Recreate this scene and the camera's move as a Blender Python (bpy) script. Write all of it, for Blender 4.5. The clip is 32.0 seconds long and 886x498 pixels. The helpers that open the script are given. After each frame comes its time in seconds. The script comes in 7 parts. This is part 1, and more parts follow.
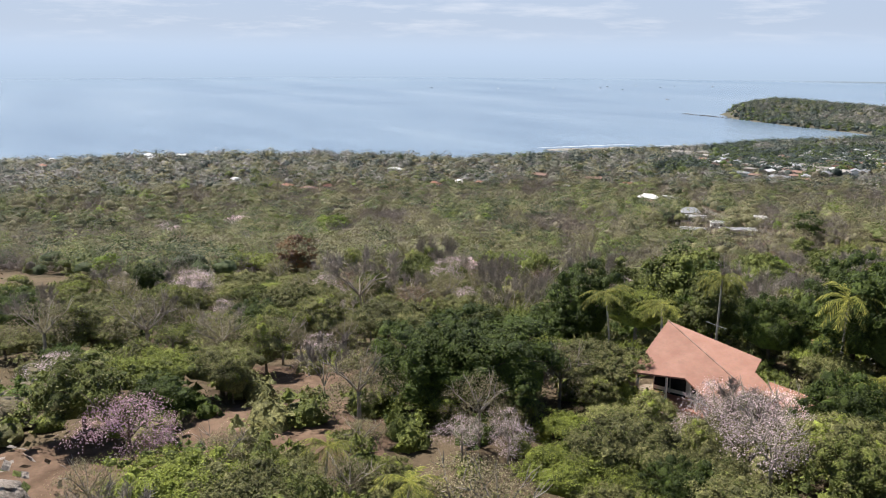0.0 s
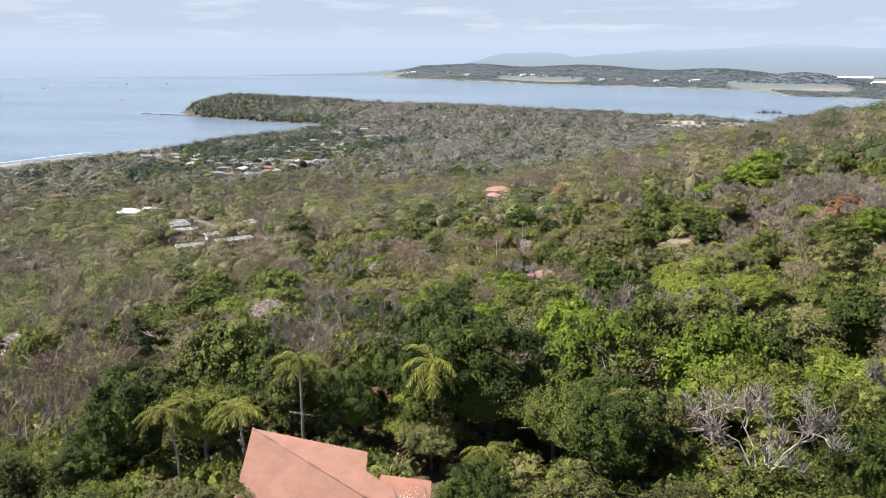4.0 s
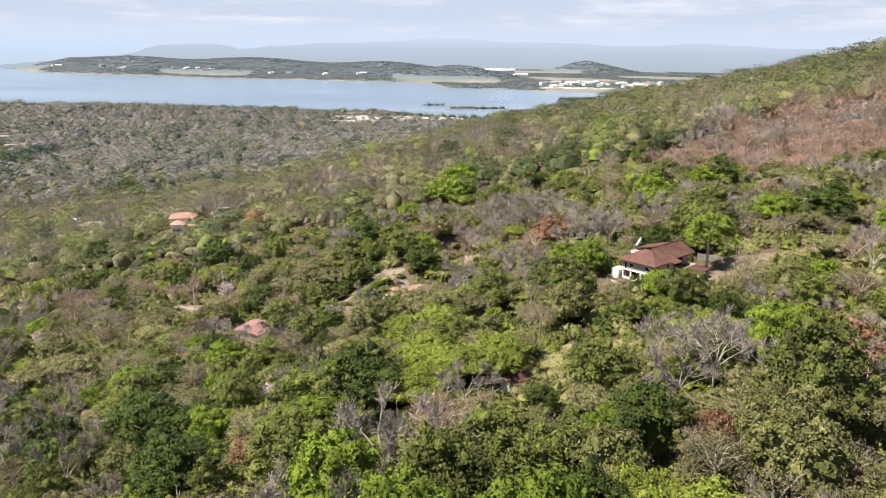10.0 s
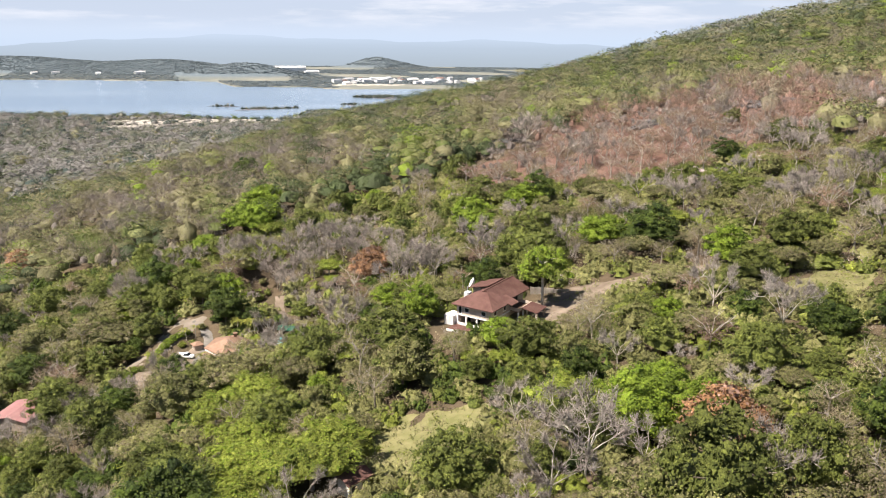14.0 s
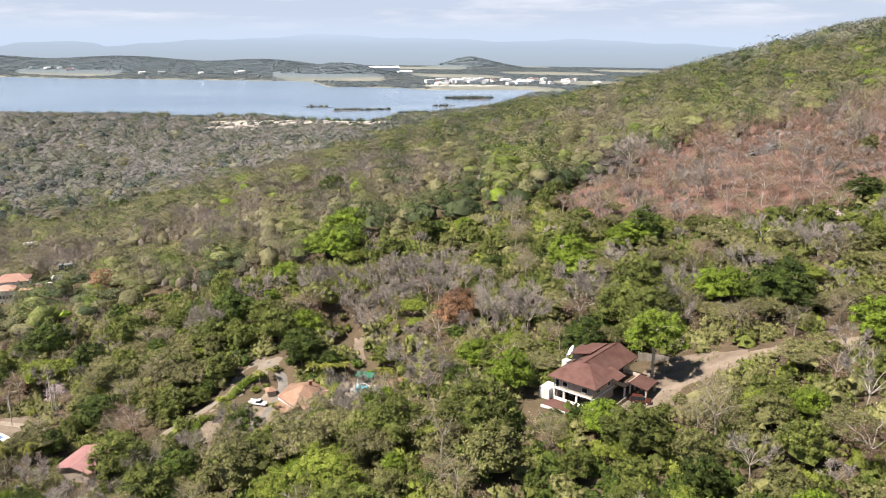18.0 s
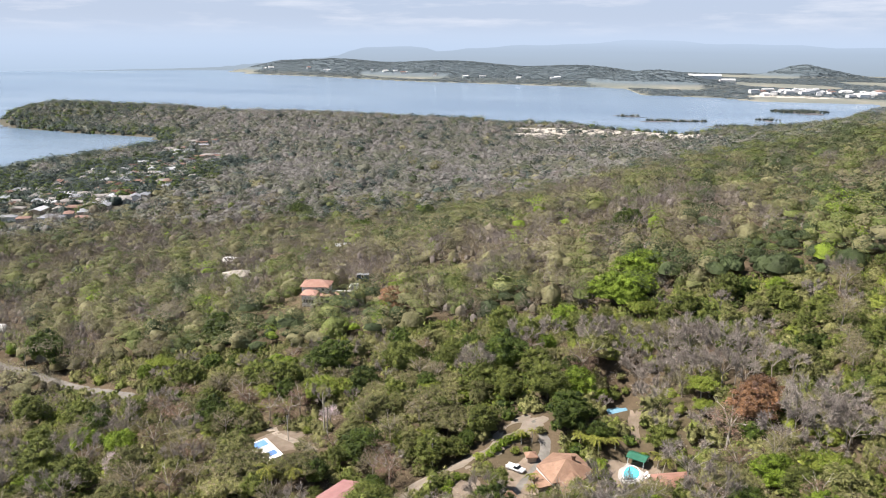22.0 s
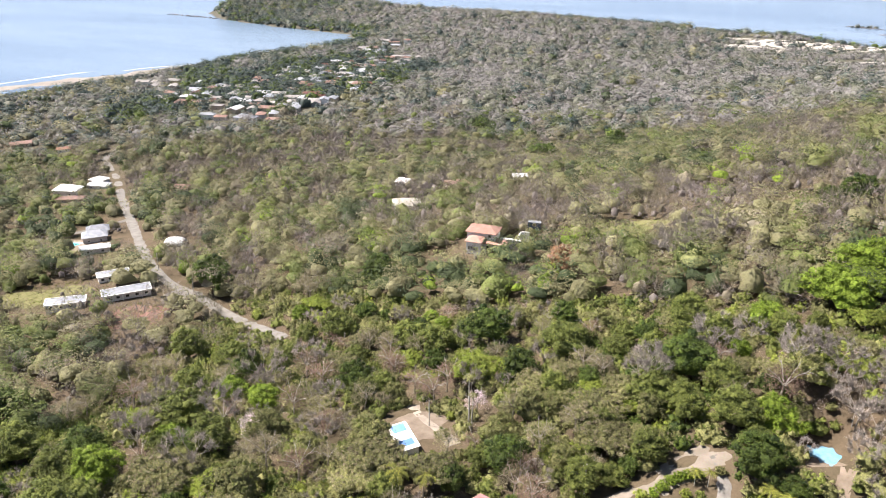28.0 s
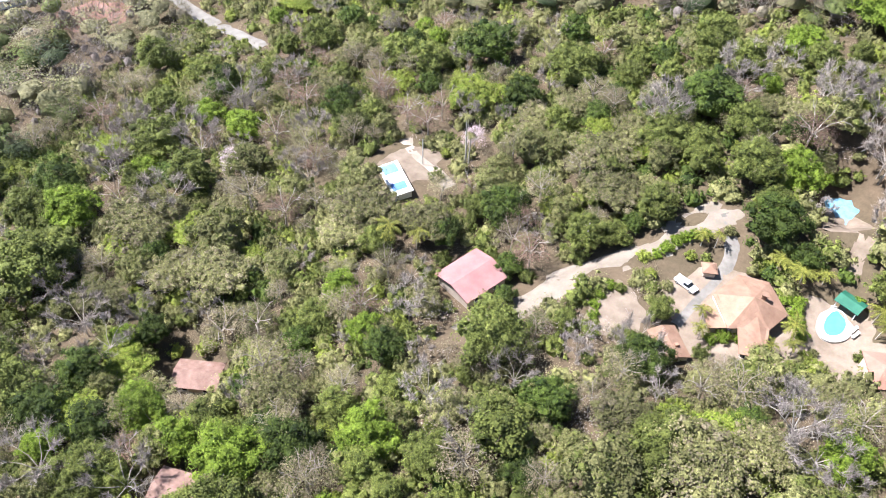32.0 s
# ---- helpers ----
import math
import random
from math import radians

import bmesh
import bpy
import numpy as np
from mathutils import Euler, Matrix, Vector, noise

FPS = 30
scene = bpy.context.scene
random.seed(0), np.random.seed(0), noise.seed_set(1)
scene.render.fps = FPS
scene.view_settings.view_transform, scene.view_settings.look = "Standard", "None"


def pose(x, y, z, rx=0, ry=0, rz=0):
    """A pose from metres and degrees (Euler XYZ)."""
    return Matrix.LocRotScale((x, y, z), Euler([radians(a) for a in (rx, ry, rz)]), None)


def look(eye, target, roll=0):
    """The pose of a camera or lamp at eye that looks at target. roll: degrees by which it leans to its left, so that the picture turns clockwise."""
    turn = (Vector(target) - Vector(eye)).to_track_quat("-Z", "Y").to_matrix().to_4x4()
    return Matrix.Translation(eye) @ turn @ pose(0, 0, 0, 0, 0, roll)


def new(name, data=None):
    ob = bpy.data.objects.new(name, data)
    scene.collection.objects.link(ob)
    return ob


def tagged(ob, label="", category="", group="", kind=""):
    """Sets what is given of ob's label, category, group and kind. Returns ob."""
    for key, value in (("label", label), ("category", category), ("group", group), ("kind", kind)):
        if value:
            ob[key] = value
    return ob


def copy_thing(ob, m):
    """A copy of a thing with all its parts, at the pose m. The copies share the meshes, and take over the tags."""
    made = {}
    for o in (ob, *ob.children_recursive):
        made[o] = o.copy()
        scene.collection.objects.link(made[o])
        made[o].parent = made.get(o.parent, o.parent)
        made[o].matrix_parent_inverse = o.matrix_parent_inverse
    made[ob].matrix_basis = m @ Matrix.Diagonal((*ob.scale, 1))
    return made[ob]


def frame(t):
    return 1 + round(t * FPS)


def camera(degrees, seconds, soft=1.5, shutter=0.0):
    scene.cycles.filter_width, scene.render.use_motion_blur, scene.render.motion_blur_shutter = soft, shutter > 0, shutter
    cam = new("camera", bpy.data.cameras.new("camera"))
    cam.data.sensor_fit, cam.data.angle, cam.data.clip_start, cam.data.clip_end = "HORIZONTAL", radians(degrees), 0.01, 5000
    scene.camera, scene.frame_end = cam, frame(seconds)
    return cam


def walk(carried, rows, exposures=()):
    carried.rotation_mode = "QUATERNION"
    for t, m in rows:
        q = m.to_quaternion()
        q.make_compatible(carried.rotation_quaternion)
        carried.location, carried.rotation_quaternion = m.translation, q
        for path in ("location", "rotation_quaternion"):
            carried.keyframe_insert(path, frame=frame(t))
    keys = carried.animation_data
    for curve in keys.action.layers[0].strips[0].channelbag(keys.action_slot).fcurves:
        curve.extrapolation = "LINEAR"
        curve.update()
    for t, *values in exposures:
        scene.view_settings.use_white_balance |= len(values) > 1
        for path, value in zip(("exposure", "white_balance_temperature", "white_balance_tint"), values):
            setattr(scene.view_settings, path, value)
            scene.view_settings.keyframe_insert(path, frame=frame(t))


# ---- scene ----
# ---- camera ----
cam = camera(58.7, 32.0, soft=1.0)
PATH = [
    (0, (-0.00, -0.00, 146.56), (-41.46, 25.16, 134.40), 0.29),
    (0.5, (-3.59, 1.17, 146.97), (-42.11, 30.73, 135.05), -0.04),
    (1, (-7.00, 2.35, 147.64), (-42.19, 35.83, 135.76), -0.25),
    (1.5, (-10.09, 3.47, 148.61), (-41.45, 40.53, 136.63), -0.20),
    (2, (-12.98, 4.52, 149.70), (-40.27, 44.62, 137.57), -0.02),
    (2.5, (-15.56, 5.67, 150.60), (-40.25, 47.42, 138.47), -0.11),
    (3, (-18.07, 7.14, 151.58), (-40.40, 50.18, 139.39), -0.11),
    (3.5, (-20.42, 9.03, 152.59), (-40.36, 53.21, 140.32), -0.07),
    (4, (-22.62, 11.19, 153.55), (-40.08, 56.38, 141.16), -0.01),
    (4.5, (-24.75, 13.43, 154.36), (-39.68, 59.51, 141.94), 0.05),
    (6.5, (-32.02, 19.75, 158.53), (-38.52, 67.68, 145.85), 0.36),
    (7, (-33.19, 22.09, 159.32), (-38.25, 70.18, 146.61), 0.43),
    (7.5, (-34.28, 24.66, 160.08), (-37.99, 72.87, 147.35), 0.54),
    (8, (-35.31, 27.55, 160.91), (-37.89, 75.83, 148.16), 0.58),
    (8.5, (-36.20, 30.71, 161.74), (-37.63, 79.03, 148.96), 0.56),
    (9, (-36.83, 34.08, 162.47), (-37.13, 82.42, 149.67), 0.49),
    (9.5, (-37.29, 37.60, 163.09), (-36.45, 85.92, 150.28), 0.57),
    (10, (-37.63, 41.20, 163.78), (-35.64, 89.48, 150.93), 0.63),
    (10.5, (-38.04, 44.77, 164.50), (-34.86, 92.98, 151.64), 0.66),
    (11, (-38.31, 48.22, 165.18), (-33.97, 96.34, 152.30), 0.66),
    (11.5, (-38.41, 51.64, 165.83), (-32.77, 99.62, 152.95), 0.62),
    (12, (-38.44, 55.17, 166.62), (-30.91, 102.90, 153.75), 0.60),
    (12.5, (-38.40, 58.75, 167.46), (-28.91, 106.12, 154.56), 0.58),
    (13, (-38.31, 62.33, 168.24), (-26.84, 109.26, 155.36), 0.46),
    (13.5, (-38.20, 65.86, 169.18), (-24.77, 112.25, 156.22), 0.57),
    (14, (-37.99, 69.30, 170.12), (-23.75, 115.43, 157.10), 0.59),
    (14.5, (-37.64, 72.65, 171.04), (-23.40, 118.77, 158.01), 0.55),
    (16.5, (-35.28, 83.80, 175.07), (-22.41, 130.27, 161.88), 0.47),
    (17, (-34.54, 87.01, 175.90), (-22.67, 133.76, 162.70), 0.45),
    (17.5, (-33.70, 90.24, 176.61), (-23.10, 137.29, 163.43), 0.40),
    (18, (-32.86, 93.60, 177.28), (-24.03, 141.02, 164.11), 0.43),
    (18.5, (-32.03, 97.13, 177.87), (-25.64, 144.94, 164.74), 0.42),
    (19, (-31.28, 100.74, 178.47), (-27.19, 148.83, 165.41), 0.30),
    (19.5, (-30.62, 104.24, 179.30), (-28.79, 152.46, 166.20), 0.37),
    (20, (-30.10, 107.43, 180.29), (-30.61, 155.69, 167.21), 0.39),
    (20.5, (-29.69, 110.36, 181.43), (-32.50, 158.53, 168.34), 0.40),
    (21, (-29.35, 113.14, 182.67), (-34.50, 161.12, 169.59), 0.34),
    (21.5, (-28.95, 115.89, 183.95), (-36.36, 163.57, 170.87), 0.35),
    (22, (-28.59, 118.75, 185.11), (-38.34, 166.02, 172.06), 0.37),
    (22.5, (-28.33, 121.75, 186.03), (-40.34, 168.51, 173.02), 0.40),
    (23, (-28.21, 124.85, 186.75), (-42.43, 171.01, 173.83), 0.39),
    (23.5, (-28.30, 128.00, 187.55), (-44.34, 173.57, 174.66), 0.36),
    (24, (-28.56, 131.09, 188.40), (-45.93, 176.18, 175.57), 0.41),
    (24.5, (-28.95, 134.15, 189.28), (-47.38, 178.84, 176.49), 0.39),
    (26.5, (-31.63, 147.22, 192.94), (-52.45, 190.12, 177.92), 0.43),
    (27, (-33.10, 150.56, 193.66), (-53.65, 193.07, 177.20), 0.48),
    (27.5, (-34.48, 153.78, 194.41), (-54.74, 195.89, 176.61), 0.60),
    (28, (-35.88, 156.89, 195.18), (-55.82, 198.56, 176.05), 0.72),
    (28.5, (-37.35, 159.87, 195.85), (-56.94, 201.03, 175.32), 0.84),
    (29, (-38.95, 162.81, 196.48), (-58.06, 203.28, 174.19), 1.02),
    (29.5, (-40.60, 165.80, 197.18), (-59.04, 205.12, 172.41), 1.23),
    (30, (-42.29, 168.93, 198.03), (-59.92, 206.84, 170.61), 1.40),
    (30.5, (-43.97, 172.26, 198.92), (-60.74, 208.62, 168.98), 1.50),
    (31, (-45.50, 175.68, 199.76), (-61.40, 210.36, 167.44), 1.61),
    (31.5, (-46.91, 179.10, 200.61), (-61.93, 211.94, 166.02), 1.71),
    (32, (-48.35, 182.57, 201.46), (-62.43, 213.44, 164.74), 1.77),
]
walk(cam, [(t, look(eye, target, roll)) for t, eye, target, roll in PATH],
     [(0, 0.84, 6450, 12), (2, 0.92, 6500, 12.5), (4, 0.95, 6550, 13), (9, 1.03, 6800, 14), (14, 1.06, 6800, 14), (18, 1.00, 6700, 14), (24, 0.88, 6450, 13.5), (26, 1.02, 6450, 15), (28, 1.32, 6450, 16), (30, 1.50, 6150, 16), (32, 1.64, 5800, 16)])

# ---- light ----
SUN_AZ, SUN_EL = 258.0, 58.0      # degrees clockwise from +y, degrees up
world = bpy.data.worlds.new("sky")
scene.world = world
world.use_nodes = True
wn, wl = world.node_tree.nodes, world.node_tree.links
wn.clear()
sky = wn.new("ShaderNodeTexSky")
sky.sky_type = "NISHITA"
sky.sun_disc = False
sky.sun_elevation, sky.sun_rotation = radians(SUN_EL), radians(SUN_AZ)
sky.altitude, sky.air_density, sky.dust_density, sky.ozone_density = 100, 1.0, 0.3, 2.0
bg = wn.new("ShaderNodeBackground")
bg.inputs["Strength"].default_value = 0.042
wo = wn.new("ShaderNodeOutputWorld")
veil = wn.new("ShaderNodeMix")               # bright haze that thins towards the zenith
veil.data_type = "RGBA"
wc, wz, wr = wn.new("ShaderNodeTexCoord"), wn.new("ShaderNodeSeparateXYZ"), wn.new("ShaderNodeMapRange")
wl.new(wc.outputs["Generated"], wz.inputs[0])
wl.new(wz.outputs[2], wr.inputs[0])
wr.interpolation_type = "SMOOTHSTEP"
wr.inputs[1].default_value, wr.inputs[2].default_value = 0.10, 0.50
wr.inputs[3].default_value, wr.inputs[4].default_value = 0.88, 0.03
wl.new(wr.outputs[0], veil.inputs[0])
veil.inputs[7].default_value = (7.1, 8.6, 11.0, 1)
wl.new(sky.outputs[0], veil.inputs[6])
wl.new(veil.outputs[2], bg.inputs["Color"])
wl.new(bg.outputs[0], wo.inputs["Surface"])

lamp = bpy.data.lights.new("sun", "SUN")
lamp.energy, lamp.angle, lamp.color = 5.0, radians(0.53), (1.0, 0.95, 0.87)
sun = new("sun", lamp)
sd = Vector((math.sin(radians(SUN_AZ)) * math.cos(radians(SUN_EL)), math.cos(radians(SUN_AZ)) * math.cos(radians(SUN_EL)), math.sin(radians(SUN_EL))))
sun.matrix_world = look(sd * 1500, (0, 0, 0))


# ---- materials ----
def material(name, rough=0.8, metal=0.0, spec=0.3):
    m = bpy.data.materials.new(name)
    m.use_nodes = True
    b = m.node_tree.nodes["Principled BSDF"]
    b.inputs["Roughness"].default_value = rough
    b.inputs["Metallic"].default_value = metal
    b.inputs["Specular IOR Level"].default_value = spec
    return m, m.node_tree.nodes, m.node_tree.links, b


def ramp(n, stops):
    r = n.new("ShaderNodeValToRGB")
    e = r.color_ramp.elements
    while len(e) < len(stops):
        e.new(0.5)
    for k, (p, c) in enumerate(stops):
        e[k].position, e[k].color = p, (*c, 1)
    return r


def noise_tex(n, l, coord, scale, detail=6, rough=0.6):
    t = n.new("ShaderNodeTexNoise")
    t.inputs["Scale"].default_value, t.inputs["Detail"].default_value, t.inputs["Roughness"].default_value = scale, detail, rough
    l.new(coord, t.inputs["Vector"])
    return t


def blend(n, l, fac, a, b, kind="MIX"):
    m = n.new("ShaderNodeMix")
    m.data_type, m.blend_type = "RGBA", kind
    for sock, v in ((m.inputs[0], fac), (m.inputs[6], a), (m.inputs[7], b)):
        if isinstance(v, (int, float)):
            sock.default_value = v
        elif isinstance(v, tuple):
            sock.default_value = (*v, 1)
        else:
            l.new(v, sock)
    return m.outputs[2]


def surface(name, a, b, scale=0.6, fine=9.0, rough=0.85, bump=0.25, dirt=None, spec=0.3, vary=0.15, metal=0.0):
    """A weathered surface: two colours in large patches, fine grain, bump, an optional dirt colour in streaks."""
    m, n, l, p = material(name, rough, metal, spec)
    tc = n.new("ShaderNodeTexCoord")
    big, small = noise_tex(n, l, tc.outputs["Object"], scale), noise_tex(n, l, tc.outputs["Object"], fine, 4)
    r = ramp(n, [(0.35, a), (0.68, b)])
    l.new(big.outputs[0], r.inputs[0])
    c = blend(n, l, 0.25, r.outputs[0], small.outputs[1], "SOFT_LIGHT")
    if dirt:
        mp = n.new("ShaderNodeMapping")
        mp.inputs["Scale"].default_value = (1.0, 1.0, 0.15)
        l.new(tc.outputs["Object"], mp.inputs[0])
        d = noise_tex(n, l, mp.outputs[0], 0.9, 8, 0.7)
        dr = ramp(n, [(0.5, (0, 0, 0)), (0.75, (0.7, 0.7, 0.7))])
        l.new(d.outputs[0], dr.inputs[0])
        c = blend(n, l, dr.outputs[0], c, dirt)
    if vary:
        oi = n.new("ShaderNodeObjectInfo")
        hs = n.new("ShaderNodeHueSaturation")
        mr = n.new("ShaderNodeMapRange")
        mr.inputs[3].default_value, mr.inputs[4].default_value = 1 - vary, 1 + vary
        l.new(oi.outputs["Random"], mr.inputs[0])
        l.new(mr.outputs[0], hs.inputs["Value"])
        l.new(c, hs.inputs["Color"])
        c = hs.outputs[0]
    l.new(c, p.inputs["Base Color"])
    if bump:
        bp = n.new("ShaderNodeBump")
        bp.inputs["Strength"].default_value, bp.inputs["Distance"].default_value = bump, 0.05
        l.new(small.outputs[0], bp.inputs["Height"])
        l.new(bp.outputs[0], p.inputs["Normal"])
    return m


def foliage(name, a, b, tree_vary=0.25, through_light=0.13, rough=0.55, grain=2.4, deep=1.0):
    """Leaves: the colour varies leaf by leaf, and tree by tree; some light comes through."""
    m, n, l, p = material(name, rough, 0, 0.25)
    geo, oi = n.new("ShaderNodeNewGeometry"), n.new("ShaderNodeObjectInfo")
    r = ramp(n, [(0.0, a), (1.0, b)])
    l.new(geo.outputs["Random Per Island"], r.inputs[0])
    tc = n.new("ShaderNodeTexCoord")
    big = noise_tex(n, l, geo.outputs["Position"], 0.09, 3)
    mr = n.new("ShaderNodeMapRange")
    mr.inputs[1].default_value, mr.inputs[2].default_value = 0.3, 0.7
    mr.inputs[3].default_value, mr.inputs[4].default_value = 0.62, 1.38
    l.new(big.outputs[0], mr.inputs[0])
    m2 = n.new("ShaderNodeMapRange")
    m2.inputs[3].default_value, m2.inputs[4].default_value = 1 - tree_vary, 1 + tree_vary
    l.new(oi.outputs["Random"], m2.inputs[0])
    mul = n.new("ShaderNodeMath")
    mul.operation = "MULTIPLY"
    l.new(mr.outputs[0], mul.inputs[0])
    l.new(m2.outputs[0], mul.inputs[1])
    fine = noise_tex(n, l, geo.outputs["Position"], grain, 5, 0.75)
    m3 = n.new("ShaderNodeMapRange")
    m3.inputs[1].default_value, m3.inputs[2].default_value = 0.32, 0.68
    m3.inputs[3].default_value, m3.inputs[4].default_value = 1 - 0.55 * deep, 1 + 0.6 * deep
    l.new(fine.outputs[0], m3.inputs[0])
    mul2 = n.new("ShaderNodeMath")
    mul2.operation = "MULTIPLY"
    l.new(mul.outputs[0], mul2.inputs[0])
    l.new(m3.outputs[0], mul2.inputs[1])
    hs = n.new("ShaderNodeHueSaturation")
    l.new(mul2.outputs[0], hs.inputs["Value"])
    l.new(r.outputs[0], hs.inputs["Color"])
    l.new(hs.outputs[0], p.inputs["Base Color"])
    bp = n.new("ShaderNodeBump")
    bp.inputs["Strength"].default_value, bp.inputs["Distance"].default_value = 0.9 * deep, 0.5
    l.new(fine.outputs[0], bp.inputs["Height"])
    l.new(bp.outputs[0], p.inputs["Normal"])
    tr = n.new("ShaderNodeBsdfTranslucent")
    l.new(hs.outputs[0], tr.inputs["Color"])
    mx = n.new("ShaderNodeMixShader")
    mx.inputs[0].default_value = through_light
    l.new(p.outputs[0], mx.inputs[1])
    l.new(tr.outputs[0], mx.inputs[2])
    l.new(mx.outputs[0], n["Material Output"].inputs["Surface"])
    return m


LEAF = {
    "dark": foliage("leaf_dark", (0.028, 0.048, 0.009), (0.105, 0.145, 0.022)),
    "green": foliage("leaf_green", (0.072, 0.090, 0.019), (0.18, 0.205, 0.045)),
    "bright": foliage("leaf_bright", (0.105, 0.16, 0.014), (0.22, 0.30, 0.032), 0.12),
    "lime": foliage("leaf_lime", (0.15, 0.18, 0.026), (0.27, 0.31, 0.055), 0.12),
    "olive": foliage("leaf_olive", (0.118, 0.120, 0.042), (0.262, 0.256, 0.098)),
    "khaki": foliage("leaf_khaki", (0.165, 0.138, 0.082), (0.30, 0.255, 0.16)),
    "brown": foliage("leaf_brown", (0.17, 0.105, 0.078), (0.32, 0.205, 0.16)),
    "orange": foliage("leaf_orange", (0.16, 0.08, 0.035), (0.3, 0.17, 0.09)),
    "pink": foliage("leaf_pink", (0.50, 0.38, 0.40), (0.82, 0.67, 0.69), 0.14),
    "mauve": foliage("leaf_mauve", (0.42, 0.255, 0.31), (0.64, 0.44, 0.50), 0.12),
    "palm": foliage("leaf_palm", (0.10, 0.12, 0.02), (0.30, 0.29, 0.055), 0.2),
    "twig": foliage("twig_grey", (0.24, 0.205, 0.18), (0.40, 0.35, 0.31), 0.2, 0.0, 0.9),
    "bark": surface("bark", (0.10, 0.075, 0.055), (0.24, 0.20, 0.16), 1.2, 14, 0.95, 0.5),
    "grey_bark": surface("bark_grey", (0.24, 0.21, 0.18), (0.44, 0.39, 0.34), 1.2, 14, 0.95, 0.4),
    "paler": surface("bark_pale", (0.30, 0.27, 0.23), (0.52, 0.48, 0.42), 1.2, 14, 0.95, 0.4),
    # greyer, flatter copies of the leaf colours: middle-distance haze painted in
    "mid_haze_olive": foliage("mid_haze_leaf_olive", (0.125, 0.12, 0.055), (0.21, 0.195, 0.10), deep=0.7),
    "mid_haze_khaki": foliage("mid_haze_leaf_khaki", (0.15, 0.13, 0.085), (0.225, 0.195, 0.135), deep=0.7),
    "mid_haze_green": foliage("mid_haze_leaf_green", (0.07, 0.09, 0.022), (0.14, 0.165, 0.045), deep=0.8),
    "mid_haze_grey": foliage("mid_haze_leaf_grey", (0.15, 0.128, 0.114), (0.25, 0.214, 0.192), deep=0.8),
    "mid_haze_dark": foliage("mid_haze_leaf_dark", (0.034, 0.048, 0.018), (0.07, 0.092, 0.035), deep=0.8),
    "mid_haze_lime": foliage("mid_haze_leaf_lime", (0.13, 0.14, 0.045), (0.20, 0.21, 0.08), deep=0.7),
    # haze over the plain is mixed into these greyed, narrow leaf colours
    "far_haze_green": foliage("far_haze_leaf_green", (0.125, 0.128, 0.09), (0.155, 0.157, 0.115), deep=0.35),
    "far_haze_grey": foliage("far_haze_leaf_grey", (0.165, 0.157, 0.143), (0.20, 0.19, 0.175), deep=0.35),
    "far_haze_dark": foliage("far_haze_leaf_dark", (0.036, 0.053, 0.045), (0.056, 0.076, 0.064), deep=0.35),
    # blue-grey haze beyond the bay is painted into these two leaf colours
    "distant_haze_green": foliage("distant_haze_leaf_green", (0.125, 0.155, 0.168), (0.15, 0.178, 0.188), 0.1, 0.45, 0.9, 0.03, 0.3),
    "distant_haze_dark": foliage("distant_haze_leaf_dark", (0.10, 0.13, 0.148), (0.125, 0.152, 0.165), 0.1, 0.45, 0.9, 0.03, 0.3),
}


# ---- land ----
BUMPS = [4, 10, 6, 41, 11, 37, 68, 50, 52, -1, -9, -7, 29, 41, 21, 26, 55, 80, 3, -1, 30, -21, -3, 52, 41, 59, 85, 3, -16, 4, 24, 47, 16, 39, 50, 65, 6, 1,
         6, -28, 24, 26, 39, 54, 42, -1, -7, 18, -3, 8, 20, 27, 66, 44, -1, -7, -5, -1, 14, 17, 13, 30, 18, 2, 7, 3, -4, -3, 5, 12, 17, 7, 1, 2, 3, 4, -2, -6, 1, 8, 5]
# level ground under houses and yards: x, y, height, radius
PADS = [(-68, 86, 101, 26), (24, 242, 103.5, 24), (-38, 296, 76.5, 26), (-16, 300, 78, 18), (-90, 290, 68, 20), (-122, 314, 66, 18), (-156, 452, 64, 22), (-135, 247, 57, 14),
        (-285, 372, 46, 40), (-320, 434, 41, 20), (-233, 521, 47, 18), (-20, 190, 95, 14), (-70, 308, 72, 14), (-20, 341, 75, 14)]
COAST = [(-1180, -1500), (-1175, 30), (-1160, 200), (-1035, 455), (-920, 575), (-888, 700), (-870, 900), (-885, 985), (-873, 1050), (-838, 1200), (-795, 1360), (-845, 1450),
         (-1011, 1465), (-1200, 1514), (-1310, 1600), (-1320, 1700), (-1230, 1800), (-1000, 1850), (-700, 1870), (-480, 1880), (-340, 1870), (-245, 1820), (-110, 1870), (10, 1790),
         (115, 1750), (220, 1860), (360, 1960), (520, 2150), (640, 2420), (753, 2660), (398, 2675), (304, 2800), (80, 2850), (24, 3190), (-513, 3339), (-855, 3403), (-1390, 3674),
         (-1697, 3776), (-1939, 4087), (-1980, 4200), (-1850, 4290), (-1000, 4420), (0, 4560), (900, 4990), (4990, 4990), (4990, -1500)]
HILLS = [(-1215, 1650, 120, 95, 30), (-1020, 1690, 150, 110, 24), (-700, 1700, 220, 110, 14), (-1450, 4080, 330, 170, 62), (-800, 3950, 420, 240, 66), (-150, 3750, 330, 230, 56),
         (160, 3420, 200, 130, 54), (900, 4300, 160, 120, 60), (-1750, 4150, 150, 80, 30)]


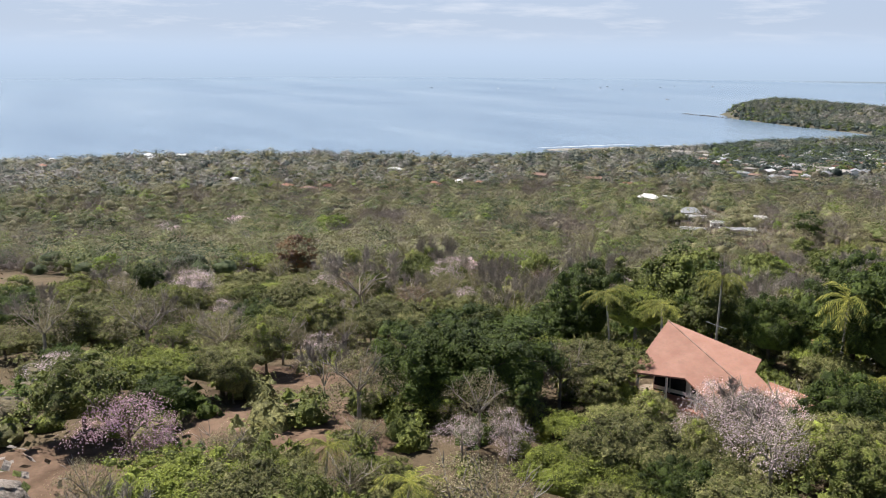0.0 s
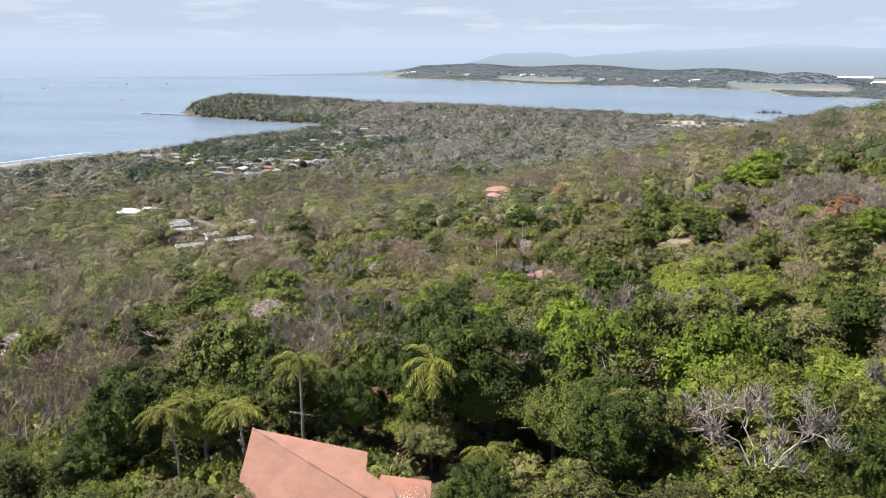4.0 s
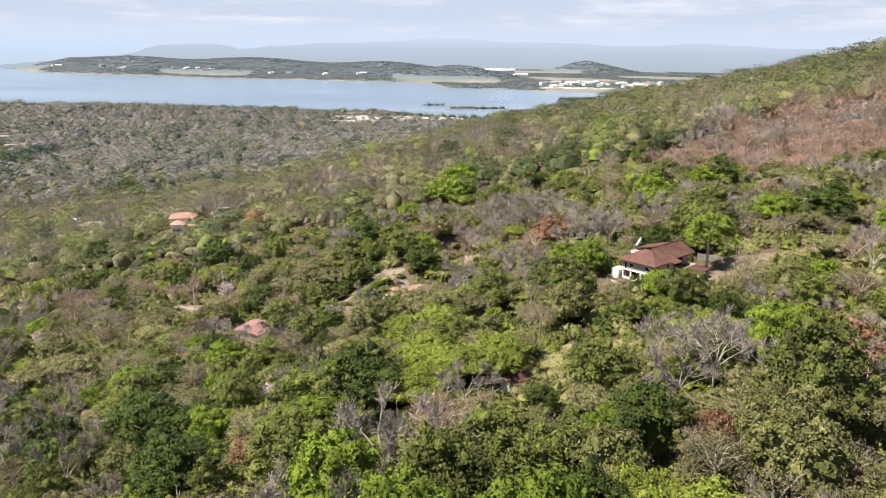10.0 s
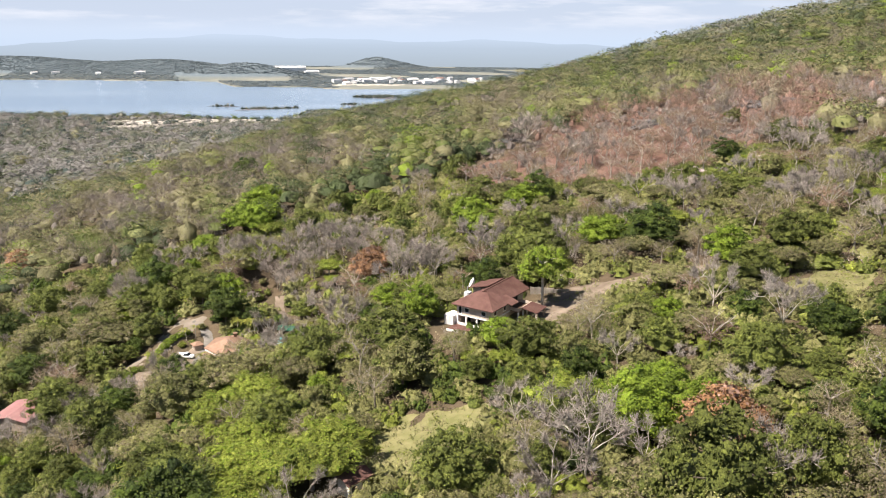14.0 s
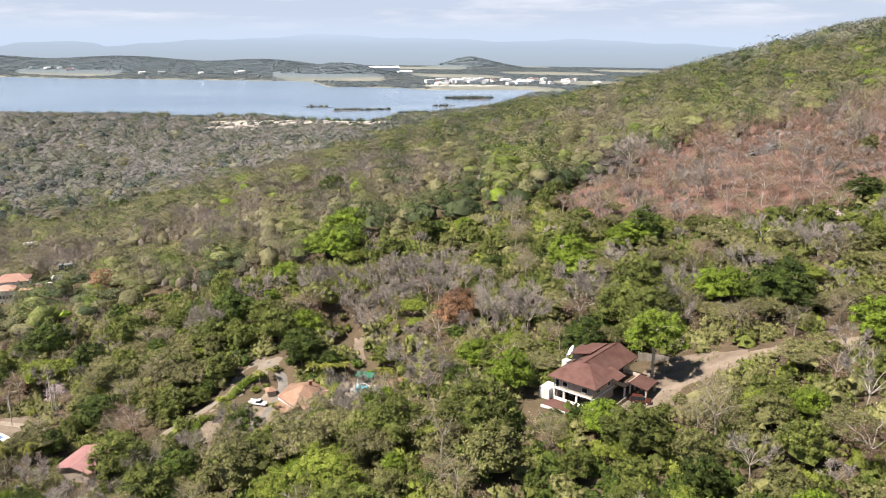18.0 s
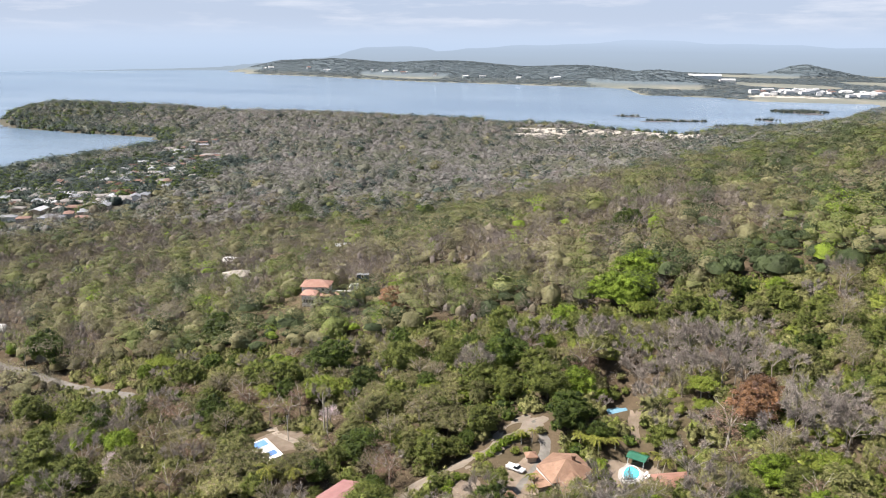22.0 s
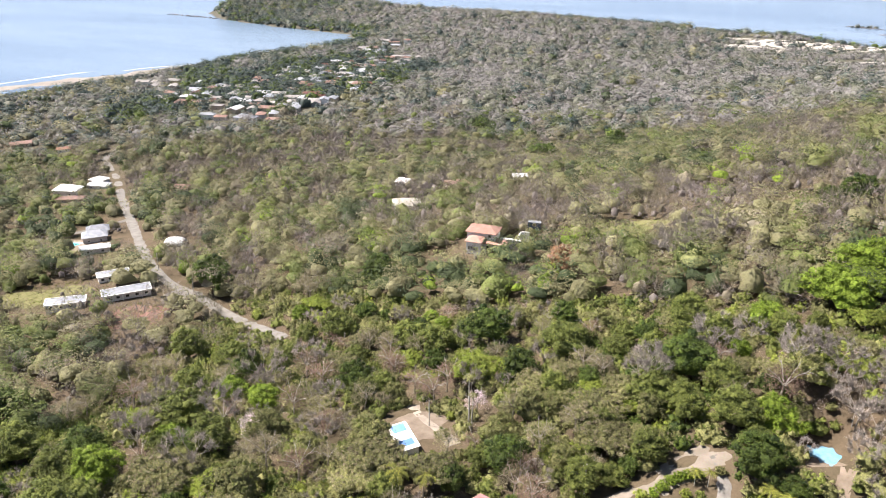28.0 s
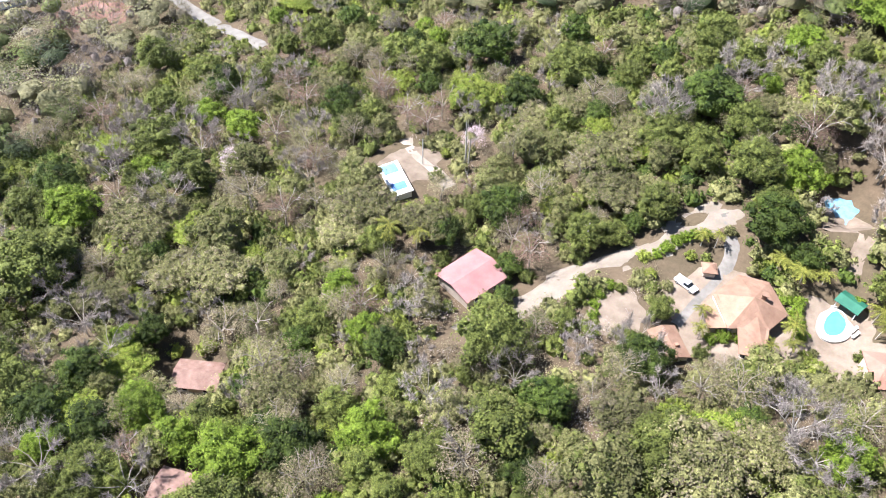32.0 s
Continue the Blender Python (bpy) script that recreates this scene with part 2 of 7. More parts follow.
def coast_distance(x, y):
    """How far inland of the coast a place lies; below zero at sea."""
    best, inside = np.full(x.shape, 1e9), np.zeros(x.shape, bool)
    for (ax, ay), (bx, by) in zip(COAST, COAST[1:] + COAST[:1]):
        dx, dy = bx - ax, by - ay
        k = np.clip(((x - ax) * dx + (y - ay) * dy) / (dx * dx + dy * dy), 0, 1)
        best = np.minimum(best, np.hypot(x - ax - k * dx, y - ay - k * dy))
        if dy:
            inside ^= ((ay > y) != (by > y)) & (x < dx * (y - ay) / dy + ax)
    return np.where(inside, best, -best)


def height(x, y):
    """The ground's height at places in the plan."""
    x, y = np.asarray(x, float), np.asarray(y, float)
    z = np.full(x.shape, 3.0)
    for k, w in enumerate(BUMPS):
        cx, cy = -900 + 225 * (k % 9), -150 + 225 * (k // 9)
        z = z + w * np.exp(-((x - cx) ** 2 + (y - cy) ** 2) / 72200)
    for hx, hy, sx, sy, h in HILLS:
        z = z + h * np.exp(-((x - hx) / sx) ** 2 - ((y - hy) / sy) ** 2)
    z = np.maximum(z, 1.5) + 0.8 * np.sin(x * 0.061 + 1.3) * np.sin(y * 0.053) + 0.5 * np.sin(x * 0.17) * np.sin(y * 0.15 + 0.7)
    total, level = np.zeros(x.shape), np.zeros(x.shape)
    most = np.zeros(x.shape)
    for px, py, pz, pr in PADS:
        g = np.exp(-(np.hypot(x - px, y - py) / pr) ** 4)
        total, level, most = total + g, level + g * pz, np.maximum(most, g)
    z = np.where(total > 1e-6, z + most * (level / np.maximum(total, 1e-6) - z), z)
    d = coast_distance(x, y)
    k = np.clip((d + 4) / 16, 0, 1)
    return np.where(d < -4, -5.0, -0.6 + k * k * (3 - 2 * k) * (np.maximum(z, 1.2) + 0.6))


def ground_z(x, y):
    """The height of the ground's mesh at a place."""
    i = min(max(int(np.searchsorted(gx, x)) - 1, 0), len(gx) - 2)
    j = min(max(int(np.searchsorted(gy, y)) - 1, 0), len(gy) - 2)
    u, v = (x - gx[i]) / (gx[i + 1] - gx[i]), (y - gy[j]) / (gy[j + 1] - gy[j])
    return float((1 - v) * ((1 - u) * GZ[j, i] + u * GZ[j, i + 1]) + v * ((1 - u) * GZ[j + 1, i] + u * GZ[j + 1, i + 1]))


def mesh_of(name, verts, faces, mats, which=None, smooth=False):
    """A mesh from arrays of points and of faces with one number of corners."""
    me = bpy.data.meshes.new(name)
    verts, faces = np.asarray(verts, np.float32), np.asarray(faces, np.int32)
    n, c = faces.shape
    me.vertices.add(len(verts))
    me.vertices.foreach_set("co", verts.ravel())
    me.loops.add(n * c)
    me.loops.foreach_set("vertex_index", faces.ravel())
    me.polygons.add(n)
    me.polygons.foreach_set("loop_start", np.arange(0, n * c, c, dtype=np.int32))
    for m in mats:
        me.materials.append(m)
    if which is not None:
        me.polygons.foreach_set("material_index", np.asarray(which, np.int32))
    if smooth:
        me.polygons.foreach_set("use_smooth", np.ones(n, bool))
    me.update(calc_edges=True)
    me.validate()
    return me


def steps(*legs):
    out = []
    for a, b, s in legs:
        out += list(np.arange(a, b, s))
    return np.array(out + [legs[-1][1]])


def ground_material():
    m, n, l, p = material("dry_ground", 0.95, 0, 0.1)
    geo = n.new("ShaderNodeNewGeometry")
    big, mid, small = (noise_tex(n, l, geo.outputs["Position"], s, 8, 0.65) for s in (0.012, 0.12, 1.3))
    c1 = ramp(n, [(0.3, (0.085, 0.062, 0.04)), (0.5, (0.12, 0.092, 0.058)), (0.7, (0.08, 0.072, 0.038))])
    l.new(big.outputs[0], c1.inputs[0])
    c2 = ramp(n, [(0.3, (0.04, 0.033, 0.02)), (0.7, (0.15, 0.108, 0.074))])
    l.new(mid.outputs[0], c2.inputs[0])
    c = blend(n, l, 0.45, c1.outputs[0], c2.outputs[0])
    c = blend(n, l, 0.5, c, small.outputs[0], "SOFT_LIGHT")
    sp, mr = n.new("ShaderNodeSeparateXYZ"), n.new("ShaderNodeMapRange")      # the farmland beyond the bay, with haze mixed into its colours
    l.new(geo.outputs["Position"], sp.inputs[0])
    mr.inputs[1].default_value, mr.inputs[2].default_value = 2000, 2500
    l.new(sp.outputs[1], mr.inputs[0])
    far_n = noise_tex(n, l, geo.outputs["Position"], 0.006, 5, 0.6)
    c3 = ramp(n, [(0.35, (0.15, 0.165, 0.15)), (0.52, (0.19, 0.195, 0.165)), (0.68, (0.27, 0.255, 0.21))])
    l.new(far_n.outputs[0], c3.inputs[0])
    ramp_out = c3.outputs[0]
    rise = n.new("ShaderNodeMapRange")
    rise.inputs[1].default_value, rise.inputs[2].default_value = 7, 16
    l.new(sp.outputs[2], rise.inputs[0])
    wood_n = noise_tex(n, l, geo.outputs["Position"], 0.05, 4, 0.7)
    # wooded rises: blue-grey haze is painted into the ground colour
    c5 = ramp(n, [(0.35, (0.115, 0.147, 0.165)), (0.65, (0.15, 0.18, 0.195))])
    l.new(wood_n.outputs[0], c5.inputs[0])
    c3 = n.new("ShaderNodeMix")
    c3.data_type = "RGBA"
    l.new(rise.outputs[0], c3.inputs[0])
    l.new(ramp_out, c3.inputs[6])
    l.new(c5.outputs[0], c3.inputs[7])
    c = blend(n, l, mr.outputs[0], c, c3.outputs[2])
    mw = n.new("ShaderNodeMapRange")      # scrubby floor of the woods on the plain
    mw.inputs[1].default_value, mw.inputs[2].default_value = 520, 760
    l.new(sp.outputs[1], mw.inputs[0])
    lim = n.new("ShaderNodeMath")
    lim.operation = "SUBTRACT"
    lim.use_clamp = True
    l.new(mw.outputs[0], lim.inputs[0])
    l.new(mr.outputs[0], lim.inputs[1])
    c4 = ramp(n, [(0.35, (0.08, 0.076, 0.055)), (0.65, (0.125, 0.115, 0.088))])
    l.new(mid.outputs[0], c4.inputs[0])
    c = blend(n, l, lim.outputs[0], c, c4.outputs[0])
    l.new(c, p.inputs["Base Color"])
    bp = n.new("ShaderNodeBump")
    bp.inputs["Strength"].default_value, bp.inputs["Distance"].default_value = 0.6, 0.3
    l.new(small.outputs[0], bp.inputs["Height"])
    l.new(bp.outputs[0], p.inputs["Normal"])
    return m


gx = steps((-4950, -1450, 140), (-1450, -340, 24), (-340, 240, 7), (240, 900, 26), (900, 4950, 135))
gy = steps((-1500, -140, 100), (-140, 520, 7), (520, 2100, 24), (2100, 4950, 48))
GX, GY = np.meshgrid(gx, gy)
GZ = height(GX, GY)
idx = np.arange(GX.size).reshape(GX.shape)
quads = np.stack([idx[:-1, :-1], idx[:-1, 1:], idx[1:, 1:], idx[1:, :-1]], -1).reshape(-1, 4)
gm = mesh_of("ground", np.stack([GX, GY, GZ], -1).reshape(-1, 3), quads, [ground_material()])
gm.polygons.foreach_set("use_smooth", np.ones(len(gm.polygons), bool))
tagged(new("ground", gm), "dry brown hillside soil with leaf litter, haze-tinted beyond the bay", "ground", kind="structure")


def water_material():
    m, n, l, p = material("sea_water", 0.22, 0, 0.5)
    geo = n.new("ShaderNodeNewGeometry")
    mp = n.new("ShaderNodeMapping")
    mp.inputs["Scale"].default_value = (0.0011, 0.0035, 1)
    mp.inputs["Rotation"].default_value = (0, 0, radians(-35))
    l.new(geo.outputs["Position"], mp.inputs[0])
    big = noise_tex(n, l, mp.outputs[0], 1.0, 5, 0.55)
    r = ramp(n, [(0.35, (0.11, 0.165, 0.235)), (0.5, (0.145, 0.205, 0.275)), (0.65, (0.185, 0.245, 0.31))])
    l.new(big.outputs[0], r.inputs[0])
    l.new(r.outputs[0], p.inputs["Base Color"])
    rip = noise_tex(n, l, geo.outputs["Position"], 0.25, 5, 0.6)
    bp = n.new("ShaderNodeBump")
    bp.inputs["Strength"].default_value, bp.inputs["Distance"].default_value = 0.5, 0.6
    l.new(rip.outputs[0], bp.inputs["Height"])
    l.new(bp.outputs[0], p.inputs["Normal"])
    return m


def ring(name, radius, low, high, mat, label):
    """A far wall round the place, whose upper edge follows high(angle)."""
    n = 360
    ang = np.linspace(-math.pi, math.pi, n + 1)
    top = np.array([high(a) for a in ang])
    base = radius - 0.85 * (top.max() - low)          # it leans outward, so that it throws no shade on the sea
    v = np.concatenate([np.stack([-30 + base * np.sin(ang), 90 + base * np.cos(ang), np.full(n + 1, low)], -1),
                        np.stack([-30 + radius * np.sin(ang), 90 + radius * np.cos(ang), top], -1)])
    k = np.arange(n)
    return tagged(new(name, mesh_of(name, v, np.stack([k, k + 1, n + 2 + k, n + 1 + k], -1), [mat])), label, "backdrop", kind="structure")


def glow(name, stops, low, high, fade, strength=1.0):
    """A glowing backdrop coat: haze painted as a colour that changes with height and thins out above."""
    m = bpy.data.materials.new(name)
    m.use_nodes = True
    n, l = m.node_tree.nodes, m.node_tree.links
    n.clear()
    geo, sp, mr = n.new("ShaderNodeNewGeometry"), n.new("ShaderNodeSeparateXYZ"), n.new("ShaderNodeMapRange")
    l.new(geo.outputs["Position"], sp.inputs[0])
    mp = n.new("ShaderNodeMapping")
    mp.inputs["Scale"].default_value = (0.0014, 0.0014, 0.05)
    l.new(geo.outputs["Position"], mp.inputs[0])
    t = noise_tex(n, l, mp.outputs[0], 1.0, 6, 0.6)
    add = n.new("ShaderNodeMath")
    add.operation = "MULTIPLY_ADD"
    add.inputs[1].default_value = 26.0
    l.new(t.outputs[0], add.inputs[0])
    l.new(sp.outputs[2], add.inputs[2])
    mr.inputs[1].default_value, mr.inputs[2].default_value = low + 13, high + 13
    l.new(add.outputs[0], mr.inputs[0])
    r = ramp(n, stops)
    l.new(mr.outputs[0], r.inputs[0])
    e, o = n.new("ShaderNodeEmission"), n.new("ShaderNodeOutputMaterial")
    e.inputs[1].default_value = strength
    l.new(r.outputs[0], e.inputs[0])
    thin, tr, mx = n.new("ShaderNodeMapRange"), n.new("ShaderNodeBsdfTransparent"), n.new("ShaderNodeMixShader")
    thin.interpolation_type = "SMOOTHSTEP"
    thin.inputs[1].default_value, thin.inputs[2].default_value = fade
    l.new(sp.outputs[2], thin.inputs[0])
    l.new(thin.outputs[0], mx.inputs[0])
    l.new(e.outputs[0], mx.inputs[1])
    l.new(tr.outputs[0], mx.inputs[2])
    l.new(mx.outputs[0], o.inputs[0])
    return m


sea_v = [(-30 + 4890 * math.sin(a * math.pi / 90), 90 + 4890 * math.cos(a * math.pi / 90), 0.0) for a in range(180)]
bm = bmesh.new()
bm.faces.new([bm.verts.new(v) for v in reversed(sea_v)])
me = bpy.data.meshes.new("sea")
bm.to_mesh(me)
bm.free()
me.materials.append(water_material())
tagged(new("sea", me), "calm pale blue sea reaching the hazy horizon", "water", kind="structure")
# backdrop walls that emit their haze colour, unlit by the sun
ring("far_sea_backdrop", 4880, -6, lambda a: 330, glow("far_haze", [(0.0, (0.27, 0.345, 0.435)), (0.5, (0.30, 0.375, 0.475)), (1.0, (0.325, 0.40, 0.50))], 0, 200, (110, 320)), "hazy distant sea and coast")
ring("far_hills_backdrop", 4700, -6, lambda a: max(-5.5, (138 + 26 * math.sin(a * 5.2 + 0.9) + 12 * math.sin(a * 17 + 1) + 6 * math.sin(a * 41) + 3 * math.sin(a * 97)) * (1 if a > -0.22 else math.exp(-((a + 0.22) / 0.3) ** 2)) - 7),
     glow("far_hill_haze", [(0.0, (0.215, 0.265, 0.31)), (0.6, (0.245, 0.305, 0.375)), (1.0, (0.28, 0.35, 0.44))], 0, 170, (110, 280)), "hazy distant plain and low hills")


def cloud_material():
    """Thin bright cloud in streaks, clear between them."""
    m = bpy.data.materials.new("thin_cloud")
    m.use_nodes = True
    n, l = m.node_tree.nodes, m.node_tree.links
    n.clear()
    geo, mp, sp = n.new("ShaderNodeNewGeometry"), n.new("ShaderNodeMapping"), n.new("ShaderNodeSeparateXYZ")
    mp.inputs["Scale"].default_value = (0.0016, 0.0016, 0.012)
    l.new(geo.outputs["Position"], mp.inputs[0])
    l.new(geo.outputs["Position"], sp.inputs[0])
    t = noise_tex(n, l, mp.outputs[0], 1.0, 7, 0.62)
    r = ramp(n, [(0.50, (0, 0, 0)), (0.85, (0.6, 0.6, 0.6))])
    l.new(t.outputs[0], r.inputs[0])
    band = ramp(n, [(0.0, (0, 0, 0)), (0.3, (1, 1, 1)), (0.75, (1, 1, 1)), (1.0, (0, 0, 0))])
    mr = n.new("ShaderNodeMapRange")
    mr.inputs[1].default_value, mr.inputs[2].default_value = 180, 520
    l.new(sp.outputs[2], mr.inputs[0])
    l.new(mr.outputs[0], band.inputs[0])
    f = blend(n, l, 1.0, r.outputs[0], band.outputs[0], "MULTIPLY")
    e, tr, mx, o = n.new("ShaderNodeEmission"), n.new("ShaderNodeBsdfTransparent"), n.new("ShaderNodeMixShader"), n.new("ShaderNodeOutputMaterial")
    e.inputs[0].default_value = (0.57, 0.58, 0.60, 1)
    l.new(f, mx.inputs[0])
    l.new(tr.outputs[0], mx.inputs[1])
    l.new(e.outputs[0], mx.inputs[2])
    l.new(mx.outputs[0], o.inputs[0])
    return m


ring("cloud_backdrop", 4870, 170, lambda a: 530, cloud_material(), "thin white clouds low over the horizon")


# ---- plants ----
def leaf_quads(centres, outward, size, r, flat=0.35, slim=1.0, loose=0.36):
    """Small bent leaf clumps, one four-cornered face each, turned mostly outward and up."""
    n = len(centres)
    nrm = outward * 1.0 + r.normal(0, loose, (n, 3)) + np.array([0, 0, flat])
    nrm /= np.linalg.norm(nrm, axis=1)[:, None] + 1e-9
    side = np.cross(nrm, r.normal(0, 1, (n, 3)))
    side /= np.linalg.norm(side, axis=1)[:, None] + 1e-9
    other = np.cross(nrm, side)
    s = size * r.uniform(0.55, 1.25, (n, 1))
    w = s * r.uniform(0.6, 1.0, (n, 1)) * slim
    v = np.stack([centres - side * s, centres - other * w + nrm * s * 0.25, centres + side * s, centres + other * w - nrm * s * 0.1], 1)
    return v.reshape(-1, 3), np.arange(4 * n).reshape(n, 4)


def crown_points(r, radius, tall, clumps, each, clump_r, shape, loose=False, tight=False):
    """Places and outward ways of the leaves of a crown that is made of clumps. The crown's base is at z = 0."""
    k = np.arange(clumps)
    a = k * 2.39996 + r.normal(0, 0.3, clumps)
    u = np.sqrt((k + 0.5) / clumps) * r.uniform(0.88, 1.06, clumps)
    wave = 1 + 0.16 * np.sin(a * 3 + r.uniform(0, 6)) + 0.1 * np.sin(a * 5 + r.uniform(0, 6))
    rad = radius * u * wave * 0.92
    if shape == "flat":
        z = tall * (0.75 - 0.35 * u ** 2) + r.normal(0, tall * 0.12, clumps)
    elif shape == "cone":
        z = tall * (1 - u) * 0.95 + r.uniform(-0.1, 0.1, clumps) * tall
    else:
        z = tall * np.sqrt(np.clip(1.06 - u ** 2, 0.02, 1)) * r.uniform(0.70, 1.08, clumps)
    c = np.stack([rad * np.cos(a), rad * np.sin(a), z], -1)
    if shape != "flat":          # lower skirt of the crown
        low = r.choice(clumps, clumps // 2)
        c2 = c[low] * np.array([1.0, 1.0, 0.42]) + r.normal(0, 0.1 * clump_r, (len(low), 3))
        c = np.concatenate([c, c2])
    d = r.normal(0, 1, (len(c), each, 3))
    d /= np.linalg.norm(d, axis=2)[..., None]
    d[..., 2] = np.abs(d[..., 2]) * 0.95 - 0.22
    cr = clump_r * r.uniform(0.65, 1.35, (len(c), 1, 1))
    far = r.uniform(0.35, 1.35, (len(c), each, 1)) if loose else r.uniform(0.82, 1.12, (len(c), each, 1)) if tight else r.uniform(0.62, 1.42, (len(c), each, 1)) ** 0.9
    pts = c[:, None] + d * cr * far * np.array([1.1, 1.1, 0.8])
    out = d + 0.25 * c[:, None] / (np.linalg.norm(c, axis=1)[:, None, None] + 0.1)
    return pts.reshape(-1, 3), out.reshape(-1, 3), c, cr.ravel()


def core(r, radius, tall, around, up, foot):
    """The dense inside of a crown: an uneven dome of four-cornered faces, open below."""
    ph, rows = r.uniform(0, 6.3, 6), []
    for j in range(up + 1):
        e = (j / up) * 1.75 - 0.25
        for i in range(around):
            a = 2 * math.pi * (i + 0.5 * (j % 2)) / around
            q = 1 + 0.15 * math.sin(2 * a + ph[0]) + 0.14 * math.sin(3 * a + ph[1] + 2 * e) + 0.10 * math.sin(5 * a + ph[2] - 3 * e) + r.normal(0, 0.12)
            rows.append((radius * q * math.cos(e) * math.cos(a), radius * q * math.cos(e) * math.sin(a), foot + tall * (0.22 + 0.72 * math.sin(e) * (1 + 0.12 * math.sin(2 * a + ph[3])))))
    k = np.arange(around)
    f = [np.stack([j * around + k, j * around + (k + 1) % around, (j + 1) * around + (k + 1) % around, (j + 1) * around + k], -1) for j in range(up)]
    return np.array(rows), np.concatenate(f)


def lobes(r, centres, rad, around=6, up=2, squash=0.85):
    """Uneven little domes, one at each centre: the leafy lobes of a crown."""
    n, rows = len(centres), []
    a0 = r.uniform(0, 6.3, (n, 1))
    for j in range(up + 1):
        e = -0.35 + 1.72 * j / up
        a = a0 + 2 * math.pi * (np.arange(around)[None] + 0.5 * (j % 2)) / around
        q = rad.reshape(-1, 1) * np.clip(1 + r.normal(0, 0.3, (n, around)), 0.4, 1.7)
        rows.append(np.stack([q * math.cos(e) * np.cos(a), q * math.cos(e) * np.sin(a), q * squash * math.sin(e)], -1))
    v = np.concatenate(rows, 1) + centres[:, None]
    k = np.arange(around)
    f = np.concatenate([np.stack([j * around + k, j * around + (k + 1) % around, (j + 1) * around + (k + 1) % around, (j + 1) * around + k], -1) for j in range(up)])
    f = (f[None] + (np.arange(n) * v.shape[1])[:, None, None]).reshape(-1, 4)
    return v.reshape(-1, 3), f


def tube(points, radii, sides=5):
    """A tapered limb along points."""
    points = np.asarray(points, float)
    out, faces = [], []
    for k, (p, rad) in enumerate(zip(points, radii)):
        way = points[min(k + 1, len(points) - 1)] - points[max(k - 1, 0)]
        way /= np.linalg.norm(way) + 1e-9
        s = np.cross(way, (0.3, 0.9, 0.1))
        s /= np.linalg.norm(s) + 1e-9
        o = np.cross(way, s)
        for j in range(sides):
            t = 2 * math.pi * j / sides
            out.append(p + rad * (math.cos(t) * s + math.sin(t) * o))
        if k:
            b = (k - 1) * sides
            faces += [(b + j, b + (j + 1) % sides, b + sides + (j + 1) % sides, b + sides + j) for j in range(sides)]
    return np.array(out), np.array(faces)


def join(pieces):
    v, f, base = [], [], 0
    for pv, pf in pieces:
        v.append(pv)
        f.append(pf + base)
        base += len(pv)
    return np.concatenate(v), np.concatenate(f)


def limbs(r, foot, radius, tall, thick, count, sides=5, high=0.8):
    """A trunk that forks into limbs which reach into the crown."""
    bend = r.normal(0, 0.05, 2) * foot
    fork = np.array([bend[0], bend[1], foot])
    got = [tube([(0, 0, -1.5), (bend[0] * 0.3, bend[1] * 0.3, foot * 0.45), fork], [thick * 1.3, thick, thick * 0.8], sides + 1)]
    ends = []
    for k in range(count):
        a = 2 * math.pi * (k + r.uniform(-0.3, 0.3)) / count
        reach = radius * r.uniform(0.5, 0.85)
        end = fork + np.array([reach * math.cos(a), reach * math.sin(a), tall * r.uniform(high * 0.55, high)])
        mid = fork + (end - fork) * 0.5 + np.array([0, 0, tall * 0.10]) + r.normal(0, 0.25, 3)
        got.append(tube([fork, mid, end], [thick * 0.6, thick * 0.36, thick * 0.14], sides))
        ends.append((mid, end))
    return got, ends


def twigs(r, ends, radius, tall, per, levels=2):
    """Bare branches and twigs: slender three-sided limbs and thin blades."""
    fine = []
    tips = [(a, b, 0.10) for a, b in ends]
    for level in range(levels):
        nxt = []
        for a, b, th in tips:
            for _ in range(3):
                s = a + (b - a) * r.uniform(0.45, 1.0)
                w = (b - a) / (np.linalg.norm(b - a) + 1e-9) + r.normal(0, 0.55, 3) + np.array([0, 0, 0.3])
                e = s + w / np.linalg.norm(w) * radius * r.uniform(0.25, 0.45) * (0.8 ** level)
                fine.append(tube([s, (s + e) / 2 + r.normal(0, 0.1, 3), e], [th * 0.55, th * 0.4, th * 0.15], 3))
                nxt.append((s, e, th * 0.6))
        tips = nxt
    base = np.array([a + (b - a) * q for a, b, _ in tips for q in r.uniform(0.2, 1.0, per)])
    way = r.normal(0, 0.7, base.shape) + np.array([0, 0, 0.5]) + base / (np.linalg.norm(base, axis=1)[:, None] + 1e-9) * 0.5
    way /= np.linalg.norm(way, axis=1)[:, None]
    ln = radius * r.uniform(0.10, 0.26, (len(base), 1))
    side = np.cross(way, r.normal(0, 1, base.shape))
    side /= np.linalg.norm(side, axis=1)[:, None]
    v = np.stack([base - side * 0.032, base + side * 0.032, base + way * ln + side * 0.018, base + way * ln - side * 0.018], 1).reshape(-1, 3)
    return fine, (v, np.arange(len(v)).reshape(-1, 4))


# species: trunk height, crown radius, crown height, shape, clumps, leaves each, clump radius, leaf size
SPECIES = {
    "round": (3.2, 4.2, 4.8, "round", 34, 56, 0.95, 0.16),
    "big": (4.4, 6.2, 6.4, "round", 62, 58, 1.10, 0.17),
    "emergent": (9.5, 6.2, 6.0, "round", 62, 58, 1.10, 0.17),
    "flat": (4.8, 6.0, 3.0, "flat", 80, 52, 0.85, 0.15),
    "tall": (4.0, 4.2, 8.5, "cone", 56, 52, 0.90, 0.15),
    "thin": (3.6, 4.0, 4.2, "round", 34, 46, 1.05, 0.11),
    "shrub": (0.4, 2.3, 2.2, "round", 17, 38, 0.62, 0.12),
}


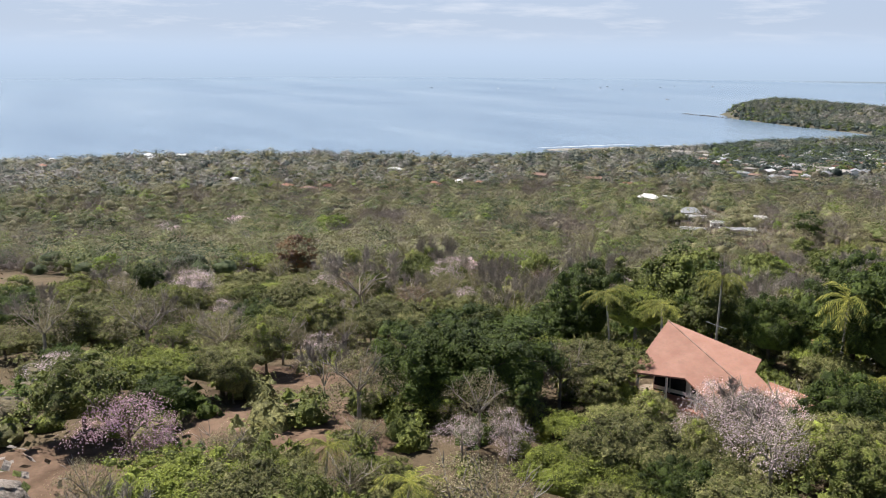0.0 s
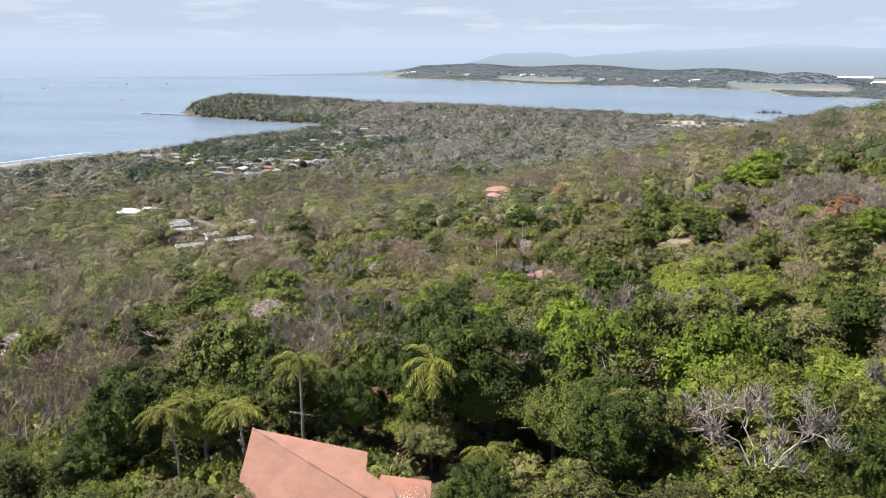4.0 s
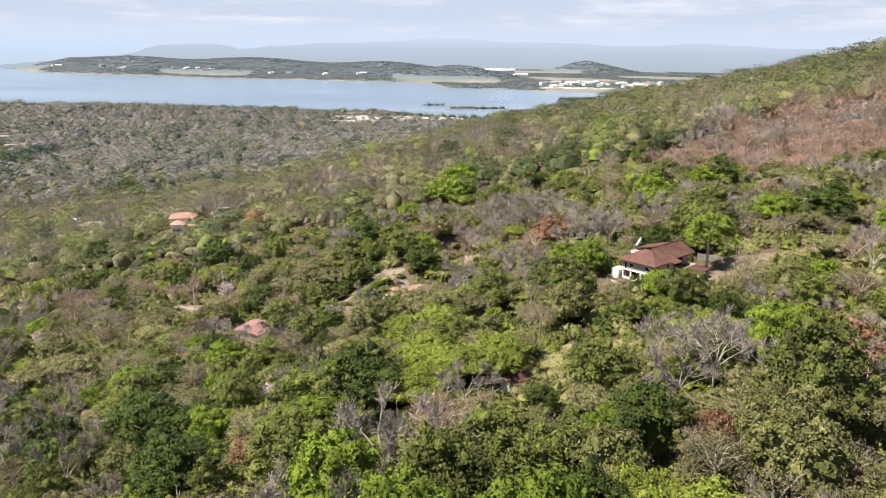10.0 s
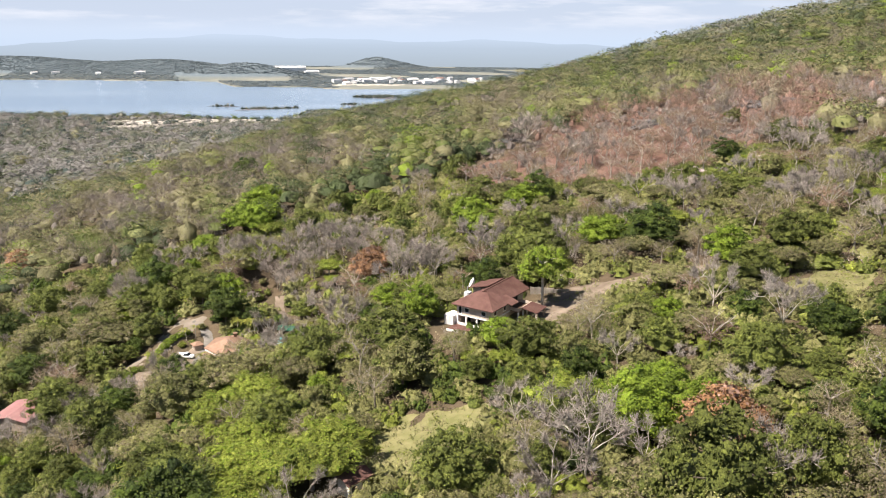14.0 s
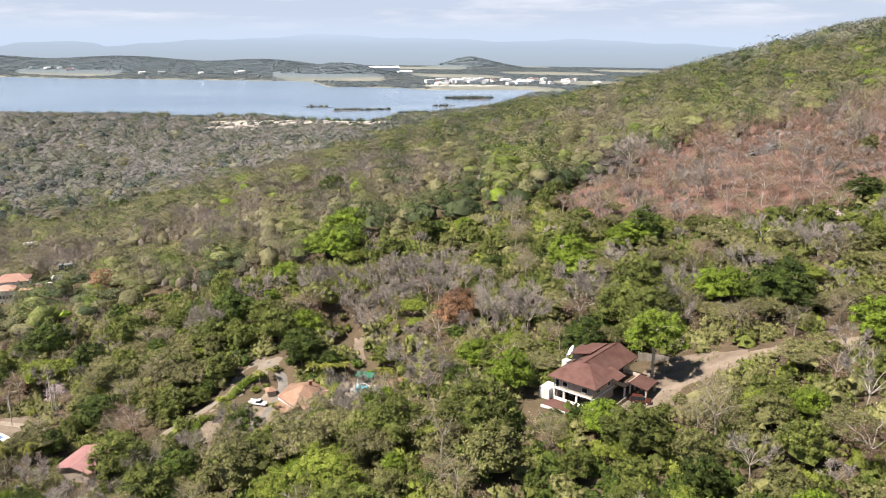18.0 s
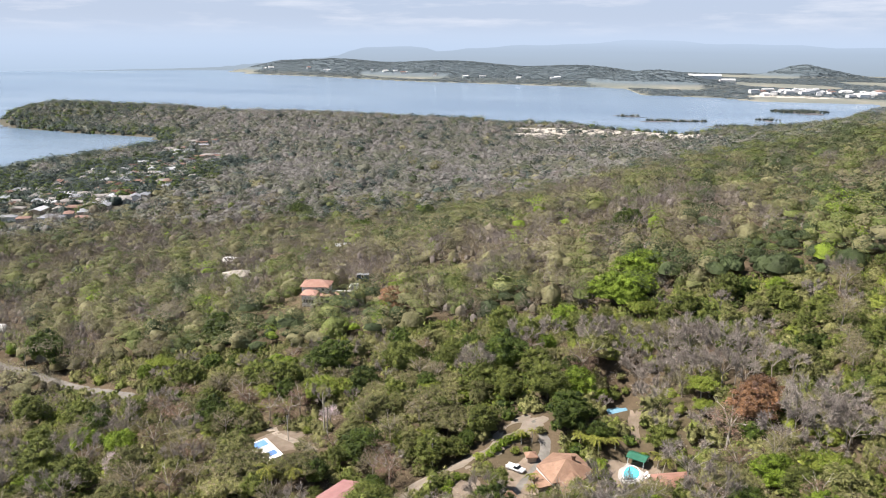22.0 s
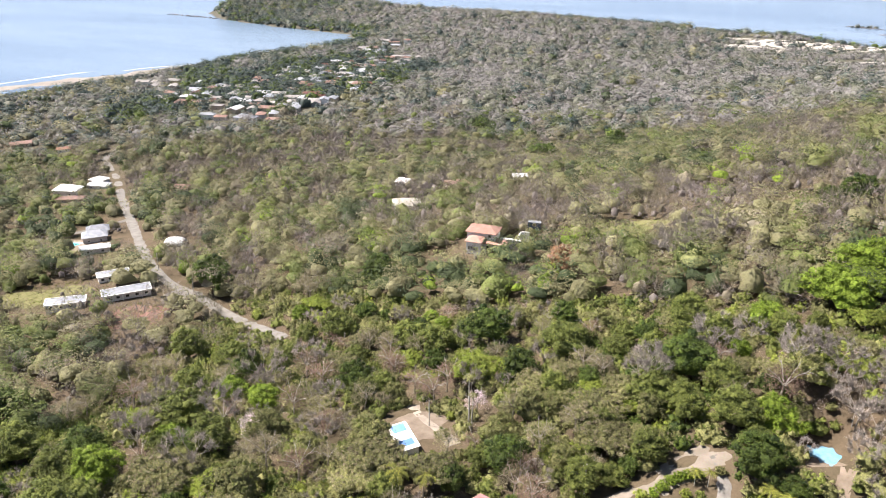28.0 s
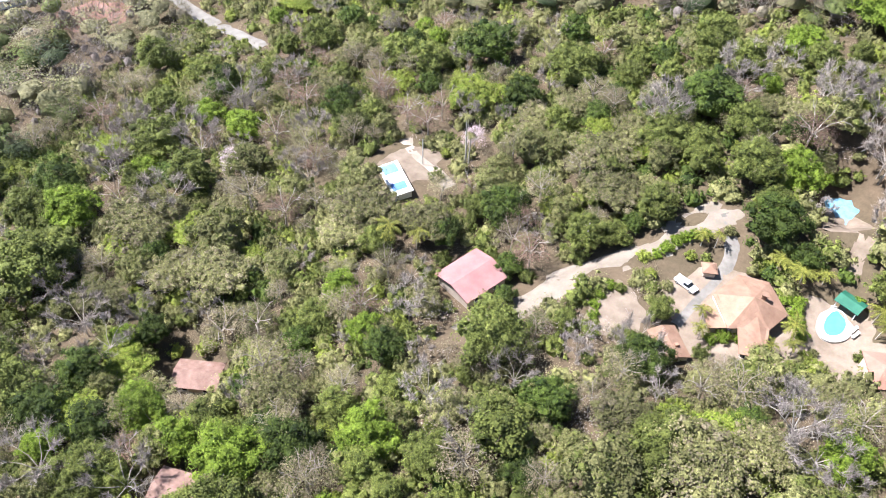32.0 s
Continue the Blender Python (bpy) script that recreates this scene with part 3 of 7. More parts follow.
def tree_proto(name, form, leaf, bark, seed, label, category="tree", extra=None, fine=1):
    r = np.random.default_rng(seed)
    foot, radius, tall, shape, clumps, each, cr, size = SPECIES[form]
    each, size = int(each * fine), size / fine ** 0.5
    root = new(name)
    got, ends = limbs(r, foot * (1.0 if shape != "flat" else 0.8), radius, tall, 0.05 * radius, 6, 5, 0.8 if form == "thin" else 0.5 if shape != "flat" else 0.3)
    if form == "thin":
        fine, blades = twigs(r, ends, radius, tall, 5, 1)
        got += fine
    o = new("trunk", mesh_of("trunk", *join(got), [LEAF[bark]]))
    o.parent = root
    pts, d, c, cs = crown_points(r, radius, tall, clumps, each, cr, shape, form == "thin")
    up = np.array([0, 0, foot * 0.75])
    got = [leaf_quads(pts + up, d, size, r, 0.6 if shape != "flat" else 0.9)]
    mats, kinds = [LEAF[leaf]], [np.zeros(len(got[0][1]), int)]
    if extra:
        mats.append(LEAF[extra])
        kinds = [(r.random(len(got[0][1])) < 0.25).astype(int)]
    if form != "thin":
        got.append(lobes(r, c + up, cs * 0.60, 6, 2, 0.74 if shape != "flat" else 0.6))
        inside = (0.66, 0.62) if form == "flat" else (0.45, 0.72) if form == "tall" else (0.4, 0.5) if form == "emergent" else (0.62, 0.66)
        got.append(core(r, radius * inside[0], tall * inside[1], 9, 4, foot * 0.75))
        part_of = np.zeros(len(got[1][1]), int)
        if extra:
            per = len(got[1][1]) // len(c)
            part_of = np.repeat((r.random(len(c)) < 0.22).astype(int), per)
        kinds += [part_of, np.zeros(len(got[2][1]), int)]
    v, f = join(got)
    which = np.concatenate(kinds) if extra else None
    o = new("crown", mesh_of("crown", v, f, mats, which, True))
    o.parent = root
    return tagged(root, label, category)


def bare_proto(seed, radius, tall, foot, label, bark="grey_bark"):
    r = np.random.default_rng(seed)
    root = new("bare_tree")
    got, ends = limbs(r, foot, radius, tall, 0.032 * radius, 7)
    fine, blades = twigs(r, ends, radius, tall, 20, 2)
    o = new("trunk", mesh_of("trunk", *join(got + fine), [LEAF[bark]]))
    o.parent = root
    o = tagged(new("bare_crown", mesh_of("bare_crown", *blades, [LEAF["twig"]])), kind="stuff")
    o.parent = root
    return tagged(root, label, "tree")


def palm_proto(seed, tall, lean, fan=False):
    r = np.random.default_rng(seed)
    root = new("palm_tree")
    top = np.array([lean, lean * 0.4, tall])
    o = new("trunk", mesh_of("trunk", *tube([(0, 0, -1), (lean * 0.2, lean * 0.1, tall * 0.4), (lean * 0.6, lean * 0.25, tall * 0.75), top], [0.24, 0.18, 0.15, 0.13], 7), [LEAF["paler"]]))
    o.parent = root
    count = 24 if fan else 16
    for k in range(count):
        a, lift = 2.4 * k + r.uniform(-0.2, 0.2), (r.uniform(-0.35, 1.6) if not fan else r.uniform(-0.9, 1.4))
        ln = r.uniform(4.0, 5.0) if not fan else r.uniform(1.4, 1.9)
        way, side = np.array([math.cos(a), math.sin(a), 0]), np.array([-math.sin(a), math.cos(a), 0])
        rows, v, f = (15 if not fan else 8), [], []

        def rib(q):
            return top + way * ln * (q - 0.17 * q * q * (1.5 - lift)) + np.array([0, 0, ln * (lift * 0.55 * q - (0.46 + 0.22 * lift) * q * q)])
        for j in range(rows):
            q0, q1 = j / rows, (j + 1) / rows
            w = ln * 0.15 * math.sin(math.pi * min(1, q0 * 0.82 + 0.16)) + 0.06
            p0, p1 = rib(q0), rib(q0 + (q1 - q0) * 0.8)
            b0 = len(v)
            v += [p0 - side * 0.04, p0 + side * 0.04, p1 + side * 0.04, p1 - side * 0.04]
            f.append((b0, b0 + 1, b0 + 2, b0 + 3))
            for sgn in (-1, 1):
                tip = rib(min(1.0, q0 + 0.16)) + side * sgn * w * r.uniform(0.8, 1.1) + np.array([0, 0, -w * r.uniform(0.15, 0.6)])
                b0 = len(v)
                v += [p0, p1, tip + (p1 - p0) * 0.3, tip]
                f.append((b0, b0 + 1, b0 + 2, b0 + 3))
        o = new("frond", mesh_of("frond", v, f, [LEAF["palm" if not fan else "olive"]]))
        o.parent = root
    return tagged(root, "tall slim coconut palm with drooping yellow-green fronds" if not fan else "tall fan palm with a grey trunk above the trees", "palm")


PROTO = {
    "dark": [tree_proto("broadleaf_tree", "big", "dark", "bark", 1, "dense dark green broadleaf tree on the hillside"), tree_proto("broadleaf_tree", "round", "dark", "bark", 2, "dense dark green broadleaf tree on the hillside")],
    "cone": [tree_proto("conical_tree", "tall", "dark", "bark", 3, "tall dark green tree with a pointed crown"), tree_proto("conical_tree", "tall", "green", "bark", 4, "tall green tree with a pointed crown")],
    "green": [tree_proto("green_tree", "big", "green", "bark", 5, "leafy mid-green tree with a rounded crown"), tree_proto("green_tree", "round", "green", "bark", 6, "leafy mid-green tree with a rounded crown")],
    "bright": [tree_proto("bright_tree", "big", "bright", "bark", 7, "bright fresh green tree with a dense crown"), tree_proto("bright_tree", "round", "bright", "bark", 8, "bright fresh green tree with a dense crown")],
    "lime": [tree_proto("spreading_tree", "flat", "lime", "grey_bark", 9, "spreading lime-green tree with a flat feathery crown", extra="bright")],
    "olive": [tree_proto("olive_tree", "round", "olive", "bark", 10, "olive-green dry season tree with a loose crown", extra="green"), tree_proto("olive_tree", "flat", "olive", "bark", 11, "olive-green spreading tree with a loose crown", extra="khaki")],
    "khaki": [tree_proto("dry_tree", "thin", "khaki", "grey_bark", 12, "pale khaki dry tree with thin leaves"), tree_proto("dry_tree", "thin", "khaki", "grey_bark", 13, "pale khaki dry tree with some olive leaves", extra="olive")],
    "emergent": [tree_proto("emergent_tree", "emergent", "bright", "paler", 19, "tall leafy tree with a pale trunk in the yard", extra="green")],
    "hedge": [tree_proto("shrub", "shrub", "bright", "bark", 43, "bright green clipped garden shrub", "shrub")],
    "yellow": [tree_proto("shrub", "shrub", "lime", "bark", 44, "yellow-green garden shrub with pale leaves", "shrub")],
    "brown": [tree_proto("withered_tree", "thin", "brown", "paler", 14, "withered brown tree with dead leaves", extra="khaki")],
    "orange": [tree_proto("rusty_tree", "round", "orange", "bark", 15, "rust-orange tree with dying leaves", extra="brown")],
    "pink": [tree_proto("flowering_tree", "thin", "pink", "paler", 16, "flowering tree with pale pink blossom"), tree_proto("flowering_tree", "flat", "pink", "paler", 17, "flowering tree with pale pink blossom on spreading limbs", extra="khaki")],
    "mauve": [tree_proto("flowering_tree", "thin", "mauve", "bark", 18, "flowering tree with mauve pink blossom")],
    "bare": [bare_proto(21, 4.5, 4.6, 3.0, "leafless grey tree with fine twigs"), bare_proto(22, 5.5, 5.0, 3.6, "leafless grey tree with spreading limbs"), bare_proto(23, 3.6, 4.4, 2.6, "small leafless grey tree")],
    "white": [bare_proto(24, 4.6, 6.0, 4.2, "leafless tree with pale white limbs", "paler")],
    "palm": [palm_proto(31, 10.5, 1.2), palm_proto(32, 8.5, -0.8)],
    "fan": [palm_proto(33, 13, 0.3, True)],
    "shrub": [tree_proto("shrub", "shrub", "green", "bark", 41, "leafy green shrub under the trees", "shrub"), tree_proto("shrub", "shrub", "olive", "bark", 42, "olive-green shrub under the trees", "shrub")],
}
FINE = {          # trees close to the way, with smaller leaves
    "dark": [tree_proto("broadleaf_tree", "big", "dark", "bark", 61, "dense dark green broadleaf tree on the hillside", fine=2.3)],
    "green": [tree_proto("green_tree", "round", "green", "bark", 62, "leafy mid-green tree with a rounded crown", extra="olive", fine=2.3), tree_proto("green_tree", "flat", "green", "bark", 63, "leafy mid-green tree with a spreading crown", extra="lime", fine=2.1)],
    "olive": [tree_proto("olive_tree", "flat", "olive", "bark", 64, "olive-green spreading tree with a loose crown", extra="green", fine=2.1), tree_proto("olive_tree", "round", "olive", "bark", 65, "olive-green dry season tree with a loose crown", extra="lime", fine=2.3)],
    "lime": [tree_proto("spreading_tree", "flat", "lime", "grey_bark", 66, "spreading lime-green tree with a flat feathery crown", extra="green", fine=2.1)],
    "khaki": [tree_proto("dry_tree", "thin", "khaki", "grey_bark", 67, "pale khaki dry tree with thin leaves", extra="olive", fine=2.1)],
    "bright": [tree_proto("bright_tree", "round", "bright", "bark", 68, "bright fresh green tree with a dense crown", fine=2.3)],
    "pink": [tree_proto("flowering_tree", "thin", "pink", "grey_bark", 69, "flowering tree with pale pink blossom", extra="olive", fine=2)],
    "mauve": [tree_proto("flowering_tree", "thin", "mauve", "bark", 70, "flowering tree with mauve pink blossom", fine=2)],
}
RADIUS = {"dark": 5.0, "cone": 4.2, "green": 5.0, "bright": 5.0, "lime": 6.0, "olive": 5.0, "khaki": 4.2, "brown": 4.0, "orange": 4.2, "pink": 5.0, "mauve": 4.0, "bare": 4.6, "white": 4.6, "palm": 3.4, "fan": 1.7, "shrub": 2.3, "emergent": 5.0, "hedge": 2.3, "yellow": 2.3}
PLANTED = []          # x, y, crown radius of every tree so far
COUNT = {}


def plant(kind, x, y, radius=None, tall=1.0):
    """One tree on the ground at x, y with that crown radius."""
    near = kind in FINE and y < 112
    protos = FINE[kind] if near else PROTO[kind]
    key = kind + " near" if near else kind
    k = COUNT.get(key, 0)
    COUNT[key] = k + 1
    p = protos[k % len(protos)]
    tall *= 1.25 if 88 < y < 145 else 1.0          # the tall stand behind the first house
    s = (radius or RADIUS[kind]) / RADIUS[kind]
    z = ground_z(x, y)
    ob = p if k < len(protos) else copy_thing(p, Matrix())
    ob.matrix_basis = pose(x, y, z, 0, 0, (k * 137.5) % 360) @ Matrix.Diagonal((s, s, s * tall, 1))
    PLANTED.append((x, y, s * RADIUS[kind] * 0.9))
    return ob


def plant_group(kind, x, y, radius):
    """A tree of that crown radius, or, where that is more than one tree has, a close stand of them."""
    one = RADIUS[kind]
    if radius <= 1.6 * one:
        return plant(kind, x, y, radius)
    one *= 1.2
    n = int(math.ceil((radius / one) ** 2 * 0.85))
    for k in range(n):
        q, a = (radius - 0.75 * one) * math.sqrt((k + 0.4) / n), k * 2.4 + x
        plant(kind, x + q * math.cos(a), y + q * math.sin(a), one * (0.85 + 0.35 * ((k * 0.618) % 1)), 0.9 + 0.25 * ((k * 0.37) % 1))

# ---- where no trees stand: x, y, radius ----
OPEN = [(-45.9, 283, 5), (-46, 300, 4), (-66, 82, 9), (-64, 72, 4), (-60, 73, 4), (-82, 77, 4), (-52, 91, 4), (-58, 82, 6), (-98, 41, 4), (-88, 3, 5), (-87, 22, 4), (-77, 27, 4), (30, 238, 12), (17, 236, 7), (46, 243, 10), (58, 240, 6), (-36, 297, 12), (-43, 312, 4), (-52, 306, 3), (-45, 287, 8), (-46, 302, 8), (-17, 303, 10), (-16, 293, 7),
        (-58, 288, 6), (-70, 297, 4), (-62, 307, 3), (-38, 314, 4), (-90, 288, 7.5), (-122, 318, 11), (-120, 311, 8), (-134, 245, 8), (-112, 220, 6), (-18, 340, 8), (-19, 331, 7), (-20, 323, 5), (-17, 187, 4),
        (-157, 450, 8), (-146, 457, 7), (-287, 370, 10), (-280, 363, 6), (-304, 353, 9), (-270, 360, 8), (-309, 384, 8), (-332, 366, 14), (-325, 352, 9), (-268, 384, 7), (-321, 435, 9), (-233, 521, 9), (-378, 424, 13), (-360, 417, 8), (-383, 438, 8), (-236, 527, 9),
        (46, 227.5, 6), (0, 198, 11), (-4, 190, 6), (92, 202, 10), (-100, 476, 9), (-40, 496, 11), (-8, 294, 6)]
# small houses in the woods towards the coast; the ground on the camera's side of each is kept open
COAST_HOUSES = [tuple(float(v) for v in q.split(",")) for q in "-1147,97 -1098,211 -1111,254 -880,259 -782,308 -744,441 -745,473 -722,489 -739,583 -688,622 -655,554 -506,549 -636,625 -862,453".split()]
for hx, hy in COAST_HOUSES + [tuple(float(v) for v in q.split(",")) for q in "-494,512 -421,544 -197,604 -235,592 -472,496 -278,599 -488,533 -359,417 -808,294 -780,330 -1130,215 -1080,80 -375,431 -384,441".split()]:
    hd = math.hypot(hx + 30, hy - 110)
    OPEN += [(hx, hy, 7), (hx - 13 * (hx + 30) / hd, hy - 13 * (hy - 110) / hd, 10)]
OPEN += [(-162, 441, 6), (-168, 438, 5)]
# plots of the town by the bay; every other one is cleared of trees towards the camera
pick = random.Random(8)
TOWN = []
for bx, by, sx, sy, count in [(-640, 870, 85, 60, 36), (-565, 830, 45, 65, 18), (-620, 1010, 85, 60, 30), (-640, 1150, 55, 95, 34), (-702, 1310, 22, 55, 10), (-785, 905, 35, 30, 6)]:
    made = tries = 0
    while made < count and tries < 600:
        tries += 1
        x, y = bx + pick.uniform(-1, 1) * sx, by + pick.uniform(-1, 1) * sy
        if coast_distance(np.array(x), np.array(y)) < 20 or any(math.hypot(x - a, y - b) < 14 for a, b in TOWN):
            continue
        TOWN.append((x, y))
        OPEN += [(x, y, 6), (x + 7, y - 12, 5)][:1 + len(TOWN) % 2]
        made += 1
ROADS = {
    "hamlet": ("-84,272 -77,286 -69,296 -60.5,302 -54,311 -48,319 -42,322", 8.5),
    "driveway": ("-44,322 -39,316 -38.6,310 -42,303 -44.5,296 -45.5,290", 3.4),
    "lane": ("-200,364 -223,372 -252,383 -266,388 -277,388 -292,395 -321,415 -336,426 -394,473 -447,515 -511,569 -578,617 -600,660", 6.0),
    "street": ("-440,392 -412,415 -404,430 -400,443 -392,458 -391,471", 5.0),
    "drive": ("30,229 38,233 46,240 58,239 70,237 84,232", 5.0),
    "track": ("-110,60 -98,41 -90,27 -80,22 -88,3", 2.6),
    "clearing": ("-128,330 -122,322 -115,322 -108,316", 4.5),
    "coastal": ("-868,178 -800,270 -760,300 -700,350", 5.0),
}
ROAD = {k: ([tuple(float(v) for v in p.split(",")) for p in text.split()], w) for k, (text, w) in ROADS.items()}


def way_distance(pts, x, y):
    best = np.full(np.shape(x), 1e9)
    for (ax, ay), (bx, by) in zip(pts, pts[1:]):
        dx, dy = bx - ax, by - ay
        k = np.clip(((x - ax) * dx + (y - ay) * dy) / (dx * dx + dy * dy), 0, 1)
        best = np.minimum(best, np.hypot(x - ax - k * dx, y - ay - k * dy))
    return best


def is_open(x, y, r=0.0):
    """True where a clearing, yard or road leaves no room for a tree of that radius."""
    out = np.zeros(np.shape(x), bool)
    for ox, oy, o in OPEN:
        out |= np.hypot(x - ox, y - oy) < o + 0.75 * r
    for pts, w in ROAD.values():
        out |= way_distance(pts, x, y) < w * 0.5 + 0.8 * r
    return out


# ---- trees that stand out ----
LANDMARKS = {
    "dark": "-121,371,6.9 -103,351,7.0 -56,355,6.8 -90,307,7.1 -34,318,5.6 -100,296,5.1 -149,232,4.3 -136,222,5.9 -147,220,4.8 -147,249,4.7 -95,259,3.7 -113,256,3.9 -80,286,4.8 -49,274,4.3 -30,265,4.4 -110,183,10.3 -76,156,9.8 -53,105,7.7 -47,184,7.4 -4,142,7.1 -30,129,4.1 -34,95,5.3 -106,129,8.0 -160,4,5.0 -83,26,4.6 -100,37,2.8 -83,18,2.2 -86,2,5.4 -82,52,11.3 -201,236,9.7 -86,188,11.5 78,257,8.6 -250,288,10.4 -260,394,7.7 -189,415,9.4 -184,796,7.3 -325,854,12 -223,730,12 -21,487,11.1 9,232.5,7.6",
    "green": "-192,303,6.7 -173,295,7.7 -196,268,9.5 -185,255,9.5 -142,326,4.7 -226,342,8.0 -94,368,9.5 -56,338,6.4 -41,332,5.4 -58,317,6.2 -70,306,4.3 -137,363,7.7 -182,249,7.9 -118,232,4.8 -129,214,4.8 -89,251,4.2 -76,268,6.2 -67,248,7.6 -52,292,4.8 -40,257,4.6 -66,279,3.4 -76,240,3.9 -164,218,13.0 -124,173,11.5 -115,142,5.8 -103,116,7.6 -71,124,5.2 -21,138,10.3 -55,164,10.8 -27,97,3.6 -110,76,10.4 -165,157,7.9 -95,8,6.6 -46,49,4.0 -221,152,12 -228,268,10.4 -104,211,9.8 -57,180,12 55,283,9.7 -18,247,9.3 2,236,8.1 64,233,10.3 51,271,9.2 49,260,10.3 60,243,7.1 26,214,5.2",
    "mauve": "-80,11,5.0",
    "pink": "-153,203,8.0 -136,166,6.2 -135,179,4.4 -66,124,2.7 -207,132,8.5 -175,41,6.0 -68,50,2.7 -65,42,3.6 -48,68,5.7 -44,70,4.6 -180,41,6.2 -353,133,12 -586,171,12 -557,113,12 -223,173,8.8",
    "bright": "-189,322,4.2 -174,320,5.7 -191,270,5.9 -39,386,6.6 -33,336,5.2 -26,345,3.5 -131,229,4.6 -120,226,5.4 -107,226,5.6 -113,272,4.8 -101,262,3.4 -16,262,5.1 -56,173,11.6 -39,119,6.7 -12,112,5.2 28,171,6.2 -48,143,8.4 -23,120,8.5 -58,56,3.0 -261,37,8.8 -458,192,12 -17,399,12 -15,423,11.3 28,188,3.1 70,321,8.2 -15,414,11.6 72,270,8.6 36,178,4.2 50,313,10.2",
    "lime": "-116,348,8.2 -145,239,5.7 -188,233,9.9 -81,146,6.5 -36,189,13.0 -19,108,8.6 -5,118,6.8 22,213,4.7 -102,17,6.4 -65,12,6.3 -66,20,4.0 -51,45,5.3 -62,100,4.1 -256,82,12 -33,232,12 -32,205,12 21,184,7.3 -23,194,11.8",
    "olive": "-161,304,6.9 -170,273,8.0 -127,304,7.0 -121,296,7.4 -150,277,8.0 -92,334,8.6 -74,330,6.9 -61,333,5.5 -68,320,6.4 -27,357,6.3 -119,330,6.7 -165,364,9.1 -141,266,6.5 -86,244,5.1 -153,263,5.5 -129,273,5.6 -86,275,4.6 -48,259,5.7 -48,246,7.8 -35,252,7.3 -29,280,6.1 -27,260,4.7 -55,251,3.9 -90,145,6.7 -11,135,6.3 15,147,9.6 10,126,6.9 -57,96,3.7 -138,16,9.4 -101,26,5.0 -62,32,2.8 -74,69,5.6 -59,64,4.3 -44,55,4.1 -39,67,5.2 -46,84,4.5 -125,50,6.1 -119,61,6.1 -232,109,12 0,221,7.6 -19,246,9.6",
    "khaki": "-224,327,8.7 -198,330,9.0 -152,314,7.7 -152,292,6.5 -230,295,7.8 -230,310,7.6 -81,355,8.4 -84,315,5.3 -85,300,4.8 -108,311,4.2 -133,255,6.3 -115,247,6.2 -104,238,7.1 -92,230,6.8 -153,225,4.7 -108,265,5.2 -98,248,4.3 -78,262,3.6 -55,262,4.1 -38,272,4.9 -70,241,5.5 -14,269,4.5 -57,243,3.9 -99,123,5.9 -32,118,3.8 -28,111,3.7 0,129,5.3 3,119,4.9 -36,115,6.3 -125,109,9.0 -126,127,7.4 -125,21,6.7 -134,7,6.1 -116,31,6.8 -61,27,3.6 -74,63,5.1 -113,39,4.6 -183,156,12 -7,233,6.7 40,215,8.6 -212,403,12",
    "orange": "-45,325,3.4 -67,170,3.6 6,142,3.3 34,159,6.6 10.4,309.3,7 -242,90,6.7 10,303,6 -115,431,6.7",
    "cone": "-78,128,3.7 -70,152,4.1",
    "white": "-66,348,8.9 -82,251,4.7 -24,264,6.0 1,100,8.1 14,164,5.9 -19,86,6.9 65,184,6 101,396,7.3 106,350,7.5 111,421,7.6 111,356,8.1",
    "bare": "-182,331,8.7 -173,344,6.0 -210,312,7.6 -199,297,7.6 -194,287,7.3 -189,311,6.8 -170,283,6.0 -152,323,6.0 -132,325,5.0 -51,367,9.5 -29,366,9.5 -20,360,6.0 -14,349,5.9 -173,248,6.3 -159,242,5.9 -150,240,4.5 -160,231,4.9 -136,211,6.6 -121,215,5.1 -96,271,6.0 -20,260,5.3 -102,140,9.1 -118,183,5.9 -54,139,8.0 -42,154,7.2 4,161,7.6 -147,69,7.3 -6.8,347.6,13 13.6,330,12 25.5,294,12 0,306,6 -1,347,12 2,334,12 -72,439,12 16,173,6.9 104,274,10.2 135,551,12 122,248,10.7 157,289,10.8 -65,453,12 45,288,10.7 27,287,7.5 -76,452,12",
    "brown": "-144,311,4.5 -219,309,5.6 -49,360,4.8 -32,349,6.4 -101,314,3.5 -144,348,7.5 -126,221,3.8 -72,146,3.7 -33,158,6.1 4,299,6.3",
    "palm": "-72,138,2.5 -61,101,2.4 -58,99,3.7 -47,89,2.5 -86,83,3.4 -79,87,3.5 -74,93,3.4 -65,26,2.4 -51,27,2.4 -105,292,2.8 -111,290,2.8 -107,359,2.5",
    "fan": "-107,324,2.8",
}
for kind, text in LANDMARKS.items():
    for spot in text.split():
        x, y, r = (float(v) for v in spot.split(","))
        if not is_open(np.array(x), np.array(y), r * 0.35):
            plant_group(kind, x, y, r)

# ---- the wood round the hamlets, tree by tree ----
MIX = [("olive", 0.24), ("khaki", 0.17), ("green", 0.18), ("bare", 0.19), ("brown", 0.07), ("dark", 0.065), ("lime", 0.05), ("bright", 0.045), ("pink", 0.012), ("shrub", 0.03)]


def patchy(x, y, s, seed):
    return noise.noise(Vector((x * s + seed, y * s - seed, seed * 0.37)))


def in_burn(x, y):
    return np.hypot((x - 160) / 95, (y - 370) / 58) < 1


def seen(x, y):
    """The part of the wooded slope that the camera sees along its way; the finer planting keeps to it."""
    return (y > 0) & (x < np.where(y < 95, -40 + (y - 5) * 0.62, 16 + (y - 95) * 1.08))


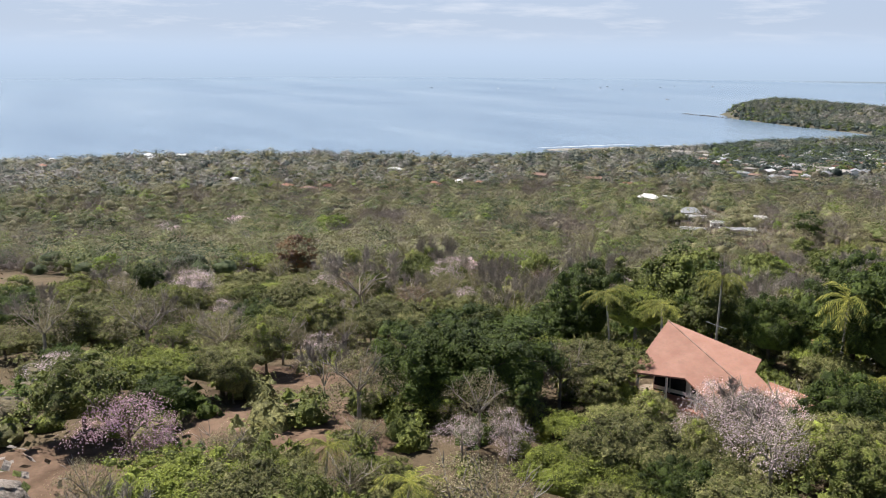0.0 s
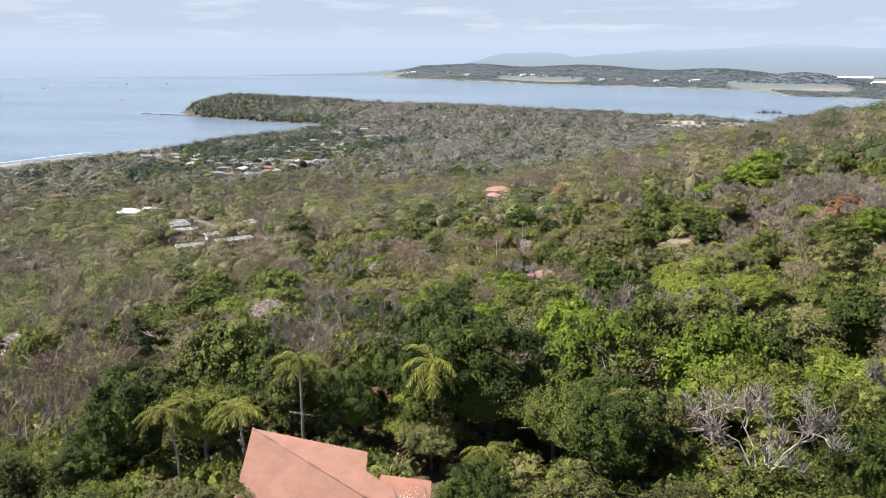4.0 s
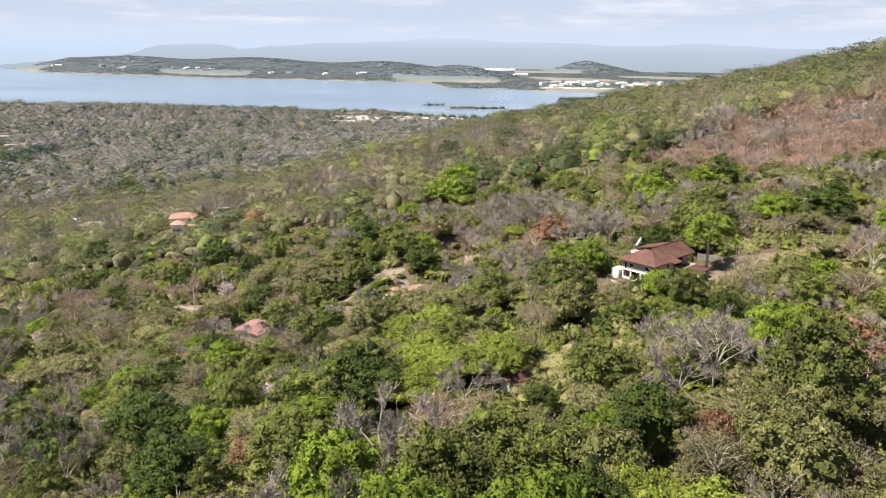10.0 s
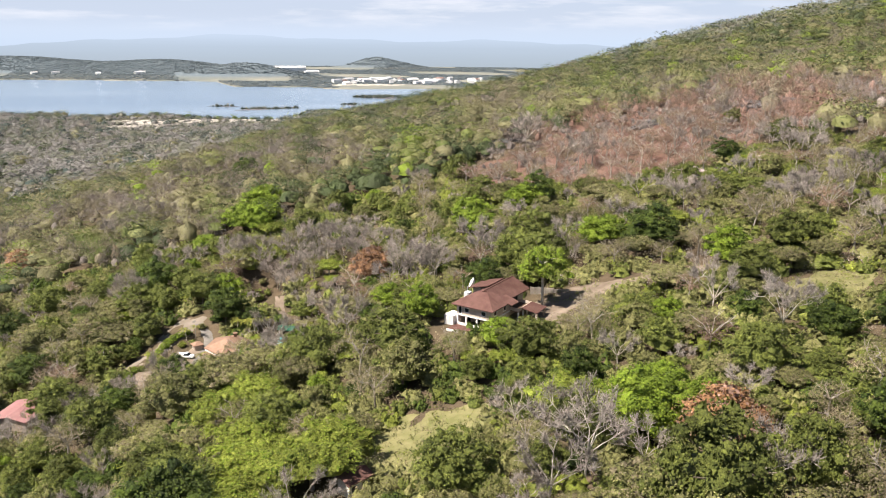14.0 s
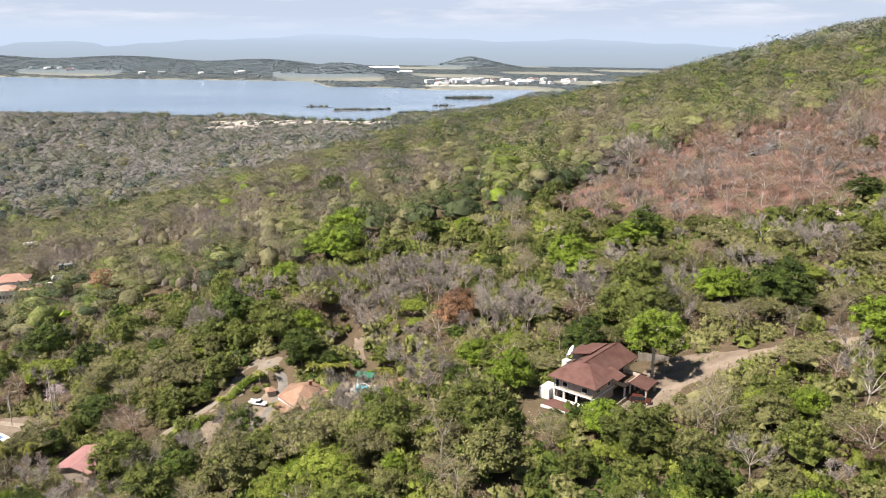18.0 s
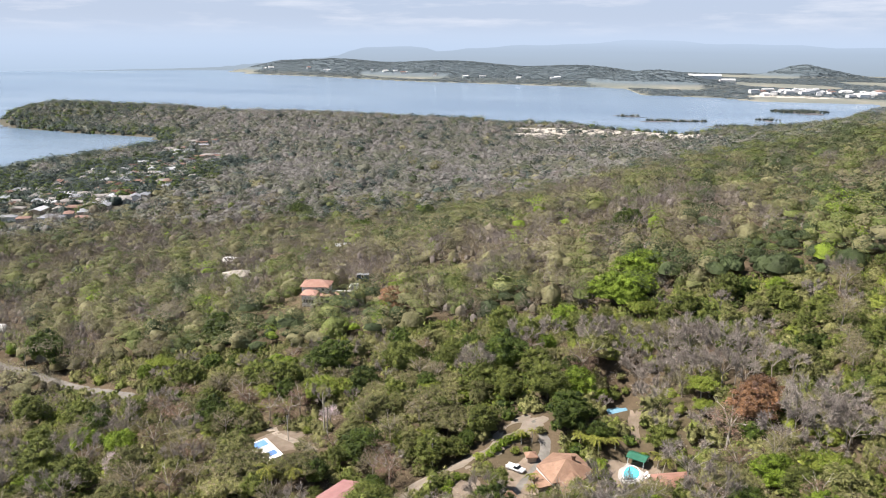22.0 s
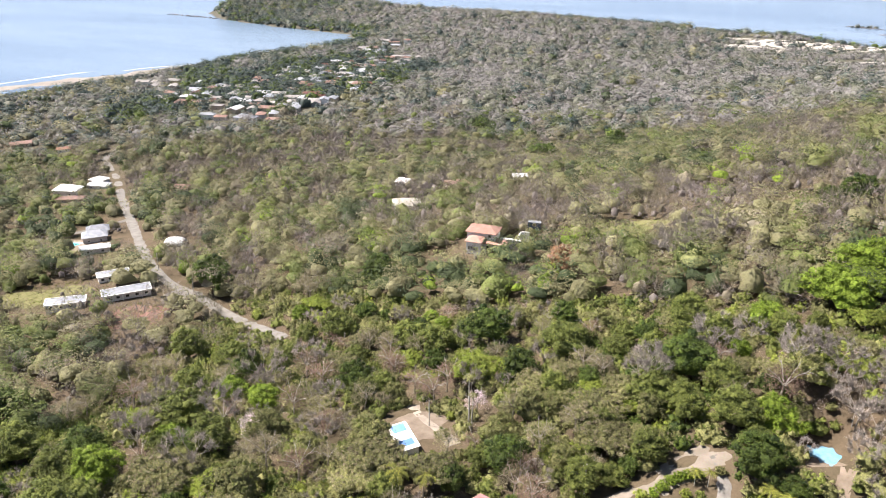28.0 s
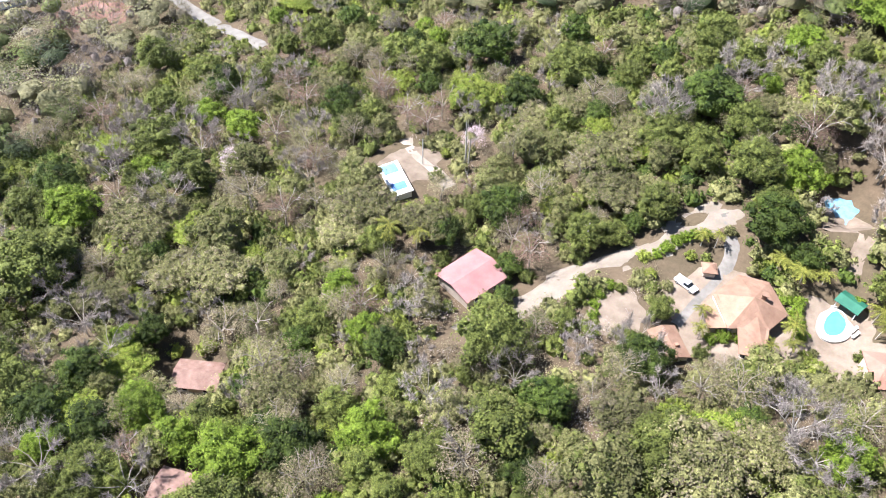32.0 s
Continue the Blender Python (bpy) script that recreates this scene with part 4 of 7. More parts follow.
spots = [(x, y) for x in np.arange(-205, 175, 9.0) for y in np.arange(-28, 395, 9.0)]
random.Random(5).shuffle(spots)
pr = random.Random(11)
LIMIT = {"olive": 265, "khaki": 250, "green": 260, "bare": 300, "brown": 150, "dark": 270, "lime": 90, "bright": 150, "pink": 60, "shrub": 30}
for x, y in spots:
    x, y = x + pr.uniform(-2.8, 2.8), y + pr.uniform(-2.8, 2.8)
    if not seen(x, y):
        continue
    r = pr.uniform(3.0, 5.4) * (1.2 if y < 150 else 1.0)
    if is_open(np.array(x), np.array(y), r) or any(math.hypot(x - a, y - b) < (0.8 if y < 172 else 0.66) * max(r, c) for a, b, c in PLANTED):
        continue
    wet = patchy(x, y, 0.02, 3.0) + (0.7 if 75 < y < 125 else 0)
    names = [k for k, _ in MIX]
    weights = [w * {"green": 1 + 1.6 * wet, "dark": 1 + 2 * wet, "bright": 1 + 1.5 * wet, "bare": 1 - 1.4 * wet, "khaki": 1 - 0.8 * wet, "brown": 1 - wet}.get(k, 1) for k, w in MIX]
    kind = pr.choices(names, [max(w, 0.004) for w in weights])[0]
    if y < 78:          # the open, park-like slope by the first house
        r *= 0.8
        kind = pr.choices(["olive", "khaki", "lime", "pink", "bare", "green", "dark"], [0.34, 0.2, 0.1, 0.08, 0.08, 0.15, 0.05])[0]
    if x < -100 and 78 <= y < 200:          # the drier slope towards the sea
        kind = pr.choices(["olive", "khaki", "bare", "brown", "green", "pink", "lime"], [0.28, 0.28, 0.16, 0.1, 0.11, 0.04, 0.03])[0]
    if in_burn(x, y):
        kind = pr.choices(["brown", "bare", "khaki"], [0.55, 0.33, 0.12])[0]
    if COUNT.get(kind, 0) >= LIMIT.get(kind, 40):
        kind = next((k for k in ("olive", "khaki", "brown", "green", "shrub") if COUNT.get(k, 0) < LIMIT[k]), None)
    if kind:
        plant(kind, x, y, r * (0.5 if kind == "shrub" else 1.0), pr.uniform(0.85, 1.25))

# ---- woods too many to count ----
WOOD = ["olive", "khaki", "green", "twig", "brown", "dark", "lime", "bright", "far_haze_green", "far_haze_grey", "far_haze_dark", "pink", "orange", "distant_haze_green", "distant_haze_dark", "mid_haze_olive", "mid_haze_khaki", "mid_haze_green", "mid_haze_grey", "mid_haze_dark", "mid_haze_lime"]
MID_HAZE = np.array([15, 16, 17, 18, 4, 19, 20, 7, 8, 9, 10, 11, 12, 13, 14])      # the woods' kinds at middle distance, swapped for the leaf colours with haze mixed in


def lod(seed, radius, tall, clumps, each, cr, size, foot, around=5, up=2, dense=0.6, shape="round", fill=0.64):
    r = np.random.default_rng(seed)
    pts, d, c, cs = crown_points(r, radius, tall, clumps, each, cr, shape)
    lift = np.array([0, 0, foot])
    return join([leaf_quads(pts + lift, d, size, r, 0.6), lobes(r, c + lift, cs * fill, around, up, 0.76 if shape == "round" else 0.55), core(r, radius * dense, tall * dense, 6, 2, foot * 0.4)])


def leafy(seed, radius, tall, foot, clumps, each, clump_r, size, flat=False, dense=0.62, loose=0.3):
    """A crown seen from afar: clumps of leaves round a dense inside."""
    r = np.random.default_rng(seed)
    pts, d, c, cs = crown_points(r, radius, tall, clumps, each, clump_r, "flat" if flat else "round", False, True)
    away = pts - np.array([0, 0, -0.3 * tall])
    d = 0.55 * d + away / (np.linalg.norm(away, axis=1)[:, None] + 1e-6)
    return join([leaf_quads(pts + np.array([0, 0, foot]), d, size, r, 0.5, 0.9, loose), core(r, radius * dense, tall * dense, 8, 2, foot * 0.7)])


def tangle(seed, radius, tall, count, width, foot):
    """A leafless crown seen from afar: a rounded tangle of branches with fine twigs standing out of it."""
    r = np.random.default_rng(seed)
    d = r.normal(0, 1, (count, 3))
    d[:, 2] = np.abs(d[:, 2]) * 1.1 - 0.1
    d /= np.linalg.norm(d, axis=1)[:, None]
    q = (1 + 0.15 * np.sin(3 * np.arctan2(d[:, 1], d[:, 0]) + seed) + r.normal(0, 0.09, count))[:, None]
    size = np.array([radius, radius, tall * 0.85])
    tip = d * q * size + np.array([0, 0, foot + tall * 0.12])
    way = d + r.normal(0, 0.55, (count, 3)) + np.array([0, 0, 0.3])
    way /= np.linalg.norm(way, axis=1)[:, None]
    base = tip - way * radius * r.uniform(0.16, 0.38, (count, 1))
    side = np.cross(way, r.normal(0, 1, (count, 3)))
    side *= width * r.uniform(0.5, 1.0, (count, 1)) / (np.linalg.norm(side, axis=1)[:, None] + 1e-9)
    v = np.stack([base - side, base + side, tip + side * 0.6, tip - side * 0.6], 1).reshape(-1, 3)
    return join([(v, np.arange(4 * count).reshape(-1, 4)), core(r, radius * 0.24, tall * 0.36, 7, 2, foot)])


def airy(seed, radius, tall, count, size, foot, slim=0.35, flat=0.2):
    """A thin crown of twigs and sparse leaves, without a dense inside."""
    r = np.random.default_rng(seed)
    d = r.normal(0, 1, (count, 3))
    d /= np.linalg.norm(d, axis=1)[:, None]
    d[:, 2] = np.abs(d[:, 2])
    lobes = 1 + 0.2 * np.sin(3 * np.arctan2(d[:, 1], d[:, 0]) + seed)
    pts = d * (r.uniform(0.35, 1.0, count) ** 0.5 * lobes)[:, None] * np.array([radius, radius, tall])
    return leaf_quads(pts + np.array([0, 0, foot]), d * 0.4, size, r, flat, slim)


def scatter(name, label, protos, places, kinds, scales, thin=(), smooth=False):
    """One mesh of many trees: every tree a turned and scaled copy of a low crown."""
    r = np.random.default_rng(3)
    vs, fs, which, base = [], [], [], 0
    pick = r.integers(0, len(protos), len(places))
    if thin:          # leafless and blossoming trees take a thin crown
        pick = np.where(np.isin(kinds, (1, 3, 4, 11, 18)) | ((kinds == 16) & (r.random(len(places)) < 0.8)), len(protos) + r.integers(0, len(thin), len(places)), pick)
        protos = list(protos) + list(thin)
    turn = r.uniform(0, 6.283, len(places))
    for k, (pv, pf) in enumerate(protos):
        sel = np.where(pick == k)[0]
        if not len(sel):
            continue
        c, s = np.cos(turn[sel])[:, None], np.sin(turn[sel])[:, None]
        sc = scales[sel][:, None]
        x = (pv[None, :, 0] * c - pv[None, :, 1] * s) * sc + places[sel, 0][:, None]
        y = (pv[None, :, 0] * s + pv[None, :, 1] * c) * sc + places[sel, 1][:, None]
        z = pv[None, :, 2] * sc * r.uniform(0.8, 1.2, (len(sel), 1)) + places[sel, 2][:, None]
        vs.append(np.stack([x, y, z], -1).reshape(-1, 3))
        fs.append((pf[None] + (base + len(pv) * np.arange(len(sel)))[:, None, None]).reshape(-1, 4))
        base += len(pv) * len(sel)
        which.append(np.repeat(kinds[sel], len(pf)))
    which = np.concatenate(which)
    used = sorted(set(which.tolist()))
    remap = np.zeros(len(WOOD), int)
    remap[used] = np.arange(len(used))
    me = mesh_of(name, np.concatenate(vs), np.concatenate(fs), [LEAF[WOOD[k]] for k in used], remap[which], smooth)
    return tagged(new(name, me), label, "trees", kind="stuff")


def sprinkle(x0, x1, y0, y1, gap, seed):
    r = np.random.default_rng(seed)
    X, Y = np.meshgrid(np.arange(x0, x1, gap), np.arange(y0, y1, gap))
    X, Y = X.ravel() + r.uniform(-0.45, 0.45, X.size) * gap, Y.ravel() + r.uniform(-0.45, 0.45, Y.size) * gap
    return X, Y, r


def bearing(x, y):
    return np.degrees(np.arctan2(x + 35, y - 60))


def heights(x, y):
    return np.array([ground_z(a, b) for a, b in zip(x, y)])


def wood_kinds(x, y, r, near=True):
    wet = np.array([patchy(a, b, 0.011, 3.0) + 0.7 * patchy(a, b, 0.037, 9.0) for a, b in zip(x, y)])
    u = r.random(len(x)) * 0.72 + 0.14 + 0.55 * wet
    cuts = [0.20, 0.36, 0.44, 0.56, 0.70, 0.82, 0.88]
    u = u + np.where((x > 60) & (y > 330) & ~in_burn(x, y), 0.22, 0.0)
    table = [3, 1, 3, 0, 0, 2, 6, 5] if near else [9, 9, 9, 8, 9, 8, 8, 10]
    kinds = np.array(table)[np.searchsorted(cuts, u)]
    kinds = np.where((r.random(len(x)) < 0.02) & near, 7, kinds)
    burn = in_burn(x, y)
    return np.where(burn, r.choice([4, 3, 4, 1], len(x)), kinds)


def on_beach(x, y):
    return (np.hypot((x + 874) / 24, (y - 1000) / 125) < 1) | (np.hypot((x + 815) / 18, (y - 1330) / 90) < 1)


def on_sand(x, y):
    """The bare flats between the wood and the lagoon."""
    out = np.zeros(np.shape(x), bool)
    for cx, cy, rx, ry in ((-60, 1715, 165, 62), (160, 1680, 105, 62), (60, 1505, 115, 82), (-160, 1620, 70, 34)):
        out |= np.hypot((x - cx) / rx, (y - cy) / ry) < 1
    return out


def in_town(x, y):
    return np.hypot((x + 655) / 140, (y - 990) / 235) < 1 + 0.16 * np.sin(x * 0.045 + 1) + 0.13 * np.sin(y * 0.037 + x * 0.02)


X, Y, r = sprinkle(-240, 180, -5, 405, 3.35, 20)
ok = seen(X, Y) & ~is_open(X, Y, 0.6)
cover = np.zeros(len(X), bool)
for a, b, c in PLANTED:
    cover |= np.hypot(X - a, Y - b) < 0.55 * c
ok &= ~((Y < 74) & (r.random(len(X)) < 0.6)) & ~(cover & (r.random(len(X)) < 0.9)) & ~(in_burn(X, Y) & (r.random(len(X)) < 0.2))
X, Y = X[ok], Y[ok]
low = [lod(40 + k, 2.6, 2.8, 9, 16, 0.8, 0.15, 0.1, 5, 1, 0.75) for k in range(6)]
thins = [airy(45 + k, 2.6, 2.9, 150, 0.15, 0.2, 0.6) for k in range(4)]
wet = np.array([patchy(a, b, 0.02, 3.0) + 0.6 * patchy(a, b, 0.06, 5.0) for a, b in zip(X, Y)])
mixed = np.array([1, 3, 0, 1, 2, 0, 6, 2, 5])[np.searchsorted([0.10, 0.18, 0.32, 0.42, 0.56, 0.74, 0.80, 0.92], 0.08 + 0.84 * r.random(len(X)) + 0.4 * wet)]
mixed = np.where(in_burn(X, Y), r.choice([4, 3, 1], len(X)), mixed)
scatter("thicket", "tangled thicket of shrubs and saplings beneath the trees", low, np.stack([X, Y, heights(X, Y)], -1), mixed, r.uniform(0.65, 1.45, len(X)), thins, True)

X, Y, r = sprinkle(-820, 620, -60, 900, 7.8, 21)
inner = (X > -235) & (X < 175) & (Y > -28) & (Y < 400)
B, D = bearing(X, Y), np.hypot(X + 35, Y - 60)
ok = ~inner & (B > -98) & (B < 52) & (D < 500) & (coast_distance(X, Y) > 14) & ~is_open(X, Y, 3.5) & ~in_town(X, Y)
X, Y = X[ok], Y[ok]
mids = [leafy(50 + k, 4.6, 6.4, 1.6, 15, 15, 1.2, 0.23) for k in range(5)] + [leafy(55 + k, 5.6, 4.2, 4.0, 22, 15, 1.25, 0.24, True, 0.5) for k in range(4)]
thins = [tangle(75 + k, 4.6, 6.0, 260, 0.055, 1.6) for k in range(4)]
scatter("woodland", "dry season woodland of olive and leafless grey trees", mids, np.stack([X, Y, heights(X, Y)], -1), MID_HAZE[wood_kinds(X, Y, r)], 0.85 + 0.95 * r.random(len(X)) ** 1.6, thins)

X, Y, r = sprinkle(-330, 330, -190, 320, 8.4, 28)
ok = ~seen(X, Y) & ((X > -240) | (Y < 0)) & ~is_open(X, Y, 3.0)
X, Y = X[ok], Y[ok]
backs = [leafy(150 + k, 4.6, 4.6, 0.8, 7, 5, 1.8, 0.5) for k in range(4)]
scatter("woodland", "the same dry wood behind and below the way", backs, np.stack([X, Y, heights(X, Y)], -1), wood_kinds(X, Y, r), r.uniform(0.8, 1.35, len(X)))

X, Y, r = sprinkle(-900, 700, 0, 1000, 9.6, 24)
B, D = bearing(X, Y), np.hypot(X + 35, Y - 60)
ok = (B > -98) & (B < 52) & (D >= 495) & (D < 820) & (coast_distance(X, Y) > 6) & ~is_open(X, Y, 3.0) & ~(in_town(X, Y) & (r.random(len(X)) < 0.5)) & ~((X > -240) & (X < 175) & (Y < 400))
X, Y = X[ok], Y[ok]
mids = [leafy(158 + k, 5.4, 6.0, 1.6, 9, 10, 1.6, 0.36, k % 2 == 0) for k in range(8)]
scatter("woodland", "dry season woodland of grey and olive trees", mids, np.stack([X, Y, heights(X, Y)], -1), MID_HAZE[wood_kinds(X, Y, r)], 0.85 + 0.85 * r.random(len(X)) ** 1.5, [tangle(95 + k, 5.6, 6.0, 130, 0.10, 1.2) for k in range(4)])

X, Y, r = sprinkle(-900, 760, 0, 1100, 17.0, 26)
B, D = bearing(X, Y), np.hypot(X + 35, Y - 60)
ok = (B > -98) & (B < 52) & (D < 900) & (coast_distance(X, Y) > 25) & ~is_open(X, Y, 6.5) & ~in_town(X, Y) & ~((X > -225) & (X < 175) & (Y < 400)) & (r.random(len(X)) < 0.8)
ok &= ~in_burn(X, Y)
X, Y = X[ok], Y[ok]
crowns = [leafy(100 + k, 7.6, 4.2, 6.5, 42, 16, 1.3, 0.26, True, 0.5) for k in range(4)] + [leafy(104 + k, 6.4, 7.6, 3.4, 28, 17, 1.35, 0.25) for k in range(4)]
kinds = np.where(r.random(len(X)) < 0.5, r.choice([0, 2, 5, 3, 6, 1], len(X), p=[0.20, 0.21, 0.25, 0.20, 0.06, 0.08]), wood_kinds(X, Y, r))
scatter("woodland", "larger spreading trees standing above the dry woodland", crowns, np.stack([X, Y, heights(X, Y)], -1), MID_HAZE[kinds], r.uniform(0.7, 1.4, len(X)), [tangle(85 + k, 6.6, 7.0, 460, 0.06, 2.5) for k in range(3)])

X, Y, r = sprinkle(-1340, 1250, 500, 2000, 19.0, 27)
B, D = bearing(X, Y), np.hypot(X + 35, Y - 60)
ok = (B > -98) & (B < 52) & (D >= 830) & (coast_distance(X, Y) > 25) & ~in_town(X, Y) & (r.random(len(X)) < 0.35 + 0.9 * np.array([patchy(a, b, 0.006, 7.0) for a, b in zip(X, Y)]))
ok &= ~on_sand(X, Y)
X, Y = X[ok], Y[ok]
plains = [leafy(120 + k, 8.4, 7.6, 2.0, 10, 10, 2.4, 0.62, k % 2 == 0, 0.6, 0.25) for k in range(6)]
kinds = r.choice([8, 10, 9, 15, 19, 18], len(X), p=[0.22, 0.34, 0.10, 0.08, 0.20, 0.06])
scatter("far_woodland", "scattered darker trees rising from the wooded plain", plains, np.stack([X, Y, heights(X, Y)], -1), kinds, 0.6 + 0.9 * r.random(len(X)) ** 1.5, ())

X, Y, r = sprinkle(-1400, 1300, -100, 2300, 10.6, 22)
B, D = bearing(X, Y), np.hypot(X + 35, Y - 60)
ok = (B > -98) & (B < 52) & (D >= 810) & (coast_distance(X, Y) > 4) & ~is_open(X, Y, 3.5) & ~(in_town(X, Y) & (r.random(len(X)) < 0.35))
sandy = on_sand(X, Y)
ok &= ~(sandy & (r.random(len(X)) < 0.86)) & ~on_beach(X, Y)
X, Y = X[ok], Y[ok]
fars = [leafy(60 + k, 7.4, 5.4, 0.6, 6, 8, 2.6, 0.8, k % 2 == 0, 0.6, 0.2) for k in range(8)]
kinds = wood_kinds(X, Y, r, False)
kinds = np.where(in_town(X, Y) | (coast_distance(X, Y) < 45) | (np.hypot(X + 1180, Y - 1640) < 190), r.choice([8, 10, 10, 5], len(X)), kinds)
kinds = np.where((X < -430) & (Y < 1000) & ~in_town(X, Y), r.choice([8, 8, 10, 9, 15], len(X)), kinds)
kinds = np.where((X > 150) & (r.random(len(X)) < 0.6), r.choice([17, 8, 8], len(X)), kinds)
scatter("far_woodland", "dry woodland on the coastal plain, its leaf colours greyed with haze", fars, np.stack([X, Y, heights(X, Y)], -1), kinds, 0.7 + 0.95 * r.random(len(X)) ** 1.6)

X, Y, r = sprinkle(-2000, 2600, 2200, 4800, 15.0, 23)
ok = (bearing(X, Y) < 50) & (coast_distance(X, Y) > 12) & (np.hypot(X + 35, Y - 60) < 4800)
open_land = np.sin(X * 0.006 + 1) * np.sin(Y * 0.008 + X * 0.003) > 0.25
ok &= ~(open_land & (height(X, Y) < 22))
X, Y = X[ok], Y[ok]
# flat-lying leaves in haze-tinted colours stand in for the hazy air
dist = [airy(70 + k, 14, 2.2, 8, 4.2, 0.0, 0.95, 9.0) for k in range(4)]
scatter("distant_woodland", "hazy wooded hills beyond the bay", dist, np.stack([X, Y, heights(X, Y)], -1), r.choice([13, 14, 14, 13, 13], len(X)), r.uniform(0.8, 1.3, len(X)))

X, Y, r = sprinkle(-1340, -560, 600, 1900, 8.5, 25)
d = coast_distance(X, Y)
ok = ((np.hypot((X + 1130) / 230, (Y - 1640) / 180) < 1) | (in_town(X, Y) & (np.sin(X * 0.07 + 2 * np.sin(Y * 0.021)) * np.sin(Y * 0.062 + X * 0.03) + r.normal(0, 0.35, len(X)) > -0.22)) | (d < 40)) & (d > -0.5) & ~on_beach(X, Y) & ~is_open(X, Y, 2.0) & (np.hypot(X + 35, Y - 60) > 800)
X, Y = X[ok], Y[ok]
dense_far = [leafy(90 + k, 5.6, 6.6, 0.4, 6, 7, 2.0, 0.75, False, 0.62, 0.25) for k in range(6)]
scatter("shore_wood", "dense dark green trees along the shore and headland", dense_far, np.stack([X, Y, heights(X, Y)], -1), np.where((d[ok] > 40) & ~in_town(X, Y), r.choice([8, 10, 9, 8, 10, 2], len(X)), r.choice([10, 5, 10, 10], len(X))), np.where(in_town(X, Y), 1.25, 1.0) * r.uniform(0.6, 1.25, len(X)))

X, Y, r = sprinkle(-800, -510, 750, 1380, 19.0, 29)
ok = in_town(X, Y) & (coast_distance(X, Y) > 15) & ~is_open(X, Y, 3.0)
X, Y = X[ok], Y[ok]
scatter("town_trees", "tall dark shade trees between the houses of the town", dense_far, np.stack([X, Y, heights(X, Y)], -1), r.choice([10, 10, 5], len(X)), r.uniform(1.5, 2.1, len(X)))

# tufts of dry grass on the open slopes
gx0, gy0 = [], []
r = np.random.default_rng(33)
for mx, my, mr in ((0, 197, 15), (92, 203, 12), (-100, 476, 15), (-40, 496, 20), (-330, 362, 20), (46, 227.5, 9), (56, 231, 7), (52, 250, 9), (-272, 360, 12)):
    n = int(mr * mr * 1.6)
    a, q = r.uniform(0, 6.283, n), mr * np.sqrt(r.random(n))
    gx0.append(mx + q * np.cos(a))
    gy0.append(my + q * np.sin(a))
X, Y = np.concatenate(gx0), np.concatenate(gy0)
tufts = [airy(140 + k, 0.75, 0.6, 14, 0.2, 0.05, 0.35) for k in range(4)]
scatter("dry_grass", "tufts of dry yellow-green grass on the open slope", tufts, np.stack([X, Y, heights(X, Y)], -1), r.choice([0, 6, 1, 0], len(X)), r.uniform(0.6, 1.5, len(X)))


# ---- roads ----
DIRT = surface("pale_dirt", (0.22, 0.185, 0.145), (0.31, 0.265, 0.215), 0.25, 3.0, 0.95, 0.3, None, 0.1)
GRAVEL = surface("grey_gravel", (0.15, 0.139, 0.123), (0.225, 0.21, 0.188), 0.3, 5.0, 0.95, 0.3, None, 0.1)


EARTH = surface("bare_earth", (0.17, 0.132, 0.098), (0.27, 0.218, 0.168), 0.3, 4.0, 0.95, 0.4, None, 0.1)
LITTER = surface("leaf_litter", (0.095, 0.062, 0.042), (0.185, 0.125, 0.088), 0.5, 7.0, 0.95, 0.8, None, 0.1)
TARMAC = surface("grey_drive", (0.14, 0.13, 0.115), (0.22, 0.205, 0.182), 0.4, 5.0, 0.95, 0.3, None, 0.1)


def ribbon(name, pts, width, mat, label, lift=0.10):
    """A road laid over the ground, with a skirt, following its humps."""
    fine = []
    for (ax, ay), (bx, by) in zip(pts, pts[1:]):
        n = max(2, int(math.hypot(bx - ax, by - ay) / 2.0))
        fine += [(ax + (bx - ax) * k / n, ay + (by - ay) * k / n) for k in range(n)]
    fine.append(pts[-1])
    p = np.array(fine)
    for _ in range(12):
        p[1:-1] = (p[:-2] + 2 * p[1:-1] + p[2:]) / 4
    way = np.gradient(p, axis=0)
    way /= np.linalg.norm(way, axis=1)[:, None] + 1e-9
    side = np.stack([-way[:, 1], way[:, 0]], -1)
    r = np.random.default_rng(len(p))
    offs = [-0.5, -0.25, 0, 0.25, 0.5]
    v = []
    for o in offs:
        q = p + side * (width * o + (r.normal(0, width * 0.05, len(p))[:, None] if abs(o) == 0.5 and width < 0 else 0))
        v.append(np.stack([q[:, 0], q[:, 1], heights(q[:, 0], q[:, 1]) + (lift if abs(o) < 0.5 else -0.05)], -1))
    n = len(p)
    k = np.arange(n - 1)
    f = np.concatenate([np.stack([a * n + k + 1, a * n + k, (a + 1) * n + k, (a + 1) * n + k + 1], -1) for a in range(4)])
    ob = new(name, mesh_of(name, np.concatenate(v), f[:, ::-1], [mat]))
    ob.data.polygons.foreach_set("use_smooth", np.ones(len(f), bool))
    return tagged(ob, label, "road", kind="structure")


